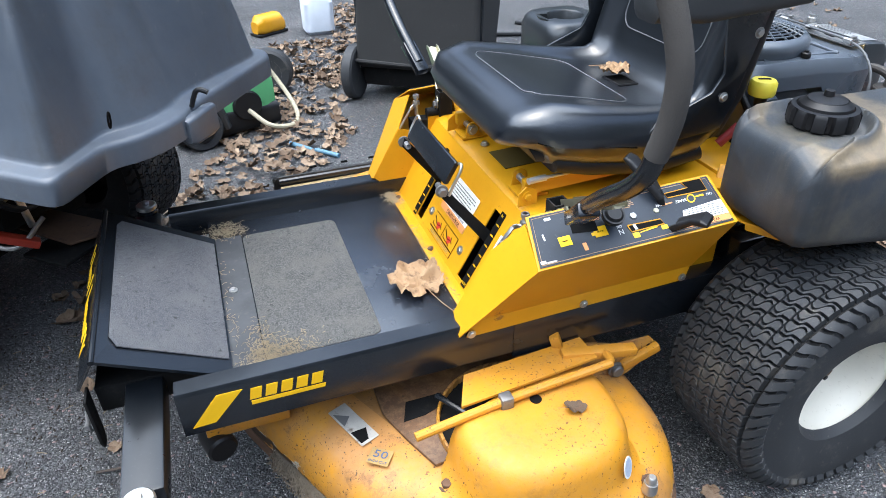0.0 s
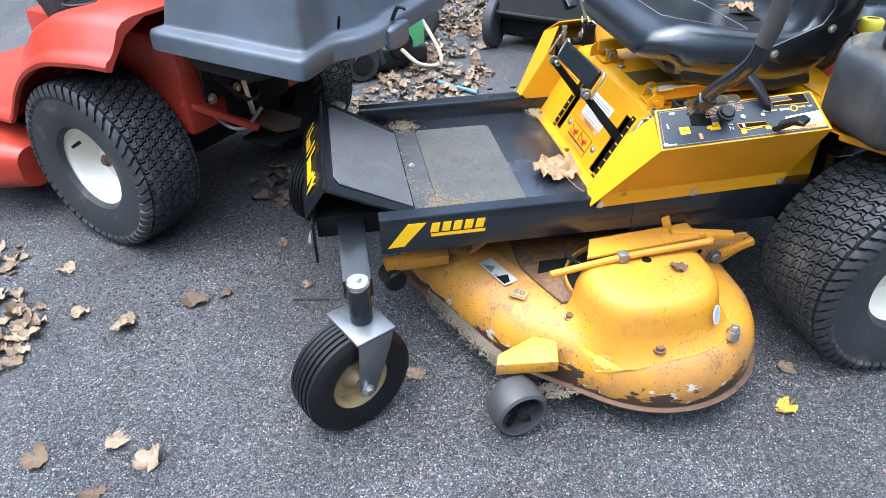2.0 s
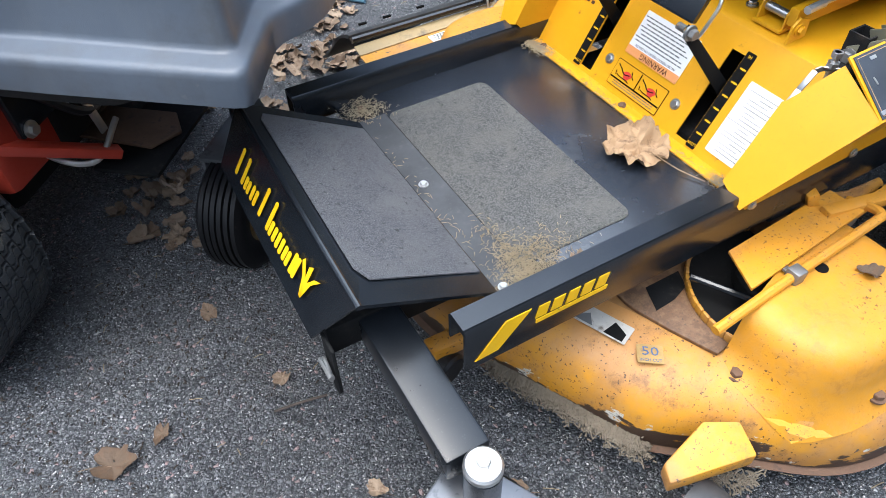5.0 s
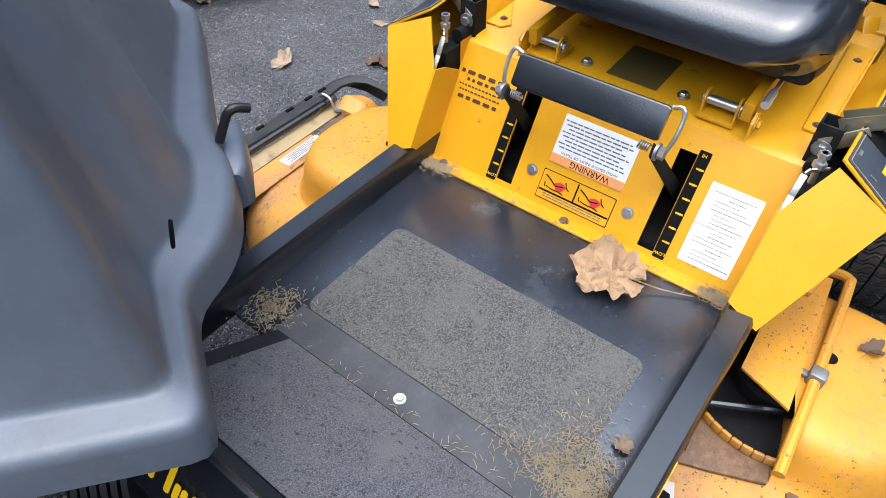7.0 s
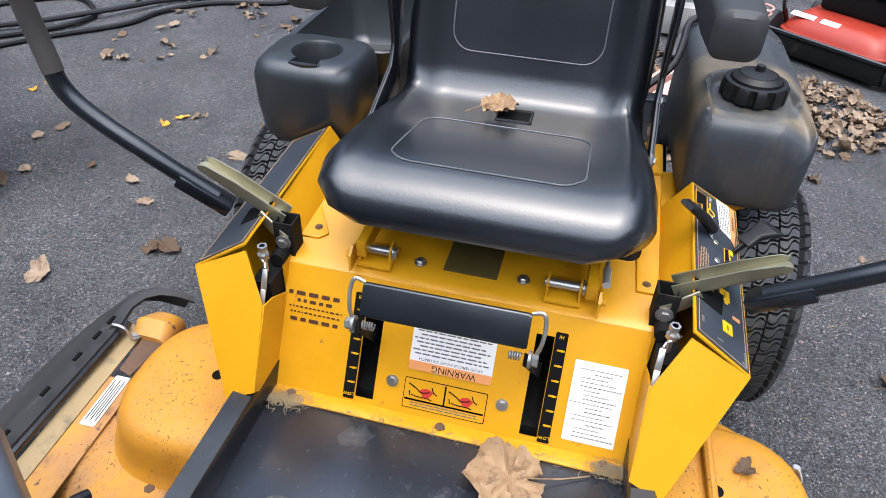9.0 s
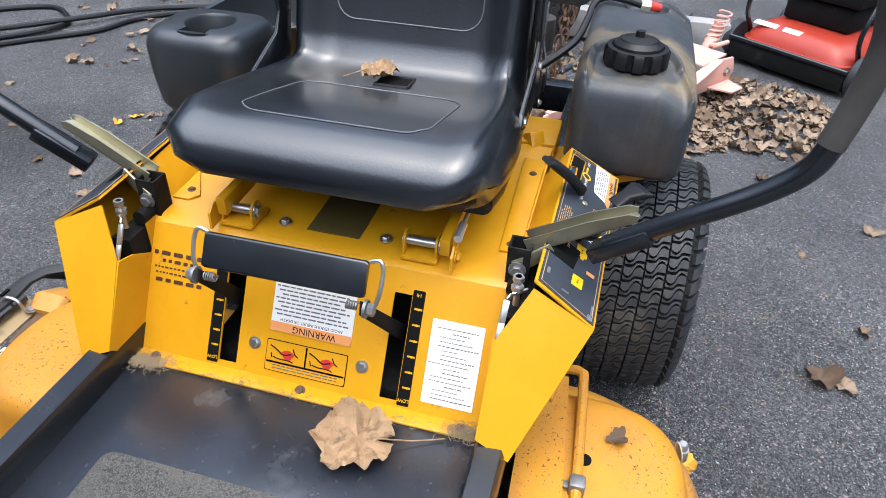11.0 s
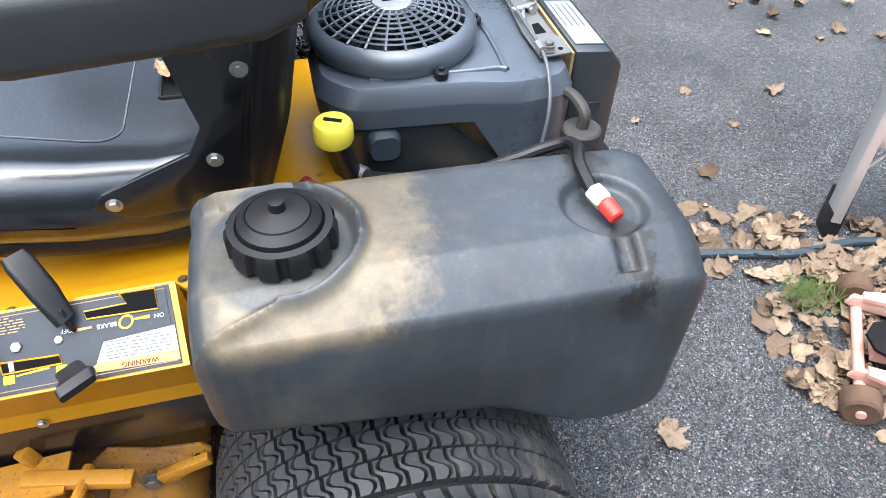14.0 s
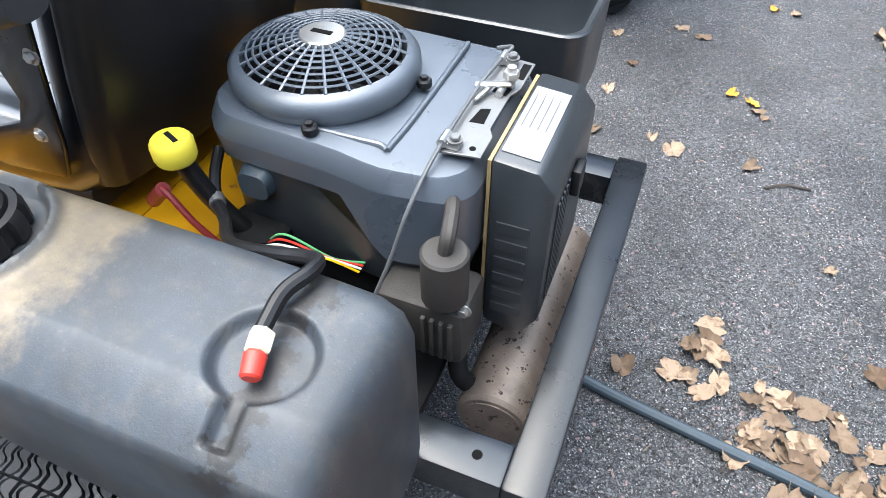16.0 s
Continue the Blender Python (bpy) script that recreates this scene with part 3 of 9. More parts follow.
# ---- wheels ----
def turf_tyre(r, w, rim_r, lug_rows=4, count=30, wave=1.0):
    """A low, wide tyre about the y axis with bent tread blocks."""
    h = w / 2
    prof = [(rim_r, -h * 0.72), (rim_r + 0.012, -h * 0.86), (rim_r + (r - rim_r) * 0.5, -h), (r * 0.93, -h * 0.95), (r - 0.016, -h * 0.80), (r - 0.014, -h * 0.4),
            (r - 0.013, 0), (r - 0.014, h * 0.4), (r - 0.016, h * 0.80), (r * 0.93, h * 0.95), (rim_r + (r - rim_r) * 0.5, h), (rim_r + 0.012, h * 0.86), (rim_r, h * 0.72)]
    body = lathe(prof, 64, cap=False)
    bm = bmesh.new()

    def put(a, y, lift):
        q = abs(y) / h
        rr = r - 0.004 - 0.02 * max(0, q - 0.62) ** 1.3 * 2.0 + lift
        return V(rr * math.cos(a), y, rr * math.sin(a))
    step = 2 * math.pi / count
    span = 0.78
    ends = (0.0, 0.03, 0.16, 0.30, 0.42, 0.5, 0.58, 0.70, 0.84, 0.97, 1.0)
    n = len(ends) - 1
    for row in range(lug_rows):
        y0 = -h * span + 2 * h * span * row / lug_rows
        y1 = y0 + 2 * h * span / lug_rows * 0.97
        # across a block: foot, top, lip of the sipe, sipe, lip, top, foot
        cuts = ((-0.445, -0.014), (-0.405, 0.0033), (-0.085, 0.0040), (0.0, -0.010), (0.085, 0.0040), (0.405, 0.0033), (0.445, -0.014))
        for k in range(count):
            a0 = step * (k + 0.5 * (row % 2))
            rows = []
            for j in range(n + 1):
                u = ends[j]
                bend = step * wave * 0.17 * math.tanh((u - 0.5) * 14)
                line = []
                for c, lift in cuts:
                    if abs(c) < 0.1:
                        # the sipe swings across the block and stops short of its ends
                        c += 0.24 * math.sin((u - 0.5) * 2 * math.pi)
                        lift = lift if 1 < j < n - 1 else 0.0037
                    if j in (0, n):
                        lift = -0.014
                    line.append(bm.verts.new(put(a0 + bend + step * c, y0 + (y1 - y0) * u, lift)))
                rows.append(line)
            for r0, r1 in zip(rows, rows[1:]):
                for i in range(len(cuts) - 1):
                    bm.faces.new((r0[i], r0[i + 1], r1[i + 1], r1[i]))
    # curved shoulder ribs that run down on to the side wall
    for side in (-1, 1):
        for k in range(count):
            a0 = step * (k + 0.25)
            rows = []
            for j in range(7):
                u = j / 6
                y = 0.79 + 0.22 * math.sin(u * math.pi / 2)
                rr = r - 0.009 - (r * 0.135) * (1 - math.cos(u * math.pi / 2))
                bend = side * step * 0.34 * math.tanh((u - 0.45) * 5)
                low, top = (-0.010, 0.0075 - 0.006 * u * u)
                da = step * 0.40
                line = []
                for c, lift in ((-1.0, low), (-0.86, top), (0.86, top), (1.0, low)):
                    e = low if j in (0, 6) else lift
                    line.append(bm.verts.new(((rr + e * (1 - 0.6 * u)) * math.cos(a0 + bend + da * c), side * (h * y + e * 0.8 * u), (rr + e * (1 - 0.6 * u)) * math.sin(a0 + bend + da * c))))
                rows.append(line)
            for r0, r1 in zip(rows, rows[1:]):
                for i in range(3):
                    bm.faces.new((r0[i], r0[i + 1], r1[i + 1], r1[i]))
    return body, bm


def rim_dish(rim_r, w, depth=0.06, hub=0.035):
    h = w / 2
    prof = [(rim_r + 0.004, -h * 0.74), (rim_r + 0.006, -h * 0.70), (rim_r - 0.004, -h * 0.62), (rim_r - 0.012, -h * 0.5),
            (rim_r - 0.022, -h * 0.5 + depth * 0.7), (rim_r * 0.72, -h * 0.5 + depth), (rim_r * 0.5, -h * 0.5 + depth * 0.9), (hub, -h * 0.5 + depth * 0.75), (hub * 0.9, -h * 0.5 + depth * 0.45), (0.004, -h * 0.5 + depth * 0.42)]
    return lathe(prof + [(0.002, -h * 0.5 + depth * 0.42)], 48, cap=False)


def drive_wheel(parent, name, x, y, r, w, rim_r, rim_mat, flip=False, rows=4, count=30, wave=1.0, turn=0.0):
    wheel = new(name)
    wheel.parent = parent
    wheel.matrix_local = pose(x, y, r, 0, turn, 180 if flip else 0)
    body, blocks = turf_tyre(r, w, rim_r, rows, count, wave=wave)
    tyre = part("tyre", body, RUBBER, wheel, "worn black turf tyre")
    # faces between the blocks get the darker rubber, as painted groove shade
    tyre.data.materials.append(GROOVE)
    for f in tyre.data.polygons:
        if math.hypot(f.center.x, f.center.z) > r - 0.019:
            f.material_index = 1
    tagged(part("tread", blocks, RUBBER, wheel), "dusty bent tread blocks", kind="stuff")
    part("rim", rim_dish(rim_r, w), rim_mat, wheel, "cream painted steel rim")
    part("rim_back", lathe([(rim_r + 0.003, w * 0.37), (rim_r - 0.012, w * 0.25), (rim_r * 0.8, w * 0.05), (0.002, w * 0.04)], 40, cap=False), DARK_METAL, wheel)
    part("axle_nut", join(cyl((0, -w * 0.16, 0), (0, -w * 0.05, 0), 0.020, n=20, bev=0.003), cyl((0, -w * 0.19, 0), (0, -w * 0.16, 0), 0.012, n=6)), RUST, wheel)
    part("valve_stem", cyl((-rim_r * 0.62, -w * 0.22, rim_r * 0.42), (-rim_r * 0.58, -w * 0.36, rim_r * 0.40), 0.006, 0.005, 10), BLACK_PLASTIC, wheel)
    return wheel


# ---- the ride-on mower ----
MOWER = thing("zero_turn_mower", "yellow and black zero-turn ride-on lawn mower on asphalt", "lawn mower")
CY = 0.0
SEAT_Y = -0.012


def mower_frame():
    for y0, y1 in ((CY - 0.332, CY - 0.288), (CY + 0.288, CY + 0.332)):
        # the front rail is an open channel with a rolled top
        outer = y0 if y0 < 0 else y1
        inner = y1 if y0 < 0 else y0
        prof = [(outer, 0.330), (outer, 0.412), (outer + (inner - outer) * 0.12, 0.420), (outer + (inner - outer) * 0.88, 0.420), (inner, 0.412), (inner, 0.366), (inner + (outer - inner) * 0.1, 0.366),
                (outer + (inner - outer) * 0.8, 0.408), (outer + (inner - outer) * 0.12, 0.408), (outer + (inner - outer) * 0.08, 0.330)]
        part("side_rail", prism([V(-0.545, a, b) for a, b in prof], (0.60, 0, 0)), BLACK_PAINT, MOWER, "black painted steel side rail")
        part("frame_channel", box(0.056, 0.62, min(y0, y1), max(y0, y1), 0.315, 0.405, 0.004), BLACK_PAINT, MOWER)
        part("rear_frame_tube", box(0.55, 1.115, CY - 0.335 if y0 < 0 else CY + 0.275, CY - 0.275 if y0 < 0 else CY + 0.335, 0.405, 0.470, 0.004), BLACK_PAINT, MOWER)
    part("bumper_hole", cyl((1.075, CY - 0.305, 0.470), (1.075, CY - 0.305, 0.4712), 0.0065, n=14), BLACK_INK, MOWER)
    part("rear_bumper", box(1.115, 1.168, CY - 0.338, CY + 0.338, 0.400, 0.4745, 0.004), BUMPER_PAINT, MOWER, "black square steel rear bumper")
    part("platform", box(-0.465, 0.02, CY - 0.2885, CY + 0.2885, 0.360, 0.372, 0.002), PLATFORM_PAINT, MOWER, "black steel foot platform with grass dust")
    part("tread_pad", prism([V(-0.392 + a, -0.012 + b, 0.372) for a, b in [(p + 0.109, q) for p, q in rrect(0.218, 0.452, 0.018, 4)]], (0, 0, 0.0022)), GRIP, MOWER, "worn grey grit tread pad")
    # sloped foot plate
    T = [V(-0.452, -0.268, 0.381), V(-0.452, 0.206, 0.383), V(-0.655, 0.212, 0.496), V(-0.657, -0.262, 0.474)]
    part("foot_plate", sheet(T, 0.006, flip=False), BLACK_PAINT, MOWER, "sloped black steel foot plate")
    n = (T[1] - T[0]).cross(T[3] - T[0]).normalized()

    def on(u, v):
        return (T[0] * (1 - u) + T[1] * u) * (1 - v) + (T[3] * (1 - u) + T[2] * u) * v - n * 0.0
    up = n if n.z > 0 else -n
    pad = [on(0.09, 0.02), on(0.94, 0.02), on(0.94, 0.86), on(0.90, 0.90), on(0.14, 0.90), on(0.09, 0.84)]
    part("tread_pad", prism([p + up * 0.0005 for p in pad], up * 0.0022), GRIP_DARK, MOWER, "worn grey grit tread pad")
    part("joint_strip", box(-0.470, -0.394, CY - 0.265, CY + 0.215, 0.372, 0.3765, 0.001), WORN_STRIP, MOWER, "worn grey joint strip")
    # front fascia
    part("front_fascia", sheet([V(-0.659, -0.262, 0.475), V(-0.657, 0.212, 0.497), V(-0.714, 0.205, 0.392), V(-0.714, -0.197, 0.368)], 0.005), BLACK_PAINT, MOWER, "black front fascia with yellow decal shapes")
    part("fascia_lip", tube([(-0.658, -0.265, 0.473), (-0.656, 0.214, 0.495)], 0.005, 10, smooth=False), BLACK_PAINT, MOWER)
    part("front_cross_plate", box(-0.690, -0.46, CY - 0.19, CY + 0.19, 0.30, 0.358, 0.004), DARK_METAL, MOWER)
    part("front_beam", box(-0.640, -0.575, CY - 0.445, CY + 0.445, 0.300, 0.352, 0.005), BUMPER_PAINT, MOWER, "black square steel front beam")
    for p in ((-0.43, -0.004, 0.3765), (-0.438, -0.262, 0.3765)):
        part("bolt", bolt(p, (0, 0, 1), 0.006, 0.006), STEEL, MOWER, "zinc bolt")
    part("bolt", bolt((-0.427, 0.255, 0.372), (0, 0, 1), 0.007, 0.006), RUST, MOWER, "rusty bolt in the platform's corner")
    part("hitch_bracket", prism([V(-0.700, CY - 0.238, 0.372), V(-0.700, CY - 0.196, 0.372), V(-0.700, CY - 0.198, 0.268), V(-0.700, CY - 0.208, 0.250), V(-0.700, CY - 0.226, 0.250), V(-0.700, CY - 0.236, 0.268)], (0.005, 0, 0), 0.001), DARK_METAL, MOWER, "worn dark steel hitch plate")
    ring = [V(-0.706, CY - 0.217 + 0.016 * math.cos(t), 0.312 + 0.020 * math.sin(t)) for t in np.linspace(0, 2 * math.pi, 15)]
    part("hitch_pin", join(tube(ring, 0.0025, 6, smooth=False), tube([(-0.708, CY - 0.240, 0.318), (-0.708, CY - 0.196, 0.312)], 0.0045, 8, smooth=False)), DULL_STEEL, MOWER, "steel pin with a wire ring")


def fascia_marks():
    """Plain rounded strokes in the colour and size of the front lettering."""
    o = V(-0.6865, -0.018, 0.4310)
    a, b = V(-0.659, -0.262, 0.475), V(-0.657, 0.212, 0.497)
    u = (a - b).normalized()
    d = V(-0.714, 0, 0.380) - V(-0.658, 0, 0.486)
    m = plane_frame(o, u, -d)
    if (m.to_3x3() @ V(0, 0, 1)).x > 0:
        m = plane_frame(o, u, d)
    lift = Matrix.Translation((0, 0, 0.004))
    def shape(pts):
        """A yellow decal patch with soft corners."""
        part("decal_shape", prism([m @ lift @ V(a, b, 0) for a, b in pts], m.to_3x3() @ V(0, 0, 0.0008)), YELLOW_DECAL, MOWER, smooth=False)

    def stroke(x, lo, h, w=0.0080):
        shape([(x + a + 0.14 * (b + h / 2), lo + h / 2 + b) for a, b in rrect(w, h, w * 0.4, 3)])
    # two groups of plain slanted bars, tall and short, then a fan of three blades
    for x, w, h in ((-0.160, 0.036, 0.054), (-0.118, 0.020, 0.026), (-0.090, 0.022, 0.030), (-0.050, 0.042, 0.058), (-0.004, 0.022, 0.028), (0.024, 0.022, 0.030), (0.052, 0.020, 0.028), (0.080, 0.018, 0.040)):
        stroke(x + 0.004, -0.026, h, 0.0095)
        stroke(x + w - 0.004, -0.026, h, 0.0095)
    x = 0.122
    for k in range(3):
        lean = (k - 1) * 0.016
        shape([(x + 0.004, -0.030), (x + 0.010, -0.030), (x + 0.012 + lean * 0.6, 0.004), (x + 0.014 + lean * 1.6, 0.030 - abs(lean) * 0.3), (x + 0.004 + lean * 1.3, 0.022 - abs(lean) * 0.3), (x + 0.004 + lean * 0.5, 0.0)])


def rail_marks():
    """The slashed yellow mark on the near rail, as plain shapes."""
    y = CY - 0.332 - 0.0016

    def flatpoly(pts, mat):
        part("decal_shape", prism([V(a, y, b) for a, b in pts], (0, 0.0012, 0)), mat, MOWER, smooth=False)
    flatpoly([(-0.482, 0.405), (-0.440, 0.405), (-0.492, 0.347), (-0.530, 0.345)], YELLOW_DECAL)
    for k in range(5):
        x = -0.432 + k * 0.026
        flatpoly([(x, 0.378), (x + 0.005, 0.402), (x + 0.024, 0.402), (x + 0.019, 0.378)], YELLOW_DECAL)
    flatpoly([(-0.43, 0.366), (-0.305, 0.366), (-0.303, 0.374), (-0.43, 0.374)], YELLOW_DECAL)


def console():
    # front face, with two slots through it
    B0, T0 = V(0.0135, 0, 0.374), V(0.121, 0, 0.561)
    d = (T0 - B0).normalized()
    H = (T0 - B0).length
    m = plane_frame(B0, (0, -1, 0), d)
    if (m.to_3x3() @ V(0, 0, 1)).x > 0:
        m = plane_frame(B0, (0, 1, 0), d)
    ux = (m.to_3x3() @ V(1, 0, 0)).y
    yl = lambda y: (y) * ux
    cuts = sorted([yl(CY - 0.292), yl(-0.152), yl(-0.124), yl(0.119), yl(0.150), yl(CY + 0.292)])
    t = -0.003
    slots = (1, 3)
    front = new("console_front")
    front.parent = MOWER
    tagged(front, "yellow sheet steel console front with height slots")
    for k in range(5):
        a, b = cuts[k], cuts[k + 1]
        spans = [(0, H)] if k not in slots else [(0, 0.012), (0.178, H)]
        for lo, hi in spans:
            bm = bmesh.new()
            vs = [bm.verts.new(m @ Vector((x, y, z))) for z in (0, t) for x, y in ((a, lo), (b, lo), (b, hi), (a, hi))]
            for f in ((0, 1, 2, 3), (4, 5, 6, 7), (0, 1, 5, 4), (1, 2, 6, 5), (2, 3, 7, 6), (3, 0, 4, 7)):
                bm.faces.new([vs[i] for i in f])
            part("front_panel", bm, YELLOW, front, smooth=False)
    part("console_flange", box(-0.012, 0.0155, CY - 0.29, CY + 0.29, 0.3722, 0.3765, 0.001), YELLOW, MOWER)
    # top
    part("console_top", prism([V(0.120, 0, 0.5600), V(0.134, 0, 0.569), V(0.53, 0, 0.586), V(0.53, 0, 0.574), V(0.137, 0, 0.557), V(0.124, 0, 0.553)], (0, 0.592, 0)), YELLOW, MOWER, "yellow sheet steel console top").location.y = CY - 0.296
    # added dark block: the shade behind the slots as a solid
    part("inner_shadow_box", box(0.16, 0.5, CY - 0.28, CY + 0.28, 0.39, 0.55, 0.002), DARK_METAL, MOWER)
    part("console_side", box(0.10, 0.53, CY - 0.294, CY - 0.291, 0.40, 0.568, 0.0), YELLOW, MOWER)
    part("console_side", box(0.10, 0.53, CY + 0.291, CY + 0.294, 0.40, 0.568, 0.0), YELLOW, MOWER)
    for y in (-0.258, 0.0, 0.256):
        part("bolt", bolt((0.002, y, 0.3765), (-0.5, 0, 1), 0.006, 0.005), RUST, MOWER)
    for y, z in ((0.0905, 0.053), (-0.0905, 0.053)):
        part("bolt", bolt(m @ V(yl(y), z, 0), m.to_3x3() @ V(0, 0, 1), 0.007, 0.006), STEEL, MOWER, "zinc bolt")
    for p in ((0.158, -0.088), (0.154, 0.080)):
        part("bolt", bolt((p[0] + 0.01, p[1], 0.572), (-0.07, 0, 1), 0.007, 0.008), STEEL, MOWER)

    # labels on the front
    def lab(x, y, w, h, mat, lift=0.0, name="label", text=""):
        o = m.copy()
        o.translation = m @ V(yl(x), y, 0.0006 + lift)
        return part(name, flat(o, w, h, 0.0008), mat, MOWER, text, smooth=False)
    wr = random.Random(17)

    def words(x, y, w, h, mat=GREY_INK, lift=0.0009, word=0.010):
        """One line of print as a row of short bars."""
        o = m.copy()
        o.translation = m @ V(yl(x), y, 0.0006 + lift)
        bms, at = [], -w / 2
        while at < w / 2 - word * 0.4:
            l = min(word * wr.uniform(0.5, 1.5), w / 2 - at)
            bms.append(flat(o, l, h, 0.0004, at + l / 2, 0.0, r=h * 0.2))
            at += l + h * 0.9
        tagged(part("printed_line", join(*bms), mat, MOWER, smooth=False), kind="stuff")
    lab(0.0, 0.1215, 0.135, 0.083, WHITE_LABEL, text="white and orange warning label, upside down")
    lab(0.0, 0.0875, 0.135, 0.015, ORANGE_LABEL, 0.0008)
    up180 = pose(0, 0, 0, 0, 0, 180)
    o = m.copy()
    o.translation = m @ V(yl(-0.006), 0.0875, 0.0026)
    text_mesh("WARNING", 0.0150, o @ up180, BLACK_INK, "label_text", MOWER, 0.0001)
    o2 = m.copy()
    o2.translation = m @ V(yl(0.0), 0.0995, 0.0018)
    text_mesh("AVOID SERIOUS INJURY OR DEATH", 0.0066, o2 @ up180, BLACK_INK, "label_text", MOWER, 0.0001)
    for k in range(8):
        words(0.004 if k % 3 else 0.0, 0.108 + k * 0.0064, 0.120 - 0.020 * (k % 3 == 2), 0.0022)
    # picture label: two small sketches of a worn pedal, boxed in black
    lab(0.0015, 0.040, 0.136, 0.051, BLACK_INK, name="picture_label", text="yellow pictogram label in a black box")
    lab(0.0015, 0.040, 0.1335, 0.0485, YELLOW, 0.0007)
    lab(0.0015, 0.0465, 0.0012, 0.033, BLACK_INK, 0.0014)
    lab(0.0015, 0.0298, 0.131, 0.001, BLACK_INK, 0.0014)

    def stroke(pts, w, mat, lift=0.0020):
        o = m.copy()
        o.translation = m @ V(0, 0, 0.0006 + lift)
        part("printed_mark", tube([o @ V(yl(a), b, 0) for a, b in pts], w, 5, step=4), mat, MOWER)
    for k in (0.036, -0.030):
        blob = [(k + 0.010 * math.cos(t) * (1 + 0.25 * math.sin(3 * t)) - 0.004, 0.044 + 0.008 * math.sin(t)) for t in np.linspace(0, 2 * math.pi, 14, endpoint=False)]
        o = m.copy()
        o.translation = m @ V(0, 0, 0.0020)
        part("printed_mark", prism([o @ V(yl(a), b, 0) for a, b in blob], m.to_3x3() @ V(0, 0, 0.0006)), RED_INK, MOWER, smooth=False)
        stroke([(k + 0.026, 0.056), (k + 0.014, 0.050), (k + 0.004, 0.044), (k - 0.010, 0.047)], 0.0011, BLACK_INK)
        stroke([(k + 0.020, 0.038), (k + 0.010, 0.036), (k - 0.006, 0.036), (k - 0.014, 0.034)], 0.0009, BLACK_INK)
        stroke([(k - 0.012, 0.056), (k - 0.016, 0.048), (k - 0.022, 0.044)], 0.0009, BLACK_INK)
        stroke([(k + 0.024, 0.044), (k + 0.022, 0.036)], 0.0009, BLACK_INK)
    for k in range(2):
        words(0.0015, 0.0205 + k * 0.0045, 0.11, 0.0018, lift=0.0014)
    # height scales beside the slots
    for x in (0.161, -0.1625):
        lab(x, 0.097, 0.019, 0.180, BLACK_INK, name="height_scale", text="black height scale with yellow marks")
        for k in range(6):
            lab(x - 0.002, 0.036 + k * 0.0245, 0.012, 0.0012, YELLOW_DECAL, 0.0009, "scale_mark")
            lab(x - 0.003, 0.036 + k * 0.0245, 0.0040, 0.0040, YELLOW_DECAL, 0.0010, "scale_mark")
        for y, txt in ((0.0155, "LOW"), (0.180, "HI")):
            o = m.copy()
            o.translation = m @ V(yl(x), y, 0.0018)
            text_mesh(txt, 0.0080, o @ up180, YELLOW_DECAL, "label_text", MOWER, 0.0001)
    # dealer print as bars
    for k, (w, h, v) in enumerate(((0.098, 0.011, 0.166), (0.066, 0.009, 0.154), (0.092, 0.0045, 0.143), (0.086, 0.0045, 0.134), (0.084, 0.010, 0.122))):
        words(0.236, v, w, h * 0.62, DEALER_INK, 0.0002, h * 1.1)
    # white registration sticker with bars
    lab(-0.229, 0.086, 0.080, 0.130, WHITE_LABEL, text="white paper sticker with printed lines")
    for k in range(17):
        words(-0.229 + 0.006 * ((k * 7) % 3 - 1), 0.030 + k * 0.0068, 0.064 - 0.014 * ((k * 5) % 4) * 0.9, 0.0011 if k % 3 else 0.0015, GREY_INK, word=0.005)
    # pedal: black bar on bent wire, with a spring at its near pivot
    P0, P1 = V(0.011, 0.123, 0.617), V(0.011, -0.117, 0.619)
    U, N = V(0.51, 0, 0.86), V(-0.86, 0, 0.51)
    part("height_pedal", loft_box([(P0.lerp(P1, t), U, N, 0.051 - (0.004 if t in (0, 1) else 0), 0.009, 0.004) for t in (0, 0.02, 0.98, 1)]), BLACK_PAINT, MOWER, "black flat foot pedal bar")
    for P, sgn in ((P0, 1), (P1, -1)):
        part("pedal_wire", tube([P + U * 0.024 - N * 0.004, P + U * 0.026 + V(0.002, sgn * 0.014, 0), P + U * 0.012 + V(0.004, sgn * 0.020, 0), P - U * 0.018 + V(0.006, sgn * 0.019, 0), P - U * 0.046 + V(0.014, sgn * 0.012, 0)], 0.0032, 8), STEEL, MOWER, "bent steel pedal wire")
        root = m @ V(yl(0.134 if sgn > 0 else -0.138), 0.115, -0.02)
        tip = P - U * 0.040 + V(0.0, -sgn * 0.002, 0)
        part("pedal_link", prism([tip + V(-0.002, 0, 0.016), tip + V(-0.008, 0, -0.004), root + V(0, 0, -0.020), root + V(0.02, 0, -0.004)], (0, sgn * 0.003, 0), 0.0008), DARK_METAL, MOWER, "dark steel pedal link")
        part("bolt", bolt(tip + V(-0.002, sgn * 0.006, 0.004), (0, sgn, 0), 0.009, 0.014), DULL_STEEL, MOWER)
        coil = [tip + V(0.0055 * math.cos(t), -sgn * (0.004 + 0.0011 * t / 2), 0.004 + 0.0055 * math.sin(t)) for t in np.linspace(0, 10 * math.pi, 60)]
        part("pedal_spring", tube(coil, 0.0012, 5, smooth=False), DULL_STEEL, MOWER)
    # cover strip along the edge of the top, and the small plate on the far side
    rise = 0.017 / 0.396
    zt = lambda x: 0.569 + (x - 0.134) * rise
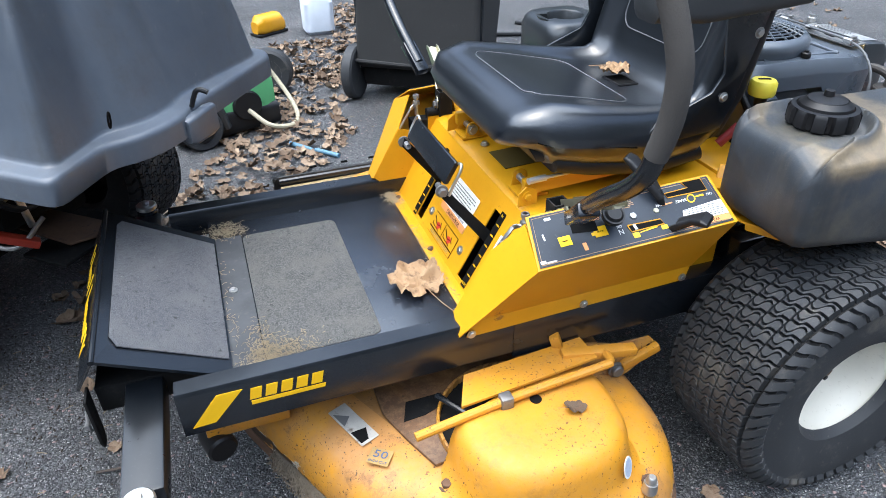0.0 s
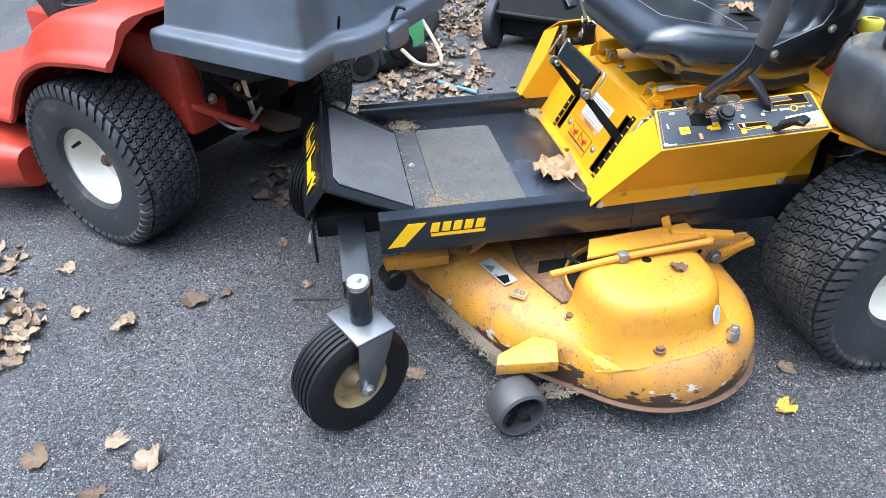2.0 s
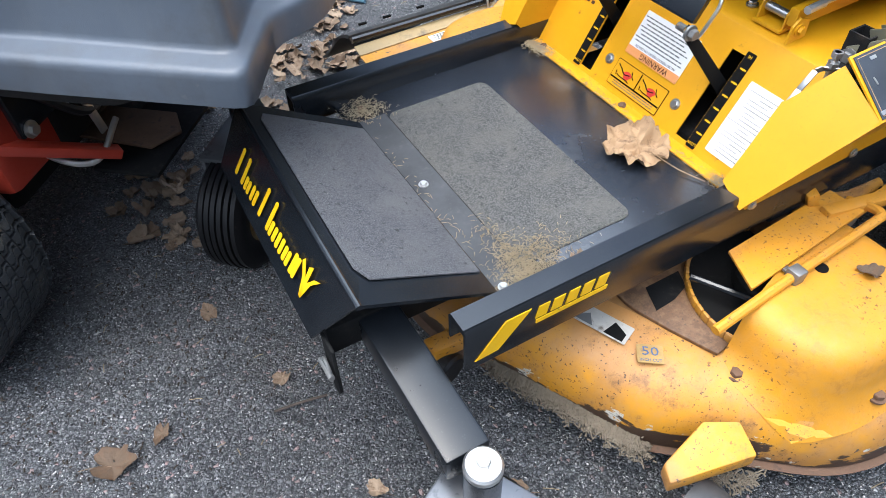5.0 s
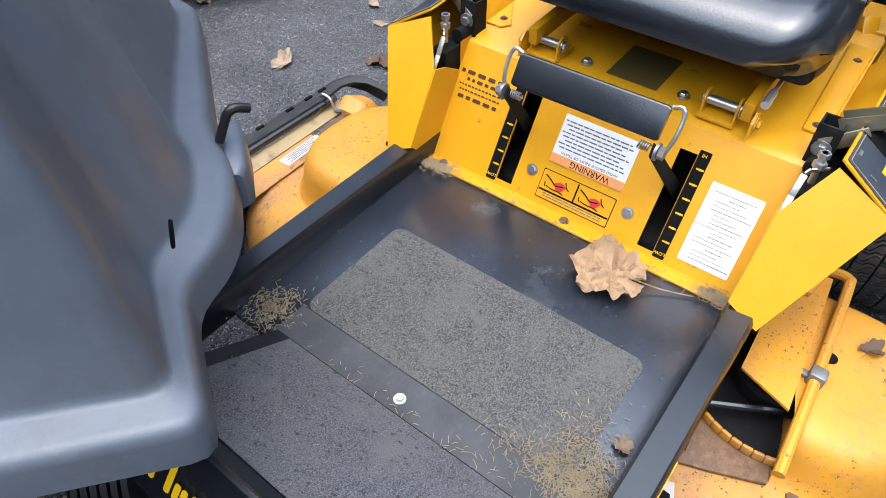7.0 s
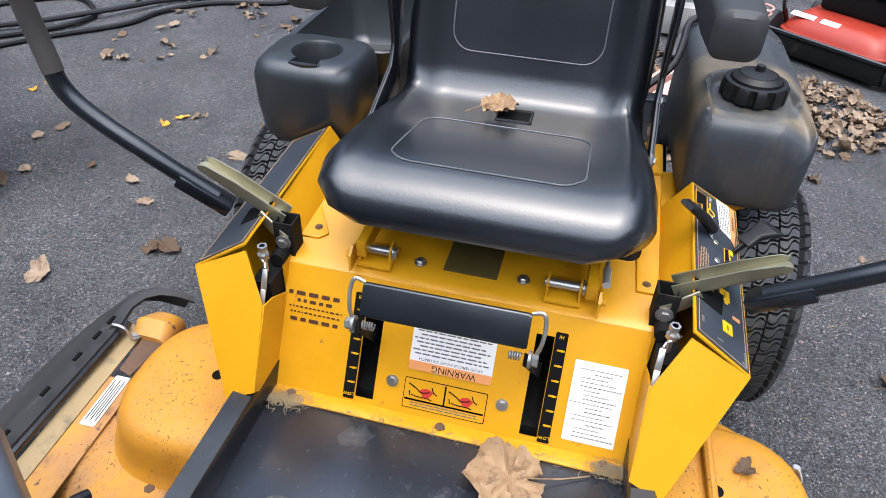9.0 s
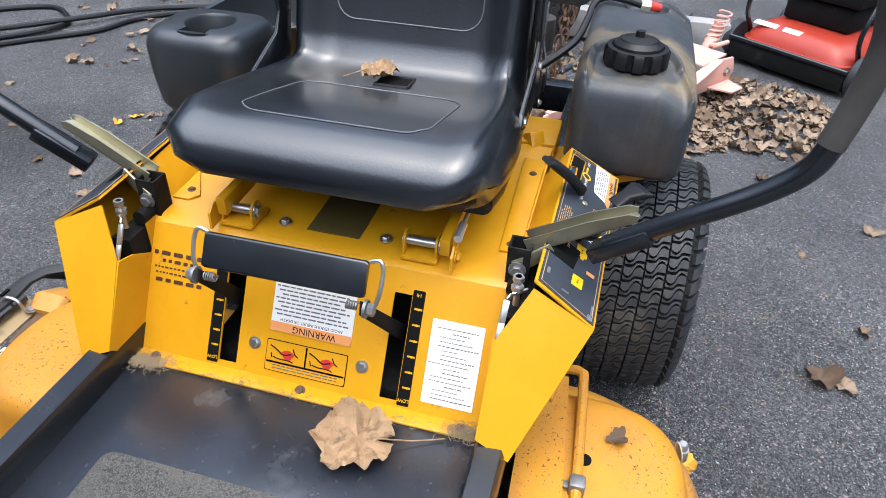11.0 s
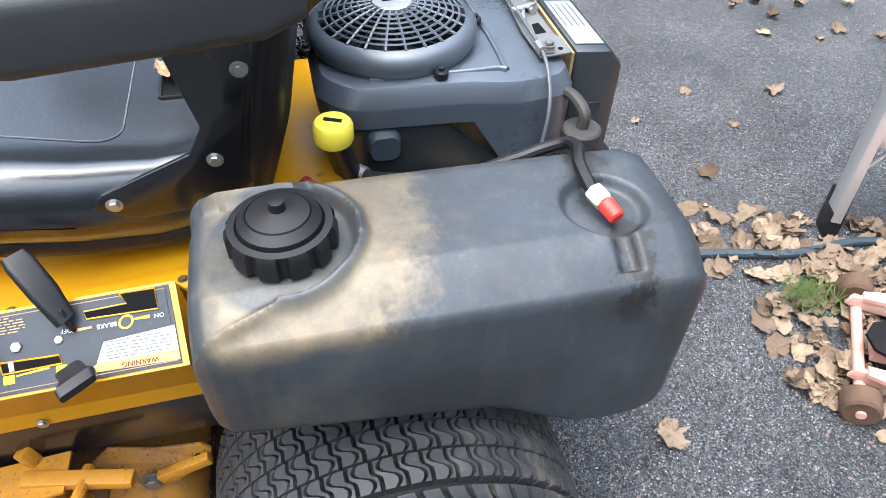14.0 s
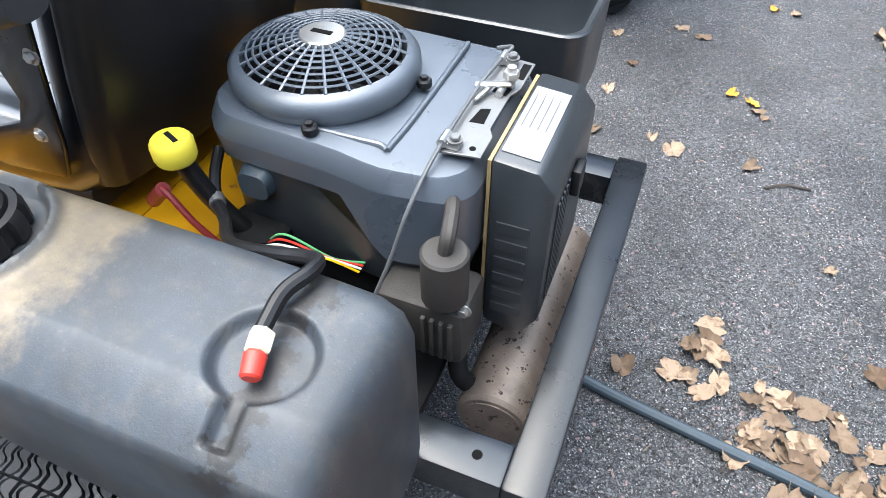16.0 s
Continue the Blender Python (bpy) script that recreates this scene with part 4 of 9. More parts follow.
    part("cover_strip", prism([V(0.190, -0.2925, zt(0.19) + 0.0006), V(0.470, -0.2925, zt(0.47) + 0.0006), V(0.470, -0.252, zt(0.47) + 0.0006), V(0.190, -0.262, zt(0.19) + 0.0006)], (0, 0, 0.0045), 0.001), YELLOW, MOWER, "yellow bolted cover strip")
    part("corner_plate", prism([V(0.176, 0.2925, zt(0.176) + 0.0006), V(0.176, 0.262, zt(0.176) + 0.0006), V(0.192, 0.250, zt(0.192) + 0.0006), V(0.262, 0.2925, zt(0.262) + 0.0006)], (0, 0, 0.0035), 0.0008), YELLOW, MOWER, "small yellow corner plate")
    for x, y in ((0.420, -0.276), (0.208, -0.277), (0.202, 0.272)):
        part("bolt", bolt((x, y, zt(x) + 0.004), (-0.05, 0, 1), 0.0050, 0.004), RUST, MOWER)


def side_pod(s):
    """One of the two control wings; s is -1 towards the near side."""
    Y = lambda y: CY + s * y
    # front face
    F0, F1, F2, F3 = V(-0.050, Y(0.289), 0.427), V(-0.036, Y(0.338), 0.406), V(0.050, Y(0.418), 0.577), V(0.064, Y(0.332), 0.616)
    nf = (F2 - F0).cross(F3 - F0)
    F1.x = F0.x - (nf.y * (F1.y - F0.y) + nf.z * (F1.z - F0.z)) / nf.x
    F4 = V(0, Y(0.2925), 0.548)
    F4.x = F0.x - (nf.y * (F4.y - F0.y) + nf.z * (F4.z - F0.z)) / nf.x
    part("pod_front", sheet([F0, F1, F2, F3, F4], 0.003, flip=s > 0), YELLOW, MOWER, "yellow sheet steel pod front", smooth=False)
    part("pod_cheek", prism([V(F0.x + 0.002, Y(0.2925), F0.z), V(0.006, Y(0.2925), 0.374), V(0.0155, Y(0.2925), 0.374), V(0.096, Y(0.2925), 0.514), V(0.052, Y(0.2925), 0.540), V(F4.x + 0.002, Y(0.2925), F4.z)], (0, -s * 0.003, 0)), YELLOW, MOWER, "yellow bent cheek beside the console", smooth=False)
    # outer side, bent flange
    A = [V(-0.042, Y(0.338), 0.400), V(0.425, Y(0.338), 0.413), V(0.430, Y(0.340), 0.446), V(-0.030, Y(0.340), 0.436)]
    part("pod_flange", sheet(A, 0.003, flip=s > 0), YELLOW, MOWER, "yellow bolted flange", smooth=False)
    Bq = [V(-0.030, Y(0.340), 0.436), V(0.430, Y(0.340), 0.446), V(0.432, Y(0.424), 0.594), V(0.050, Y(0.418), 0.577)]
    part("pod_side", sheet(Bq, 0.003, flip=s > 0), YELLOW, MOWER, "yellow sheet steel pod side", smooth=False)
    Tq = [V(0.050, Y(0.418), 0.577), V(0.432, Y(0.424), 0.594), V(0.424, Y(0.336), 0.646), V(F3.x, Y(0.332), 0.616)]
    nq = (Tq[1] - Tq[0]).cross(Tq[2] - Tq[0])
    Tq[3].z = Tq[0].z - (nq.x * (Tq[3].x - Tq[0].x) + nq.y * (Tq[3].y - Tq[0].y)) / nq.z
    part("pod_top", sheet(Tq, 0.003, flip=s > 0), YELLOW, MOWER, "yellow pod top", smooth=False)
    part("pod_inner", sheet([V(0.175, Y(0.333), 0.622), V(0.424, Y(0.335), 0.645), V(0.432, Y(0.294), 0.575), V(0.175, Y(0.294), 0.565)], 0.003, flip=s > 0), YELLOW, MOWER, smooth=False)
    part("pod_back", sheet([V(0.432, Y(0.424), 0.594), V(0.424, Y(0.336), 0.645), V(0.430, Y(0.296), 0.45), V(0.430, Y(0.340), 0.446)], 0.003, flip=s > 0), YELLOW, MOWER, smooth=False)
    # added dark filler for the shade inside the pod's gap
    part("pod_shadow_box", box(0.06, 0.40, min(Y(0.296), Y(0.328)), max(Y(0.296), Y(0.328)), 0.42, 0.56, 0.0), DARK_METAL, MOWER)
    # dark control label a little above the top
    u = (Tq[1] - Tq[0]).normalized()
    v = (Tq[3] - Tq[0]).normalized()
    n = u.cross(v)
    n = n if n.z > 0 else -n

    def at(a, b, h=0.0):
        return (Tq[0] * (1 - a) + Tq[1] * a) * (1 - b) + (Tq[3] * (1 - a) + Tq[2] * a) * b + n * h
    part("control_label", prism([at(0.010, 0.035, 0.0008), at(0.988, 0.035, 0.0008), at(0.988, 0.965, 0.0008), at(0.014, 0.965, 0.0008)], n * 0.0008), PANEL_LABEL, MOWER, "dark grey control label with scuffs", smooth=False)
    border = [at(a, b, 0.0018) for a, b in ((0.022, 0.075), (0.975, 0.075), (0.975, 0.925), (0.026, 0.925))]
    part("label_border", tube(border + border[:1], 0.0006, 5, smooth=False), FADED_PRINT, MOWER)
    for x, z in ((-0.034, 0.409), (0.195, 0.416), (0.415, 0.423)):
        part("bolt", bolt((x, Y(0.341), z), (0, s, 0), 0.006, 0.005), STEEL, MOWER)
    if s < 0:
        M = plane_frame(at(0.5, 0.5, 0.002), u, v)
        if (M.to_3x3() @ V(0, 0, 1)).z < 0:
            M = plane_frame(at(0.5, 0.5, 0.002), -u, v)

        def mark(a, b, w, h, mat, name="printed_mark"):
            o = plane_frame(at(a, b, 0.0018), u, v if (u.cross(v)).z > 0 else -v)
            part(name, flat(o, w, h, 0.0006, r=0.001), mat, MOWER, smooth=False)
        def patch(pts, mat, name, label="", h=0.0018, t=0.0006):
            part(name, prism([at(a, b, h) for a, b in pts], n * t), mat, MOWER, label, smooth=False)

        def lines(a0, a1, b0, b1, count, mat, seed, word=0.03):
            """Rows of unreadable print as short bars."""
            r = random.Random(seed)
            for k in range(count):
                b = b0 + (b1 - b0) * (k + 0.5) / count
                x, bms = a0, []
                end = a1 - r.uniform(0, 0.25) * (a1 - a0) * (k in (0, count - 1))
                while x < end - 0.004:
                    l = min(word * r.uniform(0.4, 1.3), end - x)
                    d = 0.2 * (b1 - b0) / count
                    bms.append(prism([at(x, b - d, 0.0026), at(x + l, b - d, 0.0026), at(x + l, b + d, 0.0026), at(x, b + d, 0.0026)], n * 0.0003))
                    x += l + 0.006
                tagged(part("printed_line", join(*bms), mat, MOWER, smooth=False), kind="stuff")
        patch([(0.70, 0.11), (0.985, 0.08), (0.985, 0.19), (0.745, 0.20)], ORANGE_LABEL, "warning_band", "orange band of the warning label")
        patch([(0.745, 0.205), (0.985, 0.195), (0.985, 0.48), (0.77, 0.43)], WHITE_LABEL, "warning_label", "white warning label with small print")
        lines(0.775, 0.97, 0.21, 0.44, 6, GREY_INK, 3, 0.02)
        lines(0.30, 0.545, 0.71, 0.91, 6, FADED_PRINT, 4, 0.028)
        for a, b, w, h in ((0.334, 0.42, 0.024, 0.019), (0.155, 0.40, 0.022, 0.018), (0.495, 0.20, 0.012, 0.010), (0.644, 0.22, 0.012, 0.008)):
            mark(a, b, w, h, YELLOW_DECAL, "picture_mark")
        mark(0.334, 0.42, 0.012, 0.003, BLACK_INK), mark(0.155, 0.40, 0.010, 0.003, BLACK_INK)
        mark(0.298, 0.40, 0.008, 0.006, YELLOW_DECAL), mark(0.241, 0.22, 0.007, 0.014, ORANGE_LABEL)
        patch([(0.515, 0.22), (0.61, 0.245), (0.61, 0.275), (0.515, 0.235)], YELLOW_DECAL, "picture_mark")
        patch([(0.68, 0.60), (0.74, 0.615), (0.74, 0.635), (0.68, 0.64)], ORANGE_LABEL, "picture_mark")
        patch([(0.868, 0.62), (0.915, 0.61), (0.915, 0.65), (0.868, 0.64)], YELLOW_DECAL, "picture_mark")
        ringc = at(0.843, 0.615, 0.0018)
        part("picture_mark", rings([[ringc + u * (q * math.cos(t)) + v * (q * math.sin(t)) + n * z for t in np.linspace(0, 2 * math.pi, 20, endpoint=False)] for q, z in ((0.0085, 0), (0.0085, 0.0006), (0.0062, 0.0006), (0.0062, 0))], cap=False), YELLOW_DECAL, MOWER, smooth=False)
        for a, b, txt, size, mt in ((0.87, 0.135, "WARNING", 0.0085, BLACK_INK), (0.785, 0.615, "BRAKE", 0.0075, WHITE_LABEL), (0.945, 0.625, "ON", 0.0075, WHITE_LABEL), (0.665, 0.635, "OFF", 0.0075, WHITE_LABEL), (0.324, 0.66, "CHOKE", 0.0060, ORANGE_LABEL), (0.43, 0.42, "ON", 0.0065, WHITE_LABEL), (0.43, 0.32, "N", 0.013, WHITE_LABEL)):
            o = plane_frame(at(a, b, 0.0026), -u, -v if (u.cross(v)).z > 0 else v)
            text_mesh(txt, size, o, mt, "label_text", MOWER, 0.0001)
        # worn patches on the front of the label
        for a, b, w, h in ((0.03, 0.12, 0.010, 0.006), (0.07, 0.10, 0.018, 0.003), (0.10, 0.86, 0.012, 0.005), (0.22, 0.75, 0.008, 0.010), (0.06, 0.55, 0.003, 0.012)):
            mark(a, b, w, h, STEEL, "bare_scuff")
        # openings for the levers
        slotT = [(0.469, 0.40), (0.639, 0.375), (0.648, 0.275), (0.478, 0.27)]
        patch(slotT, BLACK_INK, "lever_slot", "dark slot for the throttle lever", 0.0024)
        slotB = [(0.833, 0.955), (0.944, 0.945), (0.945, 0.70), (0.728, 0.725), (0.721, 0.815), (0.853, 0.825)]
        patch(slotB, BLACK_INK, "lever_slot", "dark stepped slot for the brake lever", 0.0024)
        patch([(0.498, 0.29), (0.512, 0.288), (0.508, 0.39), (0.494, 0.39)], STEEL, "slot_plate", "", 0.0033)
        for pts in (slotT, slotB):
            loop = [at(a, b, 0.003) for a, b in pts]
            part("slot_edge", tube(loop + loop[:1], 0.0011, 5, smooth=False), YELLOW, MOWER)
        # throttle lever, brake lever, knob
        a = at(0.665, 0.16, 0.0)
        part("throttle_lever", join(bar(a, a + V(0.02, -0.03, 0.028), 0.006, 0.012), loft_box([(a + V(0.008, -0.012, 0.018), V(0.8, 0.6, 0), V(-0.5, 0.4, 0.76), 0.03, 0.014, 0.006), (a + V(0.018, -0.030, 0.032), V(0.8, 0.6, 0), V(-0.3, 0.5, 0.8), 0.026, 0.014, 0.006), (a + V(0.026, -0.046, 0.040), V(0.8, 0.6, 0), V(-0.2, 0.3, 0.9), 0.044, 0.014, 0.006), (a + V(0.030, -0.056, 0.040), V(0.8, 0.6, 0), V(-0.2, 0.2, 0.95), 0.040, 0.008, 0.004)])), BLACK_PLASTIC, MOWER, "black plastic throttle lever")
        b = at(0.685, 0.62, 0.0)
        part("brake_lever", join(bar(b, b + V(-0.008, 0.01, 0.03), 0.006, 0.014), loft_box([(b + V(-0.004, 0.004, 0.016), V(0.6, 0.8, 0), V(0.7, -0.4, 0.6), 0.024, 0.014, 0.006), (b + V(-0.02, 0.025, 0.045), V(0.8, 0.6, 0), V(0.5, -0.5, 0.7), 0.032, 0.016, 0.007), (b + V(-0.04, 0.05, 0.072), V(0.8, 0.6, 0), V(0.5, -0.5, 0.7), 0.032, 0.014, 0.006), (b + V(-0.046, 0.058, 0.078), V(0.8, 0.6, 0), V(0.5, -0.5, 0.7), 0.026, 0.008, 0.004)])), BLACK_PLASTIC, MOWER, "black plastic brake lever")
        k = at(0.385, 0.54, 0.0)
        part("choke_knob", join(cyl(k, k + n * 0.02, 0.006), cyl(k + n * 0.02, k + n * 0.030, 0.0185, 0.0195, 28, 0.002), cyl(k + n * 0.029, k + n * 0.037, 0.0195, 0.0165, 28, 0.004)), BLACK_PLASTIC, MOWER, "round black choke knob")
        part("bolt", bolt(at(0.517, 0.55), n, 0.0065, 0.005), STEEL, MOWER)
        part("bolt", bolt(at(0.641, 0.547), n, 0.0055, 0.004), GOLD_ZINC, MOWER)
    # lever: bracket, arm, foam grip
    A, B = V(0.160, Y(0.312), 0.612), V(0.166, Y(0.452), 0.690)
    d = (B - A).normalized()
    side = V(1, 0, 0)
    up = side.cross(d)
    up = up if up.z > 0 else -up
    hw = 0.0140
    foot = [A + side * a + d * b for a, b in ((-hw, 0), (hw, 0), (hw, (B - A).length - hw), (hw * 0.7, (B - A).length - hw * 0.3), (0, (B - A).length), (-hw * 0.7, (B - A).length - hw * 0.3), (-hw, (B - A).length - hw))]
    L = (B - A).length
    walls = [prism([A + side * q + d * b + up * c for b, c in ((0.0, 0.0), (0.0, 0.022), (L * 0.6, 0.021), (L - 0.012, 0.015), (L, 0.008), (L - 0.004, 0.0))], side * (0.0025 if q < 0 else -0.0025)) for q in (-hw, hw)]
    part("lever_bracket", join(prism(foot, up * 0.0025), *walls), GOLD_ZINC, MOWER, "yellow zinc plated lever bracket")
    post = [[V(0.145 + a, Y(0.300) + b, z) for a, b in ((-q, -q), (q, -q), (q, q), (-q, q))] for q, z in ((0.0165, 0.53), (0.0165, 0.628), (0.0135, 0.628), (0.0135, 0.58))]
    part("lever_pivot", join(rings(post), cyl((0.10, Y(0.302), 0.575), (0.15, Y(0.302), 0.575), 0.012, n=12)), DARK_METAL, MOWER)
    # bent steel bracket and upright bolt in the notch, with the lever's inner strap
    path = [V(0.022, Y(0.296), 0.540), V(0.040, Y(0.297), 0.566), V(0.058, Y(0.299), 0.592), V(0.066, Y(0.303), 0.596), V(0.082, Y(0.322), 0.597)]
    part("damper_bracket", join(*[bar(p, q, 0.009, 0.003, 0.0008, up=(1, 0, 0.4)) for p, q in zip(path, path[1:])]), STEEL, MOWER, "bent zinc steel bracket")
    part("bolt", join(cyl((0.076, Y(0.309), 0.572), (0.076, Y(0.309), 0.622), 0.0045, n=10), cyl((0.076, Y(0.309), 0.598), (0.076, Y(0.309), 0.606), 0.009, n=6), cyl((0.076, Y(0.309), 0.614), (0.076, Y(0.309), 0.622), 0.008, n=6)), STEEL, MOWER)
    part("lever_strap", bar((0.128, Y(0.296), 0.596), (0.140, Y(0.345), 0.630), 0.004, 0.022, 0.001), GOLD_ZINC, MOWER, "yellow zinc plated strap")
    part("bolt", bolt((0.126, Y(0.300), 0.594), (-1, 0, 0), 0.009, 0.008), DULL_STEEL, MOWER)
    part("lever_opening", prism([at(0.20, 1.0, 0.0022), at(0.20, 0.50, 0.0022), at(0.325, 0.44, 0.0022), at(0.325, 1.0, 0.0022)], n * 0.0004), BLACK_INK, MOWER, "dark opening for the steering lever", smooth=False)
    LY = lambda y: -0.01 + s * y
    part("lever_arm", join(bar((0.118, LY(0.388), 0.652), (0.100, LY(0.455), 0.708), 0.034, 0.022),
                           tube([(0.112, LY(0.405), 0.672), (0.092, LY(0.49), 0.744), (0.084, LY(0.56), 0.798), (0.082, LY(0.596), 0.838), (0.084, LY(0.609), 0.885)], 0.0135, 14)), BLACK_PAINT, MOWER, "bent black steel steering lever")
    part("lever_grip", tube([(0.083, LY(0.604), 0.862), (0.087, LY(0.614), 0.91), (0.085, LY(0.618), 0.96), (0.080, LY(0.611), 1.0), (0.070, LY(0.593), 1.05), (0.054, LY(0.565), 1.095), (0.036, LY(0.53), 1.125)], 0.0148, 18), FOAM, MOWER, "grey foam lever grip")


def seat():
    S = new("seat")
    S.parent = MOWER
    # stations: centre x, z, direction along the cushion, width, thickness
    prof = [(0.100, 0.694, 80, 0.36, 0.05), (0.105, 0.706, 66, 0.43, 0.078), (0.122, 0.720, 35, 0.475, 0.096), (0.155, 0.720, -4, 0.50, 0.114), (0.235, 0.703, -11, 0.508, 0.114), (0.32, 0.685, -11, 0.50, 0.110), (0.41, 0.670, -8, 0.48, 0.104),
            (0.475, 0.672, 14, 0.46, 0.100), (0.520, 0.705, 50, 0.445, 0.088), (0.528, 0.760, 70, 0.44, 0.058), (0.545, 0.834, 76, 0.44, 0.05), (0.571, 0.933, 78, 0.43, 0.048), (0.595, 1.022, 78, 0.40, 0.045), (0.613, 1.077, 78, 0.34, 0.040), (0.622, 1.097, 78, 0.26, 0.025)]
    rs = []
    for i, (x, z, a, w, t) in enumerate(prof):
        nrm = V(-math.sin(radians(a)), 0, math.cos(radians(a)))
        ring = []
        base = rrect(w, t, t * 0.48, 7)
        flatw = base[7][0]
        base = base[:8] + [(flatw * (1 - 2 * j / 24), t / 2) for j in range(1, 24)] + base[8:]
        for p, q in base:
            k = abs(p) / (w / 2)
            dish = 0.0
            if q > 0 and 2 < i < 13:
                e = max(0.0, min(1.0, (k - 0.62) / 0.26))
                dish = (0.006, 0.010, 0.016, 0.022)[min(3, i - 3)] * e * e * (3 - 2 * e) - 0.006
                dish -= 0.012 * max(0.0, (k - 0.9) / 0.1)
            ring.append(V(x, SEAT_Y + p, z) + nrm * (q + dish))
        rs.append(ring)
    part("cushion", rings(rs), VINYL, S, "one-piece black vinyl bucket seat with seams", angle=60)

    # the line of the cushion's middle, from front to top
    mid = []
    for x, z, a, w, t in prof[2:14]:
        nrm = V(-math.sin(radians(a)), 0, math.cos(radians(a)))
        mid.append(V(x, 0, z) + nrm * (t / 2 - (0.006 if x > 0.13 else 0.0)))

    def skin(s, y, lift=0.0):
        """A point of the cushion, s along it from front to top."""
        for p, q in zip(mid, mid[1:]):
            l = (q - p).length
            if s <= l or q is mid[-1]:
                d = (q - p).normalized()
                return p.lerp(q, s / l) + V(0, SEAT_Y + y, 0) + V(-d.z, 0, d.x) * lift
            s -= l

    def seam_line(s0, s1, w, open_end=False):
        pts = [(s0 + (s1 - s0) / 2 + a, b) for a, b in rrect(s1 - s0, w, 0.035, 5)]
        pts = pts[12:] + pts[:12] + ([] if open_end else [pts[12]])
        fine = []
        for (s, y), (s2, y2) in zip(pts, pts[1:]):
            for k in range(6):
                fine.append(skin(s + (s2 - s) * k / 6, y + (y2 - y) * k / 6, 0.0006))
        return fine + [fine[0]]
    # pale tubes draw the seams' glint as colour
    part("seam", tube(seam_line(0.055, 0.285, 0.285), 0.0013, 6, smooth=False), GLINT_SEAM, S, "seam with its glint painted pale")
    part("seam", tube(seam_line(0.475, 0.72, 0.27), 0.0015, 6, smooth=False), GLINT_SEAM, S, "seam with its glint painted pale")
    sl = [(0.325, -0.032), (0.37, -0.032), (0.37, 0.028), (0.325, 0.028)]
    part("slot_frame", tube([skin(a, b, 0.001) for a, b in sl + sl[:1]], 0.003, 6, smooth=False), BLACK_PLASTIC, S)
    part("slot_recess", prism([skin(a, b, 0.0) for a, b in sl], (-0.0003, 0, 0.0012)), BLACK_INK, S, "dark drain slot in the seat")
    # pan and skirt under the cushion
    pan = []
    for x, z, a, w, t in prof[1:8]:
        nrm = V(-math.sin(radians(min(a, 30))), 0, math.cos(radians(min(a, 30))))
        o = V(x + 0.012, SEAT_Y, z) - nrm * (t / 2 - 0.006)
        pan.append([o + V(0, p, 0) + nrm * q for p, q in rrect(w * 0.955, 0.036, 0.016, 5)])
    part("seat_pan", rings(pan), BLACK_PLASTIC, S, "black seat pan with a torn edge")
    # back shell
    back = []
    for x, z, w, t in ((0.495, 0.635, 0.38, 0.03), (0.540, 0.66, 0.43, 0.045), (0.566, 0.74, 0.452, 0.045), (0.585, 0.83, 0.452, 0.045), (0.610, 0.94, 0.442, 0.045), (0.632, 1.03, 0.41, 0.04), (0.643, 1.085, 0.33, 0.028)):
        ring = rrect(w, t, t * 0.45, 5)
        ring = ring[:6] + [(ring[5][0] * (1 - j / 5), t / 2) for j in range(1, 10)] + ring[6:]
        back.append([V(x + q - 0.030 * (abs(p) / (w / 2)) ** 2 + 0.012, SEAT_Y + p, z) for p, q in ring])
    part("back_shell", rings(back), BLACK_PLASTIC, S, "black moulded plastic seat back")
    part("back_rib", bar((0.632, SEAT_Y + 0.02, 0.88), (0.630, SEAT_Y + 0.14, 0.93), 0.006, 0.012), BLACK_PLASTIC, S)
    for s in (-1, 1):
        y = SEAT_Y + s * 0.236
        part("arm_bracket", prism([V(0.36, y, 0.690), V(0.40, y, 0.680), V(0.505, y, 0.690), V(0.524, y, 0.74), V(0.537, y, 0.80), V(0.549, y, 0.853), V(0.563, y, 0.911), V(0.578, y, 0.99), V(0.50, y, 1.0), V(0.470, y, 0.90), V(0.490, y, 0.80), V(0.470, y, 0.765), V(0.36, y, 0.722), V(0.345, y, 0.705)], (0, s * 0.008, 0), 0.002), BLACK_PAINT, S, "black steel armrest bracket")
        part("armrest", loft_box([(V(0.255, y + s * 0.06, 0.962), (0, 1, 0), (0, 0, 1), 0.052, 0.045, 0.016), (V(0.262, y + s * 0.06, 0.960), (0, 1, 0), (0, 0, 1), 0.066, 0.066, 0.018), (V(0.36, y + s * 0.058, 0.958), (0, 1, 0), (0, 0, 1), 0.07, 0.082, 0.02), (V(0.58, y + s * 0.045, 0.965), (0, 1, 0), (0, 0, 1), 0.066, 0.08, 0.02), (V(0.625, y + s * 0.040, 0.968), (0, 1, 0), (0, 0, 1), 0.05, 0.06, 0.02)]), ARM_PLASTIC, S, "faded grey-black armrest")
        for p in ((0.546, 0.867), (0.497, 0.754), (0.370, 0.706)):
            part("bolt", bolt((p[0], y + s * 0.006, p[1]), (0, s, 0), 0.007, 0.007), STEEL, S)
    # hinge brackets and slide bars
    for y in (0.1485, -0.152):
        ear = [(0.134, 0.574), (0.176, 0.577)] + [(0.152 + 0.0165 * math.cos(t), 0.5945 + 0.0165 * math.sin(t)) for t in np.linspace(-0.3, math.pi + 0.2, 10)]
        ears = [prism([V(a, y + q, b) for a, b in ear], (0, 0.004, 0), 0.0006) for q in (-0.027, 0.023)]
        part("seat_hinge", join(*ears, box(0.128, 0.19, y - 0.028, y + 0.028, 0.5715, 0.577, 0.001)), YELLOW, S, "yellow steel seat hinge with rounded ears")
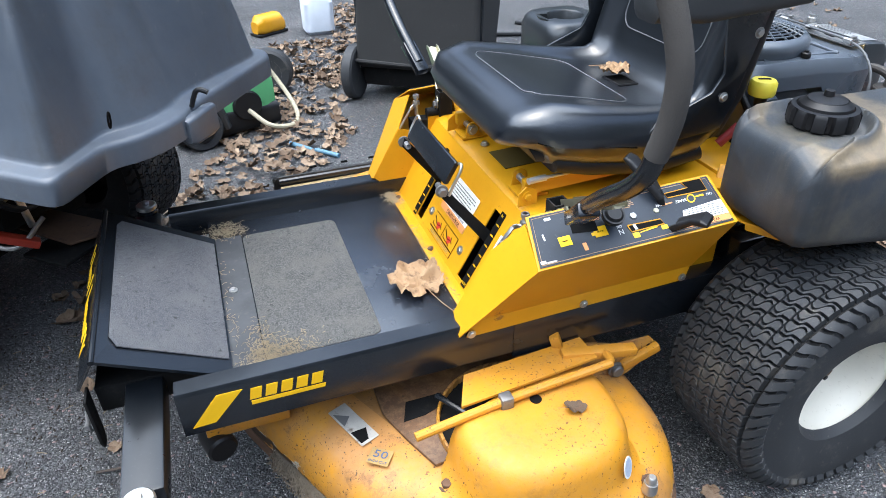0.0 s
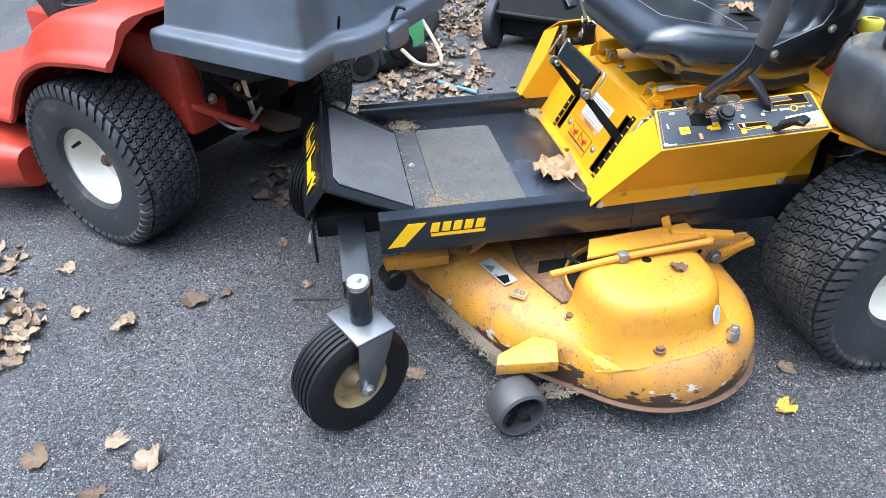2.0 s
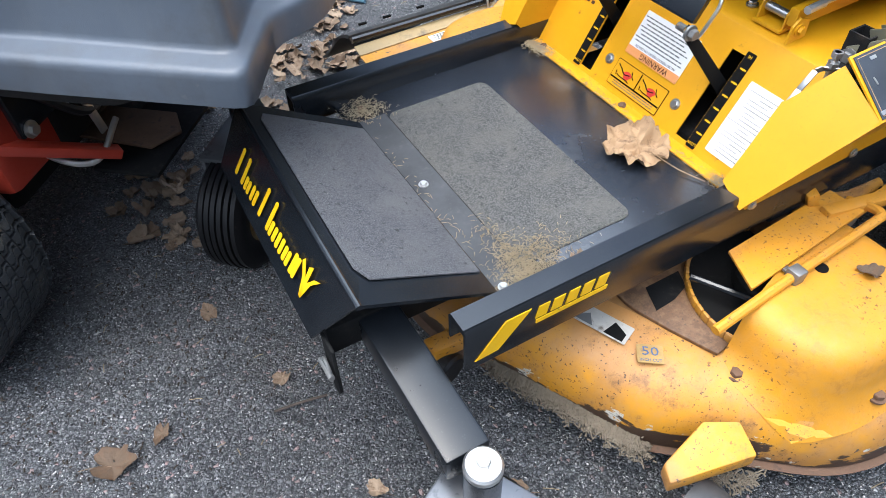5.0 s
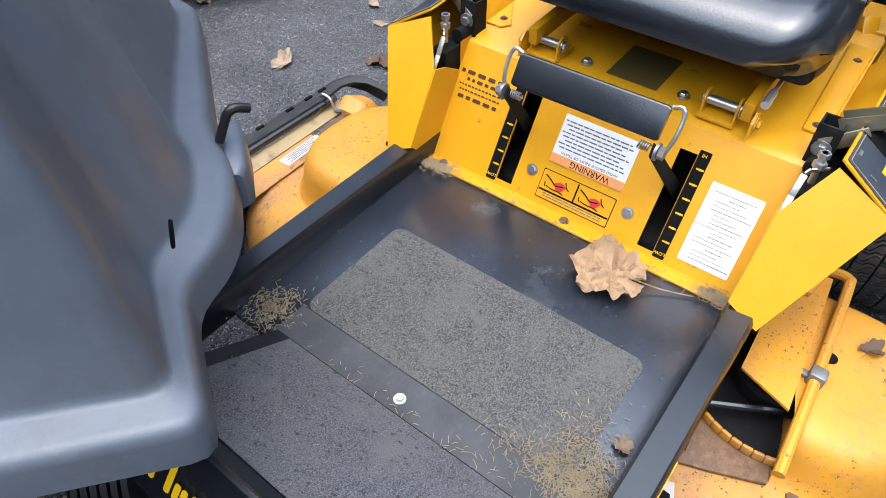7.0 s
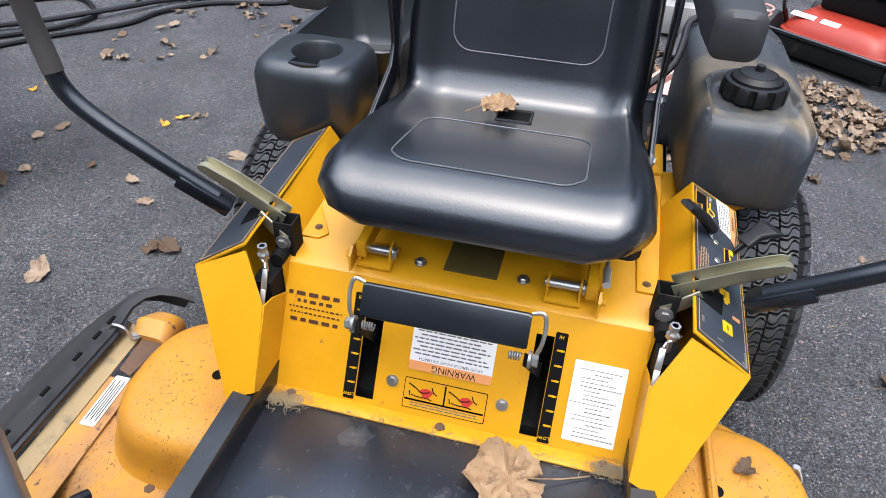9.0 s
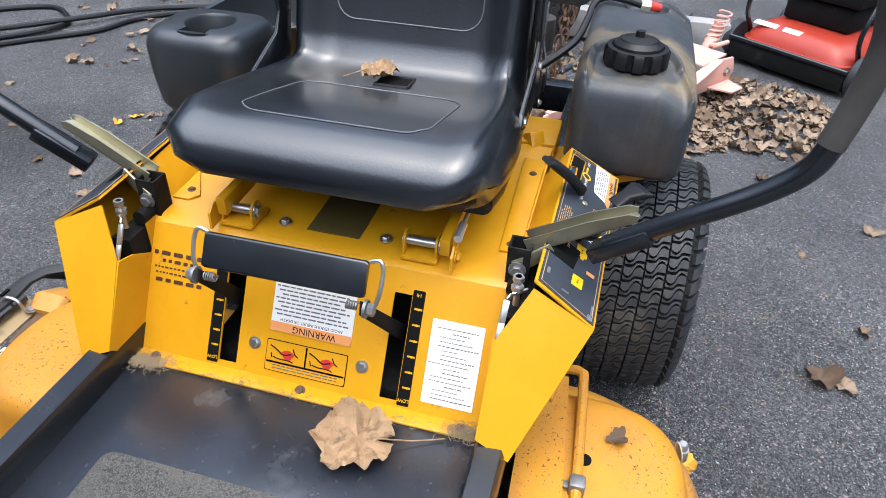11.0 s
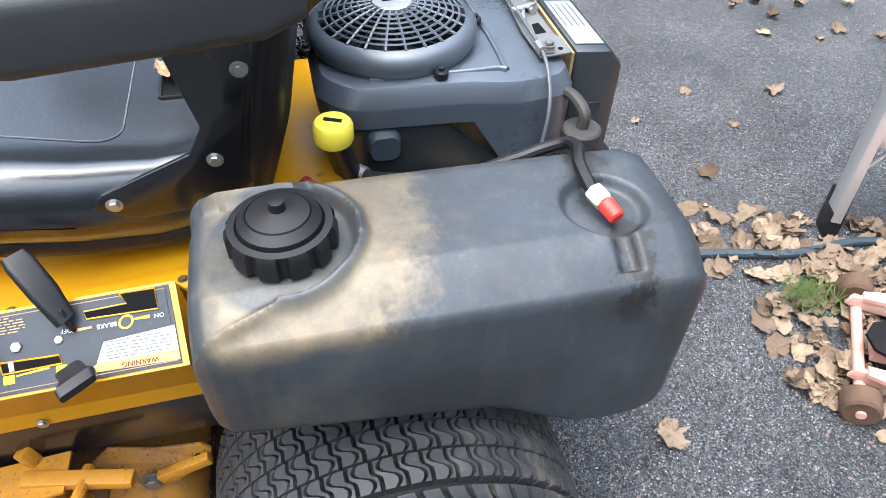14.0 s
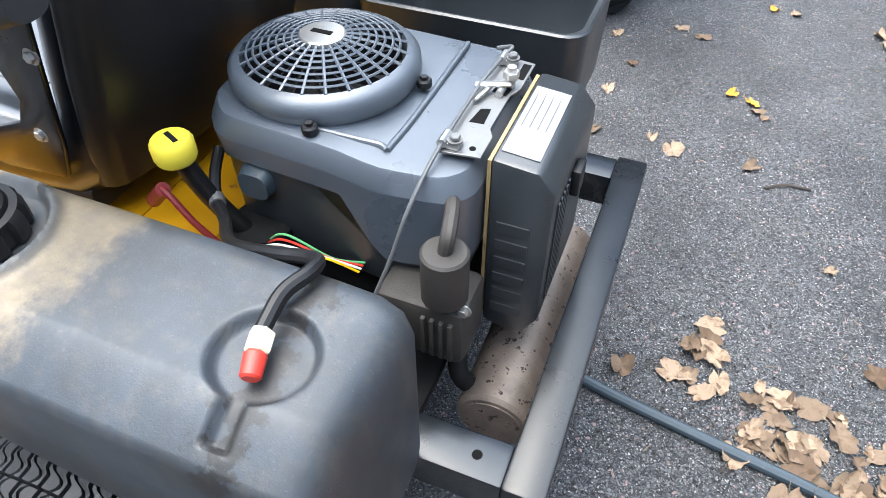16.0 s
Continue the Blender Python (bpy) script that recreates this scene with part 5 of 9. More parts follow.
        part("hinge_pin", join(cyl((0.150, y - 0.031, 0.5945), (0.150, y + 0.030, 0.5945), 0.0072, n=12), bolt((0.150, y - 0.028, 0.5945), (0, -1, 0), 0.009, 0.006)), STEEL, S)
    for s in (-1, 1):
        part("slide_rail", bar((0.128, SEAT_Y + s * 0.180, 0.606), (0.43, SEAT_Y + s * 0.180, 0.618), 0.016, 0.030, 0.002), YELLOW, S, "yellow seat slide rail")
        part("rail_foot", join(prism([V(0.112, SEAT_Y + s * 0.192, 0.572), V(0.152, SEAT_Y + s * 0.192, 0.576), V(0.150, SEAT_Y + s * 0.192, 0.604), V(0.128, SEAT_Y + s * 0.192, 0.612), V(0.114, SEAT_Y + s * 0.192, 0.600)], (0, s * 0.004, 0)), bolt((0.130, SEAT_Y + s * 0.196, 0.593), (0, s, 0), 0.007, 0.008)), YELLOW, S)
    part("slide_handle", join(tube([(0.38, SEAT_Y - 0.196, 0.634), (0.15, SEAT_Y - 0.198, 0.627)], 0.0035, 8, smooth=False), tube([(0.165, SEAT_Y - 0.198, 0.6275), (0.15, SEAT_Y - 0.198, 0.627), (0.128, SEAT_Y - 0.199, 0.626)], 0.0065, 10)), ALUMINIUM, S, "thin steel slide release rod")
    part("rubber_bumper", cyl((0.448, -0.170, 0.582), (0.448, -0.170, 0.603), 0.024, n=24, bev=0.003), BLACK_PLASTIC, MOWER)
    part("top_plate", prism([V(0.158, -0.047, 0.5706), V(0.26, -0.047, 0.5750), V(0.26, 0.041, 0.5750), V(0.158, 0.041, 0.5706)], (0, 0, 0.0014)), FILM_PATCH, MOWER, "grimy dark patch on the console top")


def fuel_tank():
    T = new("fuel_tank")
    T.parent = MOWER
    rs = []
    # x, y centre, width, bottom, top
    prof = [(0.461, -0.423, 0.150, 0.618, 0.715), (0.464, -0.423, 0.172, 0.596, 0.738), (0.470, -0.423, 0.190, 0.584, 0.750), (0.482, -0.423, 0.203, 0.578, 0.758), (0.500, -0.423, 0.210, 0.575, 0.762), (0.56, -0.423, 0.212, 0.567, 0.763), (0.64, -0.423, 0.213, 0.555, 0.763), (0.70, -0.423, 0.214, 0.546, 0.762), (0.77, -0.423, 0.214, 0.534, 0.761),
            (0.805, -0.423, 0.214, 0.515, 0.760), (0.85, -0.423, 0.214, 0.482, 0.759), (0.89, -0.423, 0.214, 0.461, 0.758), (0.93, -0.423, 0.214, 0.452, 0.757), (0.975, -0.423, 0.212, 0.454, 0.755), (0.998, -0.423, 0.204, 0.460, 0.748), (1.010, -0.423, 0.190, 0.469, 0.734), (1.016, -0.423, 0.160, 0.485, 0.705)]
    dense = []
    for p, q in zip(prof, prof[1:]):
        n = max(1, round((q[0] - p[0]) / 0.0035)) if p[0] >= 0.46 and q[0] <= 0.98 else 2
        dense += [tuple(a + (b - a) * k / n for a, b in zip(p, q)) for k in range(n)]
    dense.append(prof[-1])
    c = V(0.567, -0.415, 0)
    rc = V(0.915, -0.428, 0)
    ease = lambda t: (lambda u: u * u * (3 - 2 * u))(max(0.0, min(1.0, t)))

    def to_line(x, y, x0, y0, x1, y1):
        t = max(0.0, min(1.0, ((x - x0) * (x1 - x0) + (y - y0) * (y1 - y0)) / ((x1 - x0) ** 2 + (y1 - y0) ** 2)))
        return math.hypot(x - x0 - (x1 - x0) * t, y - y0 - (y1 - y0) * t)

    def mould(x, y):
        """Horseshoe lip round the filler, open to the front, and the keyhole recess behind it."""
        e = math.hypot(x - c.x, y - c.y)
        lip = min(abs(e - 0.080) if x > c.x - 0.012 else 1.0, to_line(x, y, 0.555, -0.494, 0.468, -0.520), to_line(x, y, 0.555, -0.336, 0.468, -0.334))
        inside = ease((0.078 - e) / 0.008) if x > c.x - 0.012 else ease(min(y + 0.498 + 0.28 * (0.555 - x), -0.338 - y) / 0.008)
        h = 0.0095 * math.exp(-(lip / 0.0075) ** 2) - inside * (0.010 + 0.05 * max(0.0, 0.53 - x))
        d = 0.047 - math.hypot(x - rc.x, y - rc.y)
        chan = min(0.011 - abs(x - 0.916), y + 0.510) if y < -0.44 else -1
        return h - 0.014 * ease(max(d, chan) / 0.011 + 0.45)

    def section(w, h):
        """Half-round inner edge, flat top, a sloping outer shoulder with a crease, upright outer side."""
        q = w / 2
        ri = min(0.030, 0.42 * h)
        k = min(1.0, h / 0.15)
        pts = [(q - ri + ri * math.cos(radians(a)), h / 2 - ri + ri * math.sin(radians(a))) for a in np.linspace(0, 90, 8)]
        bev = -q + 0.060 * k
        pts += [(q - ri + (bev - q + ri) * t, h / 2) for t in np.linspace(0, 1, 48)[1:]]
        for t in np.linspace(0, 1, 26)[1:]:
            pts.append((bev + (-q + 0.005 - bev) * t, h / 2 - 0.031 * k * t ** 1.35))
        pts += [(-q + 0.0015, h / 2 - 0.037 * k), (-q, h / 2 - 0.048 * k)]
        rb = min(0.026, 0.3 * h)
        pts += [(-q + rb - rb * math.cos(radians(a)), -h / 2 + rb - rb * math.sin(radians(a))) for a in np.linspace(0, 90, 7)]
        pts += [(q - rb + rb * math.sin(radians(a)), -h / 2 + rb - rb * math.cos(radians(a))) for a in np.linspace(0, 90, 7)]
        return pts
    for x, y, w, z0, z1 in dense:
        ring = []
        for a, b in section(w, z1 - z0):
            up = ease((b - (z1 - z0) / 2 + 0.042) / 0.012) if a < 0.02 else ease((b - (z1 - z0) / 2 + 0.03) / 0.025)
            ring.append(V(x, y + a, (z0 + z1) / 2 + b + up * mould(x, y + a)))
        rs.append(ring)
    part("tank_body", rings(rs), TANK, T, "dark grey moulded fuel tank with a bleached tan patch", angle=50)
    prof = [(0.050, 0.752), (0.0565, 0.757), (0.0565, 0.779), (0.0525, 0.785), (0.045, 0.786), (0.0435, 0.783), (0.042, 0.790), (0.033, 0.797), (0.0325, 0.7955), (0.031, 0.798), (0.0085, 0.8025), (0.0075, 0.812), (0.002, 0.813)]
    cap = lathe(prof, 110, "z")
    for v in cap.verts:
        r = math.hypot(v.co.x, v.co.y)
        if r > 0.049 and v.co.z < 0.782:
            k = math.atan2(v.co.y, v.co.x) * 11 / (2 * math.pi)
            if (k - math.floor(k)) < 0.36:
                v.co.x *= 0.90
                v.co.y *= 0.90
        v.co += V(c.x, c.y, 0)
    part("filler_cap", cap, BLACK_PLASTIC, T, "black ribbed filler cap")
    part("fuel_valve", join(cyl((0.906, -0.412, 0.764), (0.912, -0.433, 0.762), 0.0115, n=6, bev=0.002)), PALE_PLASTIC, T, "pale plastic fuel shut-off")
    part("valve_tap", join(cyl((0.912, -0.433, 0.762), (0.919, -0.455, 0.757), 0.0105, 0.0095, 14, 0.002)), RED_PLASTIC, T, "red fuel tap")
    part("fuel_hose", tube([(0.905, -0.414, 0.764), (0.904, -0.375, 0.772), (0.913, -0.345, 0.772), (0.909, -0.322, 0.764), (0.886, -0.312, 0.752), (0.848, -0.308, 0.738), (0.775, -0.29, 0.708), (0.712, -0.228, 0.668), (0.672, -0.192, 0.656), (0.655, -0.165, 0.674), (0.652, -0.14, 0.70)], 0.0078, 10), BLACK_PLASTIC, T, "black rubber fuel hose")
    part("hose_clamp", cyl((0.678, -0.198, 0.656), (0.668, -0.188, 0.657), 0.0105, n=14), DULL_STEEL, T)
    part("tank_bracket", join(prism([V(0.436, -0.30, 0.571), V(0.60, -0.30, 0.558), V(0.60, -0.47, 0.558), V(0.535, -0.480, 0.564), V(0.478, -0.40, 0.569)], (0, 0, -0.004)), prism([V(0.535, -0.480, 0.564), V(0.478, -0.40, 0.569), V(0.481, -0.40, 0.552), V(0.538, -0.480, 0.548)], (0.003, -0.002, 0))), YELLOW, MOWER, "yellow steel bracket under the tank")


def storage_bin():
    """The moulded fender box on the far side, with a cup holder and an open bin."""
    B = new("storage_box")
    B.parent = MOWER
    y = 0.398
    # block with a round well that opens through a notch to the front
    N = 48

    def block(w, h, r):
        """A rounded rectangle with evenly turned points."""
        out = []
        for k in range(N):
            a = 2 * math.pi * k / N
            cx, sx = math.cos(a), math.sin(a)
            q = (abs(cx / (w / 2)) ** 4.5 + abs(sx / (h / 2)) ** 4.5) ** (-1 / 4.5)
            out.append(V(0.525 + cx * q, y + sx * q, 0))
        return out

    def well(r, cut):
        out = []
        for k in range(N):
            a = 2 * math.pi * k / N
            a = a - 2 * math.pi if a > math.pi else a
            q = r
            if abs(abs(a) - math.pi) < 0.42:
                q = cut
            out.append(V(0.520 + q * math.cos(a), y - 0.005 + q * math.sin(a), 0))
        return out
    rs = [[p + V(0, 0, z) for p in block(w, h, r)] for z, w, h, r in ((0.575, 0.12, 0.15, 0.03), (0.580, 0.15, 0.18, 0.03), (0.60, 0.175, 0.205, 0.035), (0.66, 0.188, 0.216, 0.04), (0.718, 0.190, 0.218, 0.04), (0.738, 0.178, 0.206, 0.036), (0.748, 0.158, 0.186, 0.03), (0.752, 0.135, 0.165, 0.03))]
    rs += [[p + V(0, 0, z) for p in well(r, cut)] for z, r, cut in ((0.753, 0.050, 0.076), (0.748, 0.046, 0.075), (0.708, 0.044, 0.074), (0.704, 0.043, 0.044), (0.66, 0.038, 0.038))]
    part("holder_body", rings(rs), GREY_PLASTIC, B, "grey-black plastic cup holder block", angle=45)
    # open bin: outer and inner skins
    out, inn = [], []
    for z, g in ((0.53, -0.03), (0.56, -0.008), (0.70, 0.0), (0.715, 0.004)):
        out.append([V(0.83 + a, y + b, z) for a, b in rrect(0.40 + g, 0.25 + g, 0.04, 5)])
    for z, g in ((0.718, -0.004), (0.715, -0.022), (0.60, -0.035), (0.58, -0.06)):
        inn.append([V(0.83 + a, y + b, z) for a, b in rrect(0.40 + g, 0.25 + g, 0.035, 5)])
    part("open_bin", rings(out + inn), GREY_PLASTIC, B, "grey-black open plastic storage bin", angle=50)


def engine():
    E = new("engine")
    E.parent = MOWER
    # shroud
    def outline(g):
        pts = [(0.625, -0.11), (0.665, -0.155), (0.82, -0.165), (0.90, -0.175), (0.975, -0.16), (1.0, -0.13), (1.0, 0.12), (0.96, 0.15), (0.66, 0.15), (0.625, 0.10)]
        c = V(0.81, 0, 0)
        out = []
        for i, p in enumerate(pts):
            q = V(p[0], p[1] , 0)
            out.append(c + (q - c) * g)
        # soften the corners
        res = []
        n = len(out)
        for i in range(n):
            a, b, d = out[i - 1], out[i], out[(i + 1) % n]
            l0, l1 = min(0.3, 0.02 / (a - b).length), min(0.3, 0.02 / (d - b).length)
            for t in (0.0, 0.5, 1.0):
                p0, p1 = b + (a - b) * l0, b + (d - b) * l1
                res.append((p0 * (1 - t) ** 2 + b * 2 * t * (1 - t) + p1 * t * t))
        return res
    # stepped lower edge: shallow at the front and sides, deep at the rear corners
    def low(p):
        t = max(0.0, min(1.0, (p.x - 0.845) / 0.05))
        return 0.700 - 0.085 * t * t * (3 - 2 * t)
    drop = lambda p: 0.012 * max(0.0, (p.x - 0.84) / 0.16)
    rs = [[p + V(0, 0, low(p)) for p in outline(0.972)], [p + V(0, 0, low(p) - 0.001) for p in outline(0.985)]]
    for z, g in ((0.728, 1.0), (0.732, 1.0), (0.756, 0.945), (0.7585, 0.935), (0.760, 0.86)):
        rs.append([p + V(0, 0, z - drop(p)) for p in outline(g)])
    part("blower_housing", rings(rs), ENGINE_GREY, E, "blue-grey plastic engine cover with a stepped edge", angle=22)
    part("lower_shroud", rings([[p + V(0, 0, z) for p in outline(g)] for z, g in ((0.555, 0.90), (0.60, 0.945), (0.725, 0.958))]), GREY_PLASTIC, E, "dark lower engine shroud", angle=30)
    part("shroud_pad", loft_box([(V(0.712, -0.150, 0.672), (1, 0, 0), (0, 0, 1), 0.05, 0.045, 0.016), (V(0.712, -0.166, 0.670), (1, 0, 0), (0, 0, 1), 0.042, 0.038, 0.014)]), HOSE_BLUE, E, "blue-grey moulded pad")
    part("cover_bead", tube([(0.70, -0.128, 0.7595), (0.87, -0.128, 0.758), (0.893, -0.11, 0.757), (0.893, 0.13, 0.757)], 0.004, 8), ENGINE_GREY, E)
    # round screen
    c = V(0.752, -0.018, 0)
    ringp = [(0.118, 0.760), (0.124, 0.772), (0.123, 0.786), (0.114, 0.795), (0.106, 0.797), (0.104, 0.790), (0.106, 0.770)]
    part("screen_ring", moved(lathe(ringp, 64, "z", closed=True), Matrix.Translation(c)), ENGINE_GREY, E, "round grey screen ring", angle=60)
    dome = lambda r: 0.797 + 0.020 * (1 - (r / 0.106) ** 2)
    ribs = []
    for k in range(24):
        a = 2 * math.pi * k / 24
        ribs.append(tube([c + V(r * math.cos(a), r * math.sin(a), dome(r)) for r in (0.028, 0.055, 0.08, 0.107)], 0.0022, 5, smooth=False))
    for r in (0.038, 0.048, 0.058, 0.068, 0.078, 0.088, 0.097):
        ribs.append(tube([c + V(r * math.cos(a), r * math.sin(a), dome(r)) for a in np.linspace(0, 2 * math.pi, 49)], 0.0019, 5, smooth=False))
    part("screen_grille", join(*ribs), ENGINE_GREY, E, "grey plastic debris screen with fine ribs")
    part("screen_badge", moved(lathe([(0.031, 0.812), (0.030, 0.8175), (0.028, 0.819), (0.001, 0.8195)], 32, "z"), Matrix.Translation(c)), STEEL, E, "round silver badge")
    part("badge_mark", box(c.x - 0.014, c.x + 0.014, c.y - 0.004, c.y + 0.004, 0.8193, 0.8203, 0.0), BLACK_INK, E)
    part("fan_disc", moved(lathe([(0.104, 0.768), (0.02, 0.770), (0.001, 0.776)], 32, "z"), Matrix.Translation(c)), BLACK_PLASTIC, E, "black fan under the screen")
    for a in np.linspace(0, 2 * math.pi, 16, endpoint=False):
        part("fan_blade", bar(c + V(0.03 * math.cos(a), 0.03 * math.sin(a), 0.782), c + V(0.098 * math.cos(a + 0.5), 0.098 * math.sin(a + 0.5), 0.782), 0.003, 0.016, 0.0), BLACK_PLASTIC, E)
    for a in (-70, 8, 105, 190):
        p = c + V(0.131 * math.cos(radians(a)), 0.131 * math.sin(radians(a)), 0.760)
        part("screen_tab", join(cyl(p, p + V(0, 0, 0.012), 0.010, n=12, bev=0.002), cyl(p + V(0, 0, 0.012), p + V(0, 0, 0.016), 0.005, n=6)), BLACK_PLASTIC, E)
    # block and clutter below
    part("engine_block", box(0.66, 0.98, -0.13, 0.13, 0.40, 0.57, 0.01), DARK_METAL, E, "dark dirty engine block")
    part("valve_cover", join(box(0.90, 1.02, -0.215, -0.13, 0.50, 0.60, 0.012), *[box(0.965 + 0.012 * k, 0.971 + 0.012 * k, -0.221, -0.2, 0.515, 0.585, 0.001) for k in range(4)]), DIRTY_ALLOY, E, "dark ribbed valve cover")
    for p in ((0.905, -0.218, 0.59), (1.015, -0.2, 0.60), (0.905, -0.218, 0.51)):
        part("bolt", bolt(p, (0, -1, 0), 0.007, 0.008), STEEL, E)
    part("fuel_filter", join(cyl((0.99, -0.20, 0.615), (0.99, -0.20, 0.692), 0.0285, n=24, bev=0.003), tube([(0.99, -0.20, 0.69), (0.992, -0.195, 0.712), (0.985, -0.165, 0.722), (0.975, -0.14, 0.718)], 0.009, 10)), DIRTY_ALLOY, E, "dirty grey canister with hose elbow")
    part("starter_body", cyl((0.70, -0.15, 0.45), (0.70, -0.15, 0.60), 0.045, n=20, bev=0.006), DARK_METAL, E)
    # air cleaner
    poly = [(1.008, 0.470), (1.062, 0.455), (1.088, 0.50), (1.088, 0.725), (1.066, 0.752), (1.008, 0.757)]
    part("air_cleaner", prism([V(a, -0.105, b) for a, b in poly], (0, 0.205, 0), 0.007), GREY_PLASTIC, E, "grey-black air cleaner cover")
    part("cover_gasket", prism([V(1.003, -0.101, 0.475), V(1.0075, -0.101, 0.475), V(1.0075, -0.101, 0.752), V(1.003, -0.101, 0.752)], (0, 0.197, 0), 0.0), RIM_TAN, E)
    for k in range(5):
        part("moulded_rib", box(1.0885, 1.0905, -0.088 + 0.012 * k, -0.082 + 0.012 * k, 0.53, 0.70, 0.0), GREY_PLASTIC, E)
    for k in range(6):
        part("moulded_rib", box(1.020 + 0.0, 1.062, -0.1075, -0.105, 0.50 + 0.03 * k, 0.516 + 0.03 * k, 0.0), GREY_PLASTIC, E)
    part("cover_clip", box(1.088, 1.1, -0.02, 0.012, 0.66, 0.70, 0.003), BLACK_PLASTIC, E)
    part("spec_label", prism([V(1.014, -0.085, 0.7572), V(1.060, -0.085, 0.7533), V(1.060, 0.06, 0.7533), V(1.014, 0.06, 0.7572)], (0.0001, 0, 0.001)), SILVER_LABEL, E, "peeling silver specification label", smooth=False)
    for k in range(4):
        part("printed_line", prism([V(1.020 + 0.01 * k, -0.03, 0.7579 - 0.0008 * k), V(1.0212 + 0.01 * k, -0.03, 0.7578 - 0.0008 * k), V(1.0212 + 0.01 * k, 0.03, 0.7578 - 0.0008 * k), V(1.020 + 0.01 * k, 0.05, 0.7579 - 0.0008 * k)], (0, 0, 0.0009)), GREY_INK, E, smooth=False)
    # throttle plate with cut-outs, cable clamps, pivot lever and cable
    pl = [(0.948, -0.118), (0.998, -0.112), (0.998, -0.070), (0.990, -0.055), (0.990, 0.020), (0.998, 0.040), (0.998, 0.105), (0.955, 0.110), (0.950, 0.030), (0.945, -0.040)]
    part("throttle_plate", prism([V(x, y, 0.7585) for x, y in pl], (0, 0, 0.003), 0.0008), DULL_STEEL, E, "grey steel throttle bracket", smooth=False)
    for pts in (((0.962, -0.052), (0.980, -0.050), (0.978, -0.018), (0.966, -0.022)), ((0.966, 0.020), (0.986, 0.016), (0.988, 0.034), (0.968, 0.036)), ((0.984, 0.060), (0.995, 0.060), (0.995, 0.098), (0.984, 0.098))):
        part("plate_opening", prism([V(x, y, 0.7617) for x, y in pts], (0, 0, 0.0006)), BLACK_INK, E, smooth=False)
    part("hole", cyl((0.984, -0.100, 0.7612), (0.984, -0.100, 0.7622), 0.004, n=12), BLACK_INK, E)
    for x, y in ((0.960, -0.104), (0.966, 0.092)):
        part("cable_clamp", join(box(x - 0.013, x + 0.011, y - 0.008, y + 0.010, 0.7616, 0.770, 0.002), cyl((x - 0.009, y - 0.010, 0.769), (x - 0.009, y + 0.012, 0.769), 0.006, n=10)), STEEL, E, "small zinc cable clamp")
        part("bolt", bolt((x + 0.004, y, 0.770), (0, 0, 1), 0.0065, 0.008), DULL_STEEL, E)
    part("throttle_link", join(bar((0.945, 0.012, 0.772), (0.988, 0.030, 0.772), 0.012, 0.004), bar((0.955, -0.015, 0.768), (0.965, 0.02, 0.770), 0.006, 0.004), cyl((0.978, 0.010, 0.766), (0.978, 0.026, 0.766), 0.005, n=10)), STEEL, E, "zinc throttle link")
    part("bolt", join(cyl((0.984, 0.040, 0.7615), (0.984, 0.040, 0.790), 0.006, n=12), cyl((0.984, 0.040, 0.774), (0.984, 0.040, 0.784), 0.0105, n=6, bev=0.001)), STEEL, E)
    part("throttle_cable", tube([(0.940, 0.118, 0.766), (0.962, 0.112, 0.775), (0.957, 0.092, 0.771), (0.952, 0.03, 0.772), (0.951, -0.04, 0.771), (0.951, -0.104, 0.769), (0.948, -0.150, 0.757), (0.940, -0.190, 0.722), (0.925, -0.210, 0.66), (0.90, -0.235, 0.58)], 0.0028, 8), CABLE_GREY, E, "grey throttle cable")
    # muffler
    part("muffler", join(cyl((1.062, -0.195, 0.36), (1.062, 0.20, 0.36), 0.058, n=32, bev=0.006), cyl((1.062, -0.197, 0.36), (1.062, -0.194, 0.36), 0.045, n=32)), MUFFLER, E, "rust-speckled cylindrical muffler")
    part("exhaust_pipe", tube([(0.98, -0.12, 0.45), (1.0, -0.17, 0.42), (1.02, -0.16, 0.38)], 0.014, 12), DARK_METAL, E)
    # oil filler
    part("oil_tube", tube([(0.70, -0.165, 0.56), (0.66, -0.19, 0.66), (0.643, -0.20, 0.725)], 0.013, 12), BLACK_PLASTIC, E)
    cap = lathe([(0.024, 0.722), (0.0265, 0.727), (0.0265, 0.747), (0.0225, 0.752), (0.001, 0.753)], 40, "z")
    for v in cap.verts:
        r = math.hypot(v.co.x, v.co.y)
        if r > 0.0255:
            k = round(math.atan2(v.co.y, v.co.x) * 40 / (2 * math.pi))
            f = 0.96 if k % 2 else 1.0
            v.co.x *= f
            v.co.y *= f
        v.co = V(0.640, -0.202, 0) + v.co
    part("oil_cap", cap, YELLOW_CAP, E, "yellow ribbed oil filler cap")
    part("cap_mark", bar((0.630, -0.196, 0.7535), (0.652, -0.206, 0.7535), 0.006, 0.0012, 0), DARK_METAL, E)
    part("battery_cable", tube([(0.575, -0.20, 0.64), (0.60, -0.205, 0.66), (0.64, -0.21, 0.62), (0.68, -0.20, 0.56), (0.70, -0.19, 0.50)], 0.005, 8), CABLE_RED, E, "dark red battery cable")
    part("cable_boot", cyl((0.565, -0.197, 0.625), (0.60, -0.205, 0.662), 0.010, n=10), CABLE_RED, E)
    for k, (mt, dy) in enumerate(((WHITE_LABEL, 0), (RED_PLASTIC, 0.006), (YELLOW_DECAL, -0.006), (GREEN_PLASTIC, 0.012))):
        part("wire", tube([(0.72, -0.185 + dy * 0.7, 0.585), (0.76, -0.19 + dy * 0.7, 0.605 + dy), (0.82, -0.185 + dy, 0.60 - dy), (0.86, -0.17 + dy, 0.58)], 0.0017, 6), mt, E)
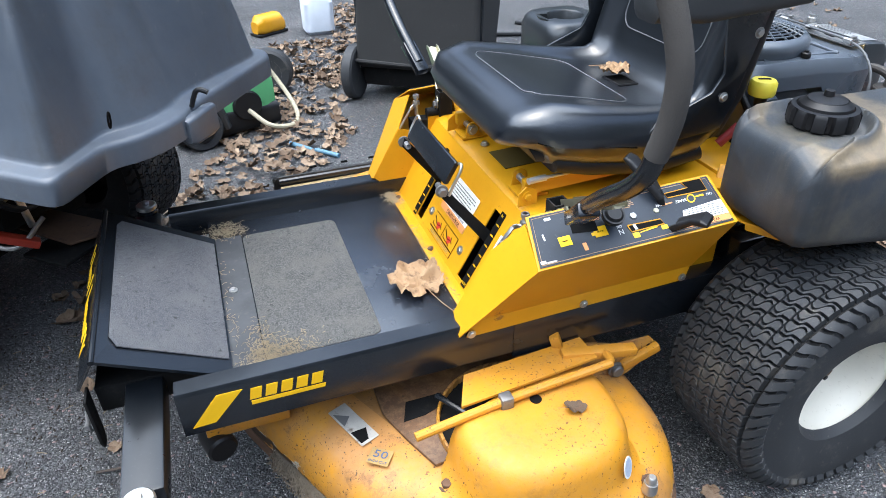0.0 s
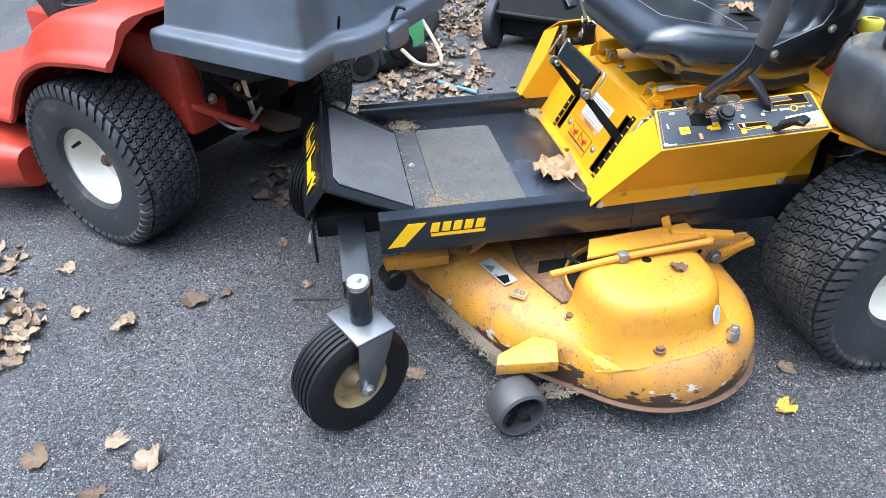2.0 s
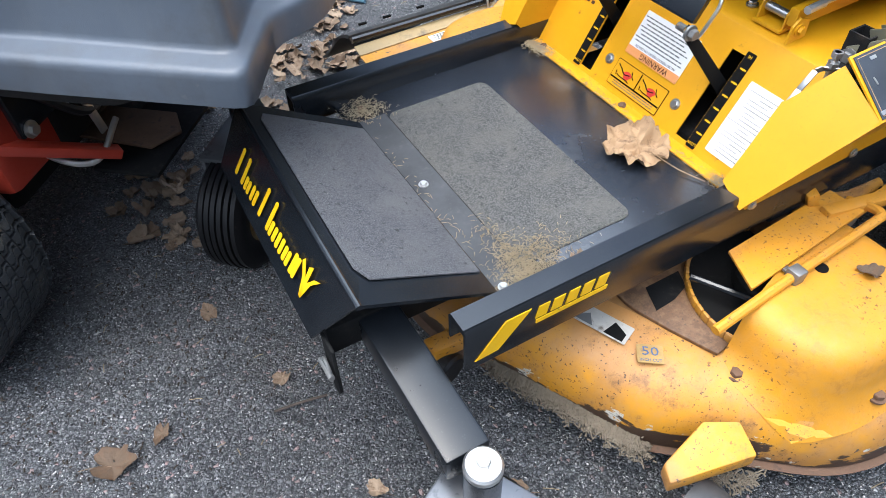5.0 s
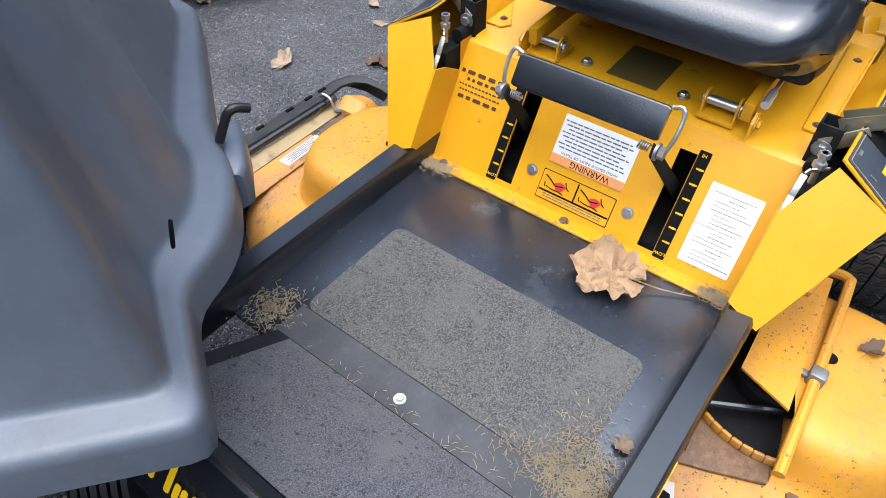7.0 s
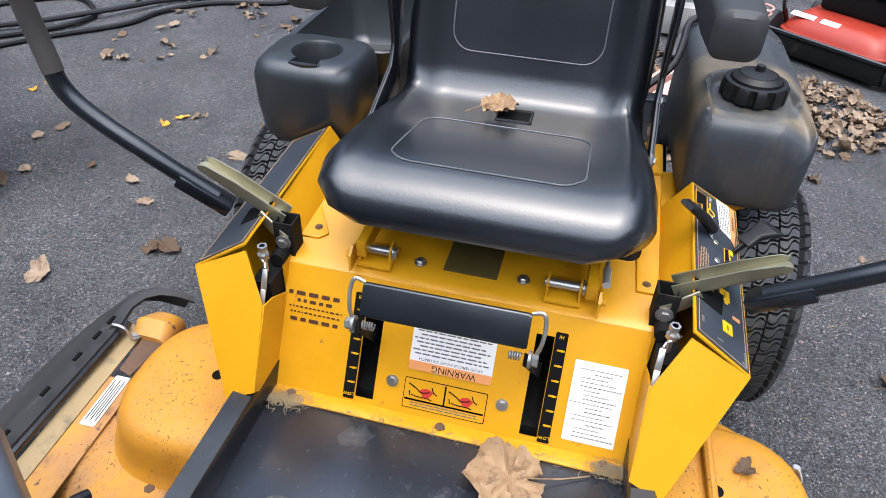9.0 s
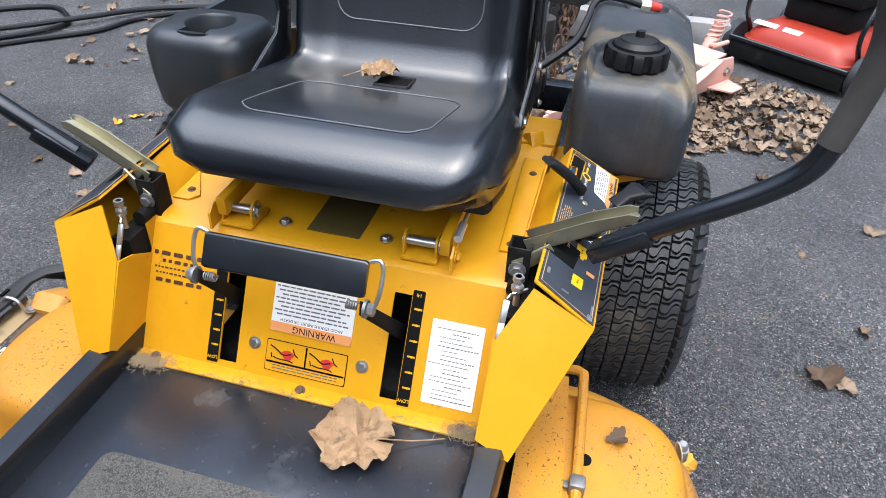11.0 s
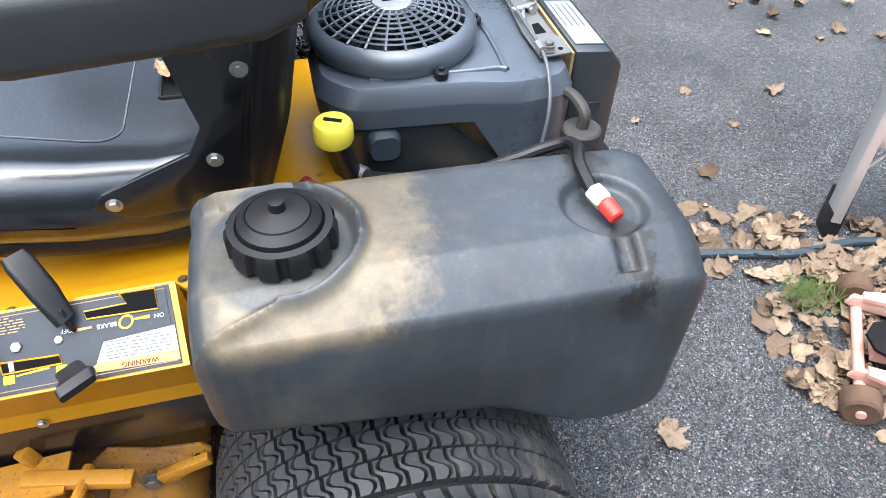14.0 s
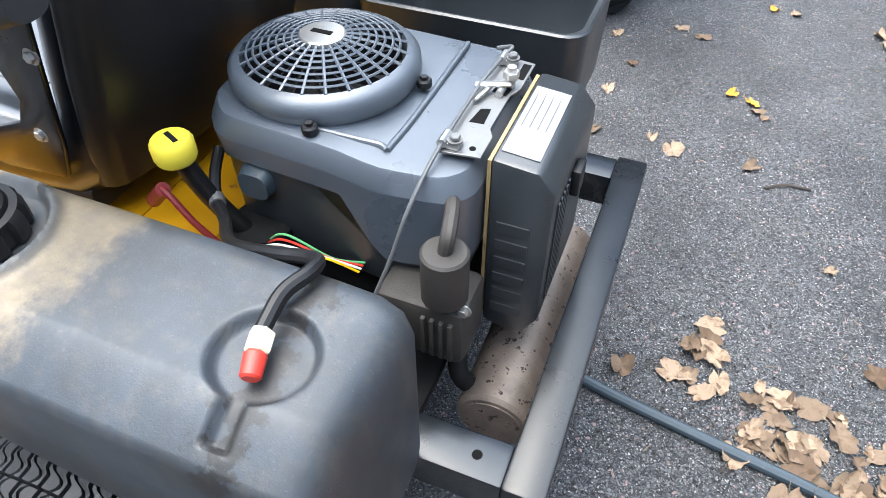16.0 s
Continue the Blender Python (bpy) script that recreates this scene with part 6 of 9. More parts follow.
    part("yellow_cross_member", bar((0.53, CY - 0.27, 0.585), (0.62, CY - 0.2, 0.52), 0.03, 0.06), YELLOW, MOWER)
    part("yellow_cross_member", box(0.535, 0.655, CY - 0.30, CY + 0.26, 0.53, 0.590, 0.004), YELLOW, MOWER, "yellow steel cross member behind the seat")


def deck():
    D = new("mowing_deck")
    D.parent = MOWER
    cs = ((0.08, -0.408, 0.268), (-0.20, -0.01, 0.27), (-0.18, -0.37, 0.13), (0.08, 0.405, 0.272), (-0.09, 0.56, 0.14), (0.09, 0.56, 0.14))
    hull = []
    N = 120
    for k in range(N):
        a = 2 * math.pi * k / N
        best = max(cs, key=lambda c: c[0] * math.cos(a) + c[1] * math.sin(a) + c[2])
        hull.append(V(best[0] + best[2] * math.cos(a), best[1] + best[2] * math.sin(a), 0))
    # even spacing round the outline
    P = hull + [hull[0]]
    L = [0]
    for a, b in zip(P, P[1:]):
        L.append(L[-1] + (b - a).length)
    even = []
    for k in range(160):
        s = L[-1] * k / 160
        i = max(j for j in range(len(P) - 1) if L[j] <= s)
        t = (s - L[i]) / max(1e-9, L[i + 1] - L[i])
        even.append(P[i].lerp(P[i + 1], t))

    def inset(g):
        out = []
        n = len(even)
        for i in range(n):
            t = (even[(i + 1) % n] - even[i - 1]).normalized()
            out.append(even[i] + V(-t.y, t.x, 0) * g)
        return out

    def deck_height(q):
        """The shell's height at q, by its distance from the outline."""
        d = min(math.hypot(q.x - e.x, q.y - e.y) for e in even)
        return float(np.interp(d, (0.0, 0.006, 0.020, 0.040, 0.066, 0.10), (0.125, 0.150, 0.178, 0.196, 0.208, 0.2135)))
    rs = []
    for z, g in ((0.072, 0.0), (0.080, -0.003), (0.125, 0.0), (0.150, 0.006), (0.178, 0.020), (0.196, 0.040), (0.208, 0.066), (0.213, 0.10), (0.214, 0.14)):
        rs.append([p + V(0, 0, z) for p in inset(g)])
    part("deck_shell", rings(rs, cap=False), DECK_STAINED, D, "weathered yellow steel deck with rust stains")
    part("deck_top", prism([p + V(0, 0, 0.2135) for p in inset(0.135)], (0, 0, -0.004)), DECK_DIRTY, D)
    part("deck_lip", rings([[p + V(0, 0, 0.069) for p in inset(-0.013)], [p + V(0, 0, 0.0725) for p in inset(-0.014)], [p + V(0, 0, 0.075) for p in inset(0.006)]], cap=False), RUST, D)
    # domes over the outer spindles
    for s in (-1, 1):
        c = V(0.044, -0.452 if s < 0 else 0.442, 0)
        dome = []
        for z, g in ((0.205, 1.14), (0.214, 1.02), (0.24, 0.955), (0.275, 0.92), (0.298, 0.86), (0.309, 0.77), (0.313, 0.62), (0.314, 0.3)):
            ring = []
            for k in range(48):
                a = 2 * math.pi * k / 48
                rx, ry = 0.172, 0.168
                x, y = math.cos(a), math.sin(a) * 1.0
                sq = (abs(x) ** 2.6 + abs(y) ** 2.6) ** (-1 / 2.6)
                q = c + V(rx * x * sq * g, ry * y * sq * g, z)
                if g > 0.98:
                    q.z = min(z, deck_height(q) + (0.0015 if g > 1.1 else 0.006))
                ring.append(q)
            dome.append(ring)
        dome = rings(dome)
        if s < 0:
            # this cover is cut open towards the belt
            bmesh.ops.bisect_plane(dome, geom=dome.verts[:] + dome.edges[:] + dome.faces[:], plane_co=(-0.127, -0.448, 0), plane_no=(-0.3, 1, 0), clear_outer=True)
        part("spindle_dome", dome, DECK_YELLOW, D, "yellow spindle cover dome", angle=60)
        part("dome_hole", cyl((0.050, -0.445 if s < 0 else 0.429, 0.3135), (0.050, -0.445 if s < 0 else 0.429, 0.3155), 0.011, n=20), BLACK_INK, D)
        for p in ((0.02, -0.622), (0.205, -0.60), (-0.136, -0.485)):
            y = p[1] if s < 0 else -p[1] - 0.01
            part("bolt", join(bolt((p[0], y, 0.203), (0, 0, 1), 0.010, 0.012)), RUST, D)
    part("grease_cap", join(cyl((0.196, -0.613, 0.20), (0.196, -0.613, 0.222), 0.014, 0.012, 16), cyl((0.196, -0.613, 0.222), (0.196, -0.613, 0.236), 0.010, 0.008, 14, 0.002)), STEEL, D)
    # labels on the deck
    o = plane_frame((-0.260, -0.297, 0.2155), (0.386, -0.922, 0), (0.922, 0.386, 0))
    part("pictogram_label", flat(o, 0.112, 0.040, 0.0008), SCUFFED_LABEL, D, "scuffed grey-white pictogram label", smooth=False)
    part("printed_mark", prism([o @ V(a, b, 0.0009) for a, b in ((-0.045, -0.016), (-0.005, -0.016), (-0.02, 0.006))], o.to_3x3() @ V(0, 0, 0.0006)), GREY_INK, D, smooth=False)
    part("printed_mark", prism([o @ V(a, b, 0.0009) for a, b in ((0.016, -0.017), (0.050, -0.017), (0.050, 0.0), (0.024, 0.013))], o.to_3x3() @ V(0, 0, 0.0006)), BLACK_INK, D, smooth=False)
    o2 = plane_frame((-0.232, -0.391, 0.2155), (0.8, -0.6, 0), (0.6, 0.8, 0))
    part("size_label", flat(o2, 0.042, 0.036, 0.0008), FADED_LABEL, D, "faded tan and blue size label", smooth=False)
    text_mesh("50", 0.024, o2 @ pose(0, 0.004, 0.0015), BLUE_INK, "label_text", D, 0.0002, squeeze=1.2)
    text_mesh("INCH CUT", 0.0075, o2 @ pose(0, -0.0125, 0.0015), BLUE_INK, "label_text", D, 0.0002)
    o3 = plane_frame((-0.202, 0.49, 0.2155), (0.0, -1, 0), (1, 0, 0))
    text_mesh("50", 0.026, o3 @ pose(0, 0, 0.0015), BLUE_INK, "label_text", D, 0.0002)
    oval = plane_frame((0.152, -0.598, 0.262), (1, 0.5, 0), (0, 0.25, 1))
    ring = lambda w, h, t: rings([[oval @ V(w * math.cos(a), h * math.sin(a), z) for a in np.linspace(0, 2 * math.pi, 28, endpoint=False)] for z in (0, t)])
    part("oval_sticker", ring(0.012, 0.024, 0.001), WHITE_LABEL, D, "small white and blue oval sticker", smooth=False)
    part("printed_mark", ring(0.0095, 0.020, 0.0016), PALE_BLUE, D, smooth=False)
    # hanger plate, lift rod and clip above the near dome
    part("hanger_plate", sheet([V(-0.05, -0.345, 0.312), V(0.20, -0.335, 0.322), V(0.20, -0.402, 0.326), V(-0.085, -0.424, 0.318)], 0.005), DECK_YELLOW, D, "spotted yellow hanger plate", smooth=False)
    part("lift_rod", tube([(-0.178, -0.446, 0.305), (0.0, -0.437, 0.324), (0.19, -0.427, 0.331), (0.215, -0.422, 0.331), (0.222, -0.40, 0.327), (0.222, -0.36, 0.312)], 0.0085, 10, step=4), DECK_YELLOW, D, "yellow painted steel rod")
    part("rod_clip", join(box(-0.018, 0.006, -0.450, -0.426, 0.310, 0.337, 0.004), box(-0.012, 0.0, -0.440, -0.405, 0.318, 0.323, 0.001)), DULL_STEEL, D, "grey steel rod clip")
    part("hanger_lug", join(bar((0.14, -0.37, 0.328), (0.29, -0.395, 0.318), 0.024, 0.018), bar((0.15, -0.34, 0.32), (0.14, -0.335, 0.350), 0.02, 0.02)), DECK_YELLOW, D)
    part("hanger_arm", prism([V(0.205, -0.325, 0.262), V(0.235, -0.318, 0.285), V(0.300, -0.325, 0.268), V(0.372, -0.335, 0.276), V(0.385, -0.338, 0.262), V(0.380, -0.345, 0.240), V(0.318, -0.350, 0.205), V(0.262, -0.350, 0.188), V(0.235, -0.345, 0.205)], (0, 0.006, 0), 0.001), DECK_DIRTY, D, "greasy yellow hanger plate with a bolt", smooth=False)
    part("hanger_lip", bar((0.300, -0.352, 0.232), (0.384, -0.352, 0.262), 0.016, 0.020, 0.003), DECK_YELLOW, D)
    part("bolt", join(cyl((0.288, -0.352, 0.225), (0.288, -0.362, 0.225), 0.013, n=20, bev=0.002), cyl((0.288, -0.348, 0.225), (0.288, -0.353, 0.225), 0.018, n=20)), DULL_STEEL, D)
    part("bolt_hole", cyl((0.245, -0.3475, 0.245), (0.245, -0.3500, 0.245), 0.006, n=12), BLACK_INK, D)
    part("bolt_hole", cyl((0.365, -0.3435, 0.262), (0.365, -0.3460, 0.262), 0.005, n=12), BLACK_INK, D)
    part("front_hanger", join(bar((-0.305, -0.195, 0.215), (-0.268, -0.212, 0.262), 0.040, 0.010), bolt((-0.292, -0.208, 0.243), (-0.7, -0.3, 0.6), 0.012, 0.010)), DECK_STAINED, D)
    # belt covers between the domes, dark
    part("belt_cover", prism([V(x, y, 0.2140) for x, y in ((-0.20, -0.29), (-0.195, -0.314), (-0.175, -0.372), (-0.143, -0.448), (-0.08, -0.44), (0.22, -0.37), (0.22, 0.25), (-0.20, 0.25))], (0, 0, 0.008), 0.002), DECK_BROWN, D, "rust-brown plate in the middle of the deck")
    arc = [V(0.035 + 0.150 * math.cos(a), -0.405 + 0.150 * math.sin(a), 0) for a in np.linspace(radians(196), radians(60), 22)]
    # flat near-black sheet gives the opening its shade; the plate is not cut
    part("belt_opening_shade", prism([p + V(0, 0, 0.2224) for p in arc] + [V(0.11, -0.40, 0.2224), V(-0.06, -0.44, 0.2224)], (0, 0, 0.0012)), DARK_METAL, D, "dark sheet for the shade in the opening round the drive belt", smooth=False)
    part("opening_rim", join(*[bar(p + V(0, 0, 0.230), q + V(0, 0, 0.230), 0.007, 0.018) for p, q in zip(arc, arc[1:])]), DECK_STAINED, D, "rust-stained yellow rim of the belt opening")
    part("spindle_pulley", cyl((0.04, -0.40, 0.226), (0.04, -0.40, 0.262), 0.075, n=30, bev=0.006), DARK_METAL, D, "dark belt pulley under the cover")
    # another thin dark sheet, standing for shade on the plate
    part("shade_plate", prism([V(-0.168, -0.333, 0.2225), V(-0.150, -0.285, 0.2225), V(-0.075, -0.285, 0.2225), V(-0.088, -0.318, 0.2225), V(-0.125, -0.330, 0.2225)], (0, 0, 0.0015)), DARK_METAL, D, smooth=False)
    part("tension_rod", tube([(-0.098, -0.325, 0.262), (-0.043, -0.422, 0.262)], 0.006, 8, smooth=False), BLACK_PAINT, D, "thin black tension rod")
    part("spindle_block", cyl((-0.2, -0.01, 0.21), (-0.2, -0.01, 0.29), 0.06, n=24, bev=0.01), DARK_METAL, D)
    part("lift_arm", bar((-0.30, -0.25, 0.31), (0.25, -0.25, 0.27), 0.03, 0.012), BLACK_PAINT, D)
    # anti-scalp wheels
    for s in (-1, 1):
        y = -0.615 if s < 0 else 0.60
        if s < 0:
            part("wheel_bracket", prism([V(-0.315, y + 0.085, 0.132), V(-0.23, y + 0.10, 0.160), V(-0.185, y + 0.07, 0.165), V(-0.195, y + 0.02, 0.150), V(-0.325, y + 0.058, 0.125)], (0, 0, 0.032), 0.004), DECK_STAINED, D, "yellow gauge wheel bracket")
            W = new("gauge_wheel")
            W.parent = D
            W.matrix_local = pose(-0.288, -0.605, 0.072, 0, 0, 12)
            part("tread", lathe([(0.047, -0.010), (0.049, -0.034), (0.054, -0.037), (0.060, -0.032), (0.063, -0.020), (0.064, 0.0), (0.063, 0.020), (0.060, 0.032), (0.03, 0.034), (0.02, 0.030), (0.02, -0.006)], 44, closed=True), GREY_WHEEL, W, "worn grey plastic gauge wheel")
            part("hub", join(cyl((0, -0.036, 0), (0, 0.036, 0), 0.013, 0.016, 16, 0.002), cyl((0, -0.044, 0), (0, -0.036, 0), 0.009, n=6), *[bar((0.012 * math.cos(a), -0.014, 0.012 * math.sin(a)), (0.048 * math.cos(a), -0.014, 0.048 * math.sin(a)), 0.006, 0.016, 0.0, up=(0, 1, 0)) for a in np.linspace(0.3, 0.3 + 2 * math.pi, 5, endpoint=False)]), DARK_METAL, W, "dark ribbed hub")
    part("front_tab", prism([V(-0.535, -0.178, 0.185), V(-0.37, -0.19, 0.20), V(-0.37, -0.225, 0.20), V(-0.53, -0.212, 0.185)], (0, 0, 0.03), 0.004), DECK_STAINED, D)
    part("front_roller", cyl((-0.525, -0.17, 0.165), (-0.505, -0.23, 0.165), 0.03, n=20, bev=0.005), BLACK_PLASTIC, D)
    # rubber chute on the far side
    # a thick rubber flap rolled round the hinge rod, tapering and curling at its rear end
    flap = []
    for x, yi, zi, yo, zo in ((-0.26, 0.727, 0.240, 0.95, 0.085), (-0.12, 0.727, 0.240, 0.955, 0.085), (0.02, 0.727, 0.240, 0.945, 0.100), (0.10, 0.727, 0.240, 0.925, 0.120), (0.17, 0.729, 0.240, 0.892, 0.150), (0.22, 0.738, 0.238, 0.858, 0.175), (0.26, 0.735, 0.230, 0.825, 0.195), (0.285, 0.715, 0.222, 0.790, 0.203), (0.300, 0.685, 0.208, 0.740, 0.200), (0.310, 0.655, 0.190, 0.690, 0.185)):
        top, low = [], []
        for t in np.linspace(0, 1, 9):
            y = yi + (yo - yi) * t
            z = zi + (zo - zi) * t + 0.030 * math.sin(math.pi * min(1.0, t * 1.15)) * (1 - t) + 0.014 * (1 - t)
            top.append(V(x + 0.006 * math.sin(9 * t + x * 20), y, z))
            low.append(V(x, y - 0.001, z - 0.007))
        flap.append(top + low[::-1])
    part("chute", rings(flap), CHUTE, D, "weathered black rubber discharge chute", angle=50)
    part("chute_rod", tube([(-0.25, 0.727, 0.240), (0.18, 0.728, 0.240)], 0.010, 10, smooth=False), BLACK_PAINT, D)
    for k, x in enumerate((-0.22, -0.15, -0.05, 0.04, 0.10, 0.145)):
        part("rubber_slot", box(x, x + 0.022, 0.738, 0.745, 0.2655, 0.2705, 0.001), BLACK_INK, D)
    part("rod_clip", tube([(0.150, 0.700, 0.232), (0.152, 0.712, 0.256), (0.150, 0.735, 0.262), (0.146, 0.748, 0.250)], 0.0035, 8), STEEL, D, "bent steel rod clip")
    part("outlet_arch", loft_box([(V(0.165, 0.675, 0.205), (0, 1, 0), (0, 0, 1), 0.085, 0.05, 0.024), (V(0.20, 0.678, 0.215), (0, 1, 0), (0, 0, 1), 0.092, 0.066, 0.03), (V(0.235, 0.672, 0.205), (0, 1, 0), (0, 0, 1), 0.075, 0.06, 0.028), (V(0.25, 0.668, 0.195), (0, 1, 0), (0, 0, 1), 0.05, 0.035, 0.016)]), DECK_STAINED, D, "rust-stained yellow outlet lip")
    part("dark_liner", prism([V(0.07, 0.655, 0.2152), V(0.165, 0.640, 0.2152), V(0.165, 0.69, 0.2152), V(0.08, 0.685, 0.2152)], (0, 0, 0.002)), RUST, D)
    part("bolt", bolt((0.165, 0.702, 0.224), (0, 0, 1), 0.008, 0.006), STEEL, D)
    part("chute_plate", prism([V(-0.25, 0.682, 0.2150), V(0.19, 0.697, 0.2150), V(0.19, 0.728, 0.225), V(-0.25, 0.715, 0.225)], (0, 0, 0.003)), RIM_TAN, D)
    part("deck_edge", prism([V(-0.25, 0.620, 0.2120), V(0.06, 0.632, 0.2120), V(0.06, 0.693, 0.2120), V(-0.25, 0.683, 0.2120)], (0, 0, 0.003)), DECK_STAINED, D)
    o4 = plane_frame((0.005, 0.662, 0.2165), (-1, -0.04, 0), (0.04, -1, 0))
    part("warning_strip", flat(o4, 0.12, 0.03, 0.0008), WHITE_LABEL, D, smooth=False)
    for k in range(5):
        part("printed_line", flat(o4, 0.10 - 0.02 * (k % 2), 0.002, 0.0015, 0, -0.010 + 0.005 * k), BLACK_INK, D, smooth=False)


def caster(s):
    y = -0.477 if s < 0 else 0.455
    C = new("front_caster")
    C.parent = MOWER
    part("pivot_tube", join(cyl((-0.607, y, 0.272), (-0.607, y, 0.362), 0.0245, n=24, bev=0.002)), BLACK_PAINT, C, "black pivot tube")
    part("pivot_cap", join(cyl((-0.607, y, 0.362), (-0.607, y, 0.376), 0.025, n=24, bev=0.003), cyl((-0.607, y, 0.376), (-0.607, y, 0.384), 0.009, n=6, bev=0.001)), STEEL, C, "zinc cap and nut")
    F = new("caster_fork")
    F.parent = C
    trail, turn = (0.040, 28) if s < 0 else (0.10, 48)
    F.matrix_local = pose(-0.607, y, 0, 0, 0, turn) @ Matrix.Translation((-(trail - 0.040), 0, 0))
    part("fork", join(box(-0.052, 0.045 + trail - 0.040, -0.066, 0.066, 0.258, 0.270, 0.004),
                      *[prism([V(-0.046, sy * 0.066, 0.268), V(0.040, sy * 0.066, 0.268), V(0.026, sy * 0.066, 0.22), V(-0.018, sy * 0.066, 0.115), V(-0.040, sy * 0.066, 0.108), V(-0.056, sy * 0.066, 0.125), V(-0.050, sy * 0.066, 0.2)], (0, -sy * 0.008, 0), 0.0015) for sy in (-1, 1)]), FORK_GREY, F, "worn grey steel caster fork")
    part("axle_bolt", join(cyl((-0.040, -0.078, 0.131), (-0.040, 0.078, 0.131), 0.008, n=12), bolt((-0.040, -0.066, 0.131), (0, -1, 0), 0.011, 0.012)), STEEL, F)
    prof = [(0.068, -0.040), (0.075, -0.046), (0.105, -0.051), (0.120, -0.048), (0.128, -0.040)]
    tread = []
    for k in range(6):
        a = -0.040 + 0.0138 * k
        crown = 0.1335 - 0.0016 * abs(k - 2.5)
        tread += [(crown, a + 0.0005), (crown, a + 0.0098), (crown - 0.009, a + 0.0106), (crown - 0.009, a + 0.0130)]
    prof2 = [(r, -a) for r, a in reversed(prof)]
    t = lathe(prof + tread + prof2, 64, cap=False)
    part("tyre", moved(t, pose(-0.040, 0, 0.134)), CASTER_RUBBER, F, "ribbed black caster tyre")
    rim = lathe([(0.071, -0.042), (0.073, -0.038), (0.064, -0.030), (0.058, -0.012), (0.035, -0.008), (0.022, -0.026), (0.014, -0.040), (0.012, -0.04), (0.002, -0.036)], 40, cap=False)
    rim2 = lathe([(0.071, 0.042), (0.073, 0.038), (0.064, 0.030), (0.058, 0.012), (0.035, 0.008), (0.022, 0.026), (0.014, 0.040), (0.012, 0.04), (0.002, 0.036)], 40, cap=False)
    part("rim", moved(join(rim, rim2), pose(-0.040, 0, 0.134)), RIM_TAN, F, "dirty cream caster rim")


mower_frame()
fascia_marks()
rail_marks()
console()
side_pod(-1)
side_pod(1)
seat()
fuel_tank()
storage_bin()
engine()
deck()
caster(-1)
caster(1)
drive_wheel(MOWER, "rear_wheel", 0.655, -0.485, 0.258, 0.255, 0.112, CREAM, rows=5, count=54, wave=1.0)
drive_wheel(MOWER, "rear_wheel", 0.655, 0.475, 0.258, 0.255, 0.112, CREAM, flip=True, rows=5, count=54, wave=1.0)
part("axle_housing", box(0.56, 0.76, CY - 0.34, CY + 0.34, 0.20, 0.31, 0.01), DARK_METAL, MOWER)
part("rear_plate", box(0.42, 0.97, CY - 0.27, CY + 0.27, 0.385, 0.405, 0.003), DARK_METAL, MOWER)
part("under_frame", box(0.05, 0.55, CY - 0.2, CY + 0.2, 0.29, 0.37, 0.01), DARK_METAL, MOWER)


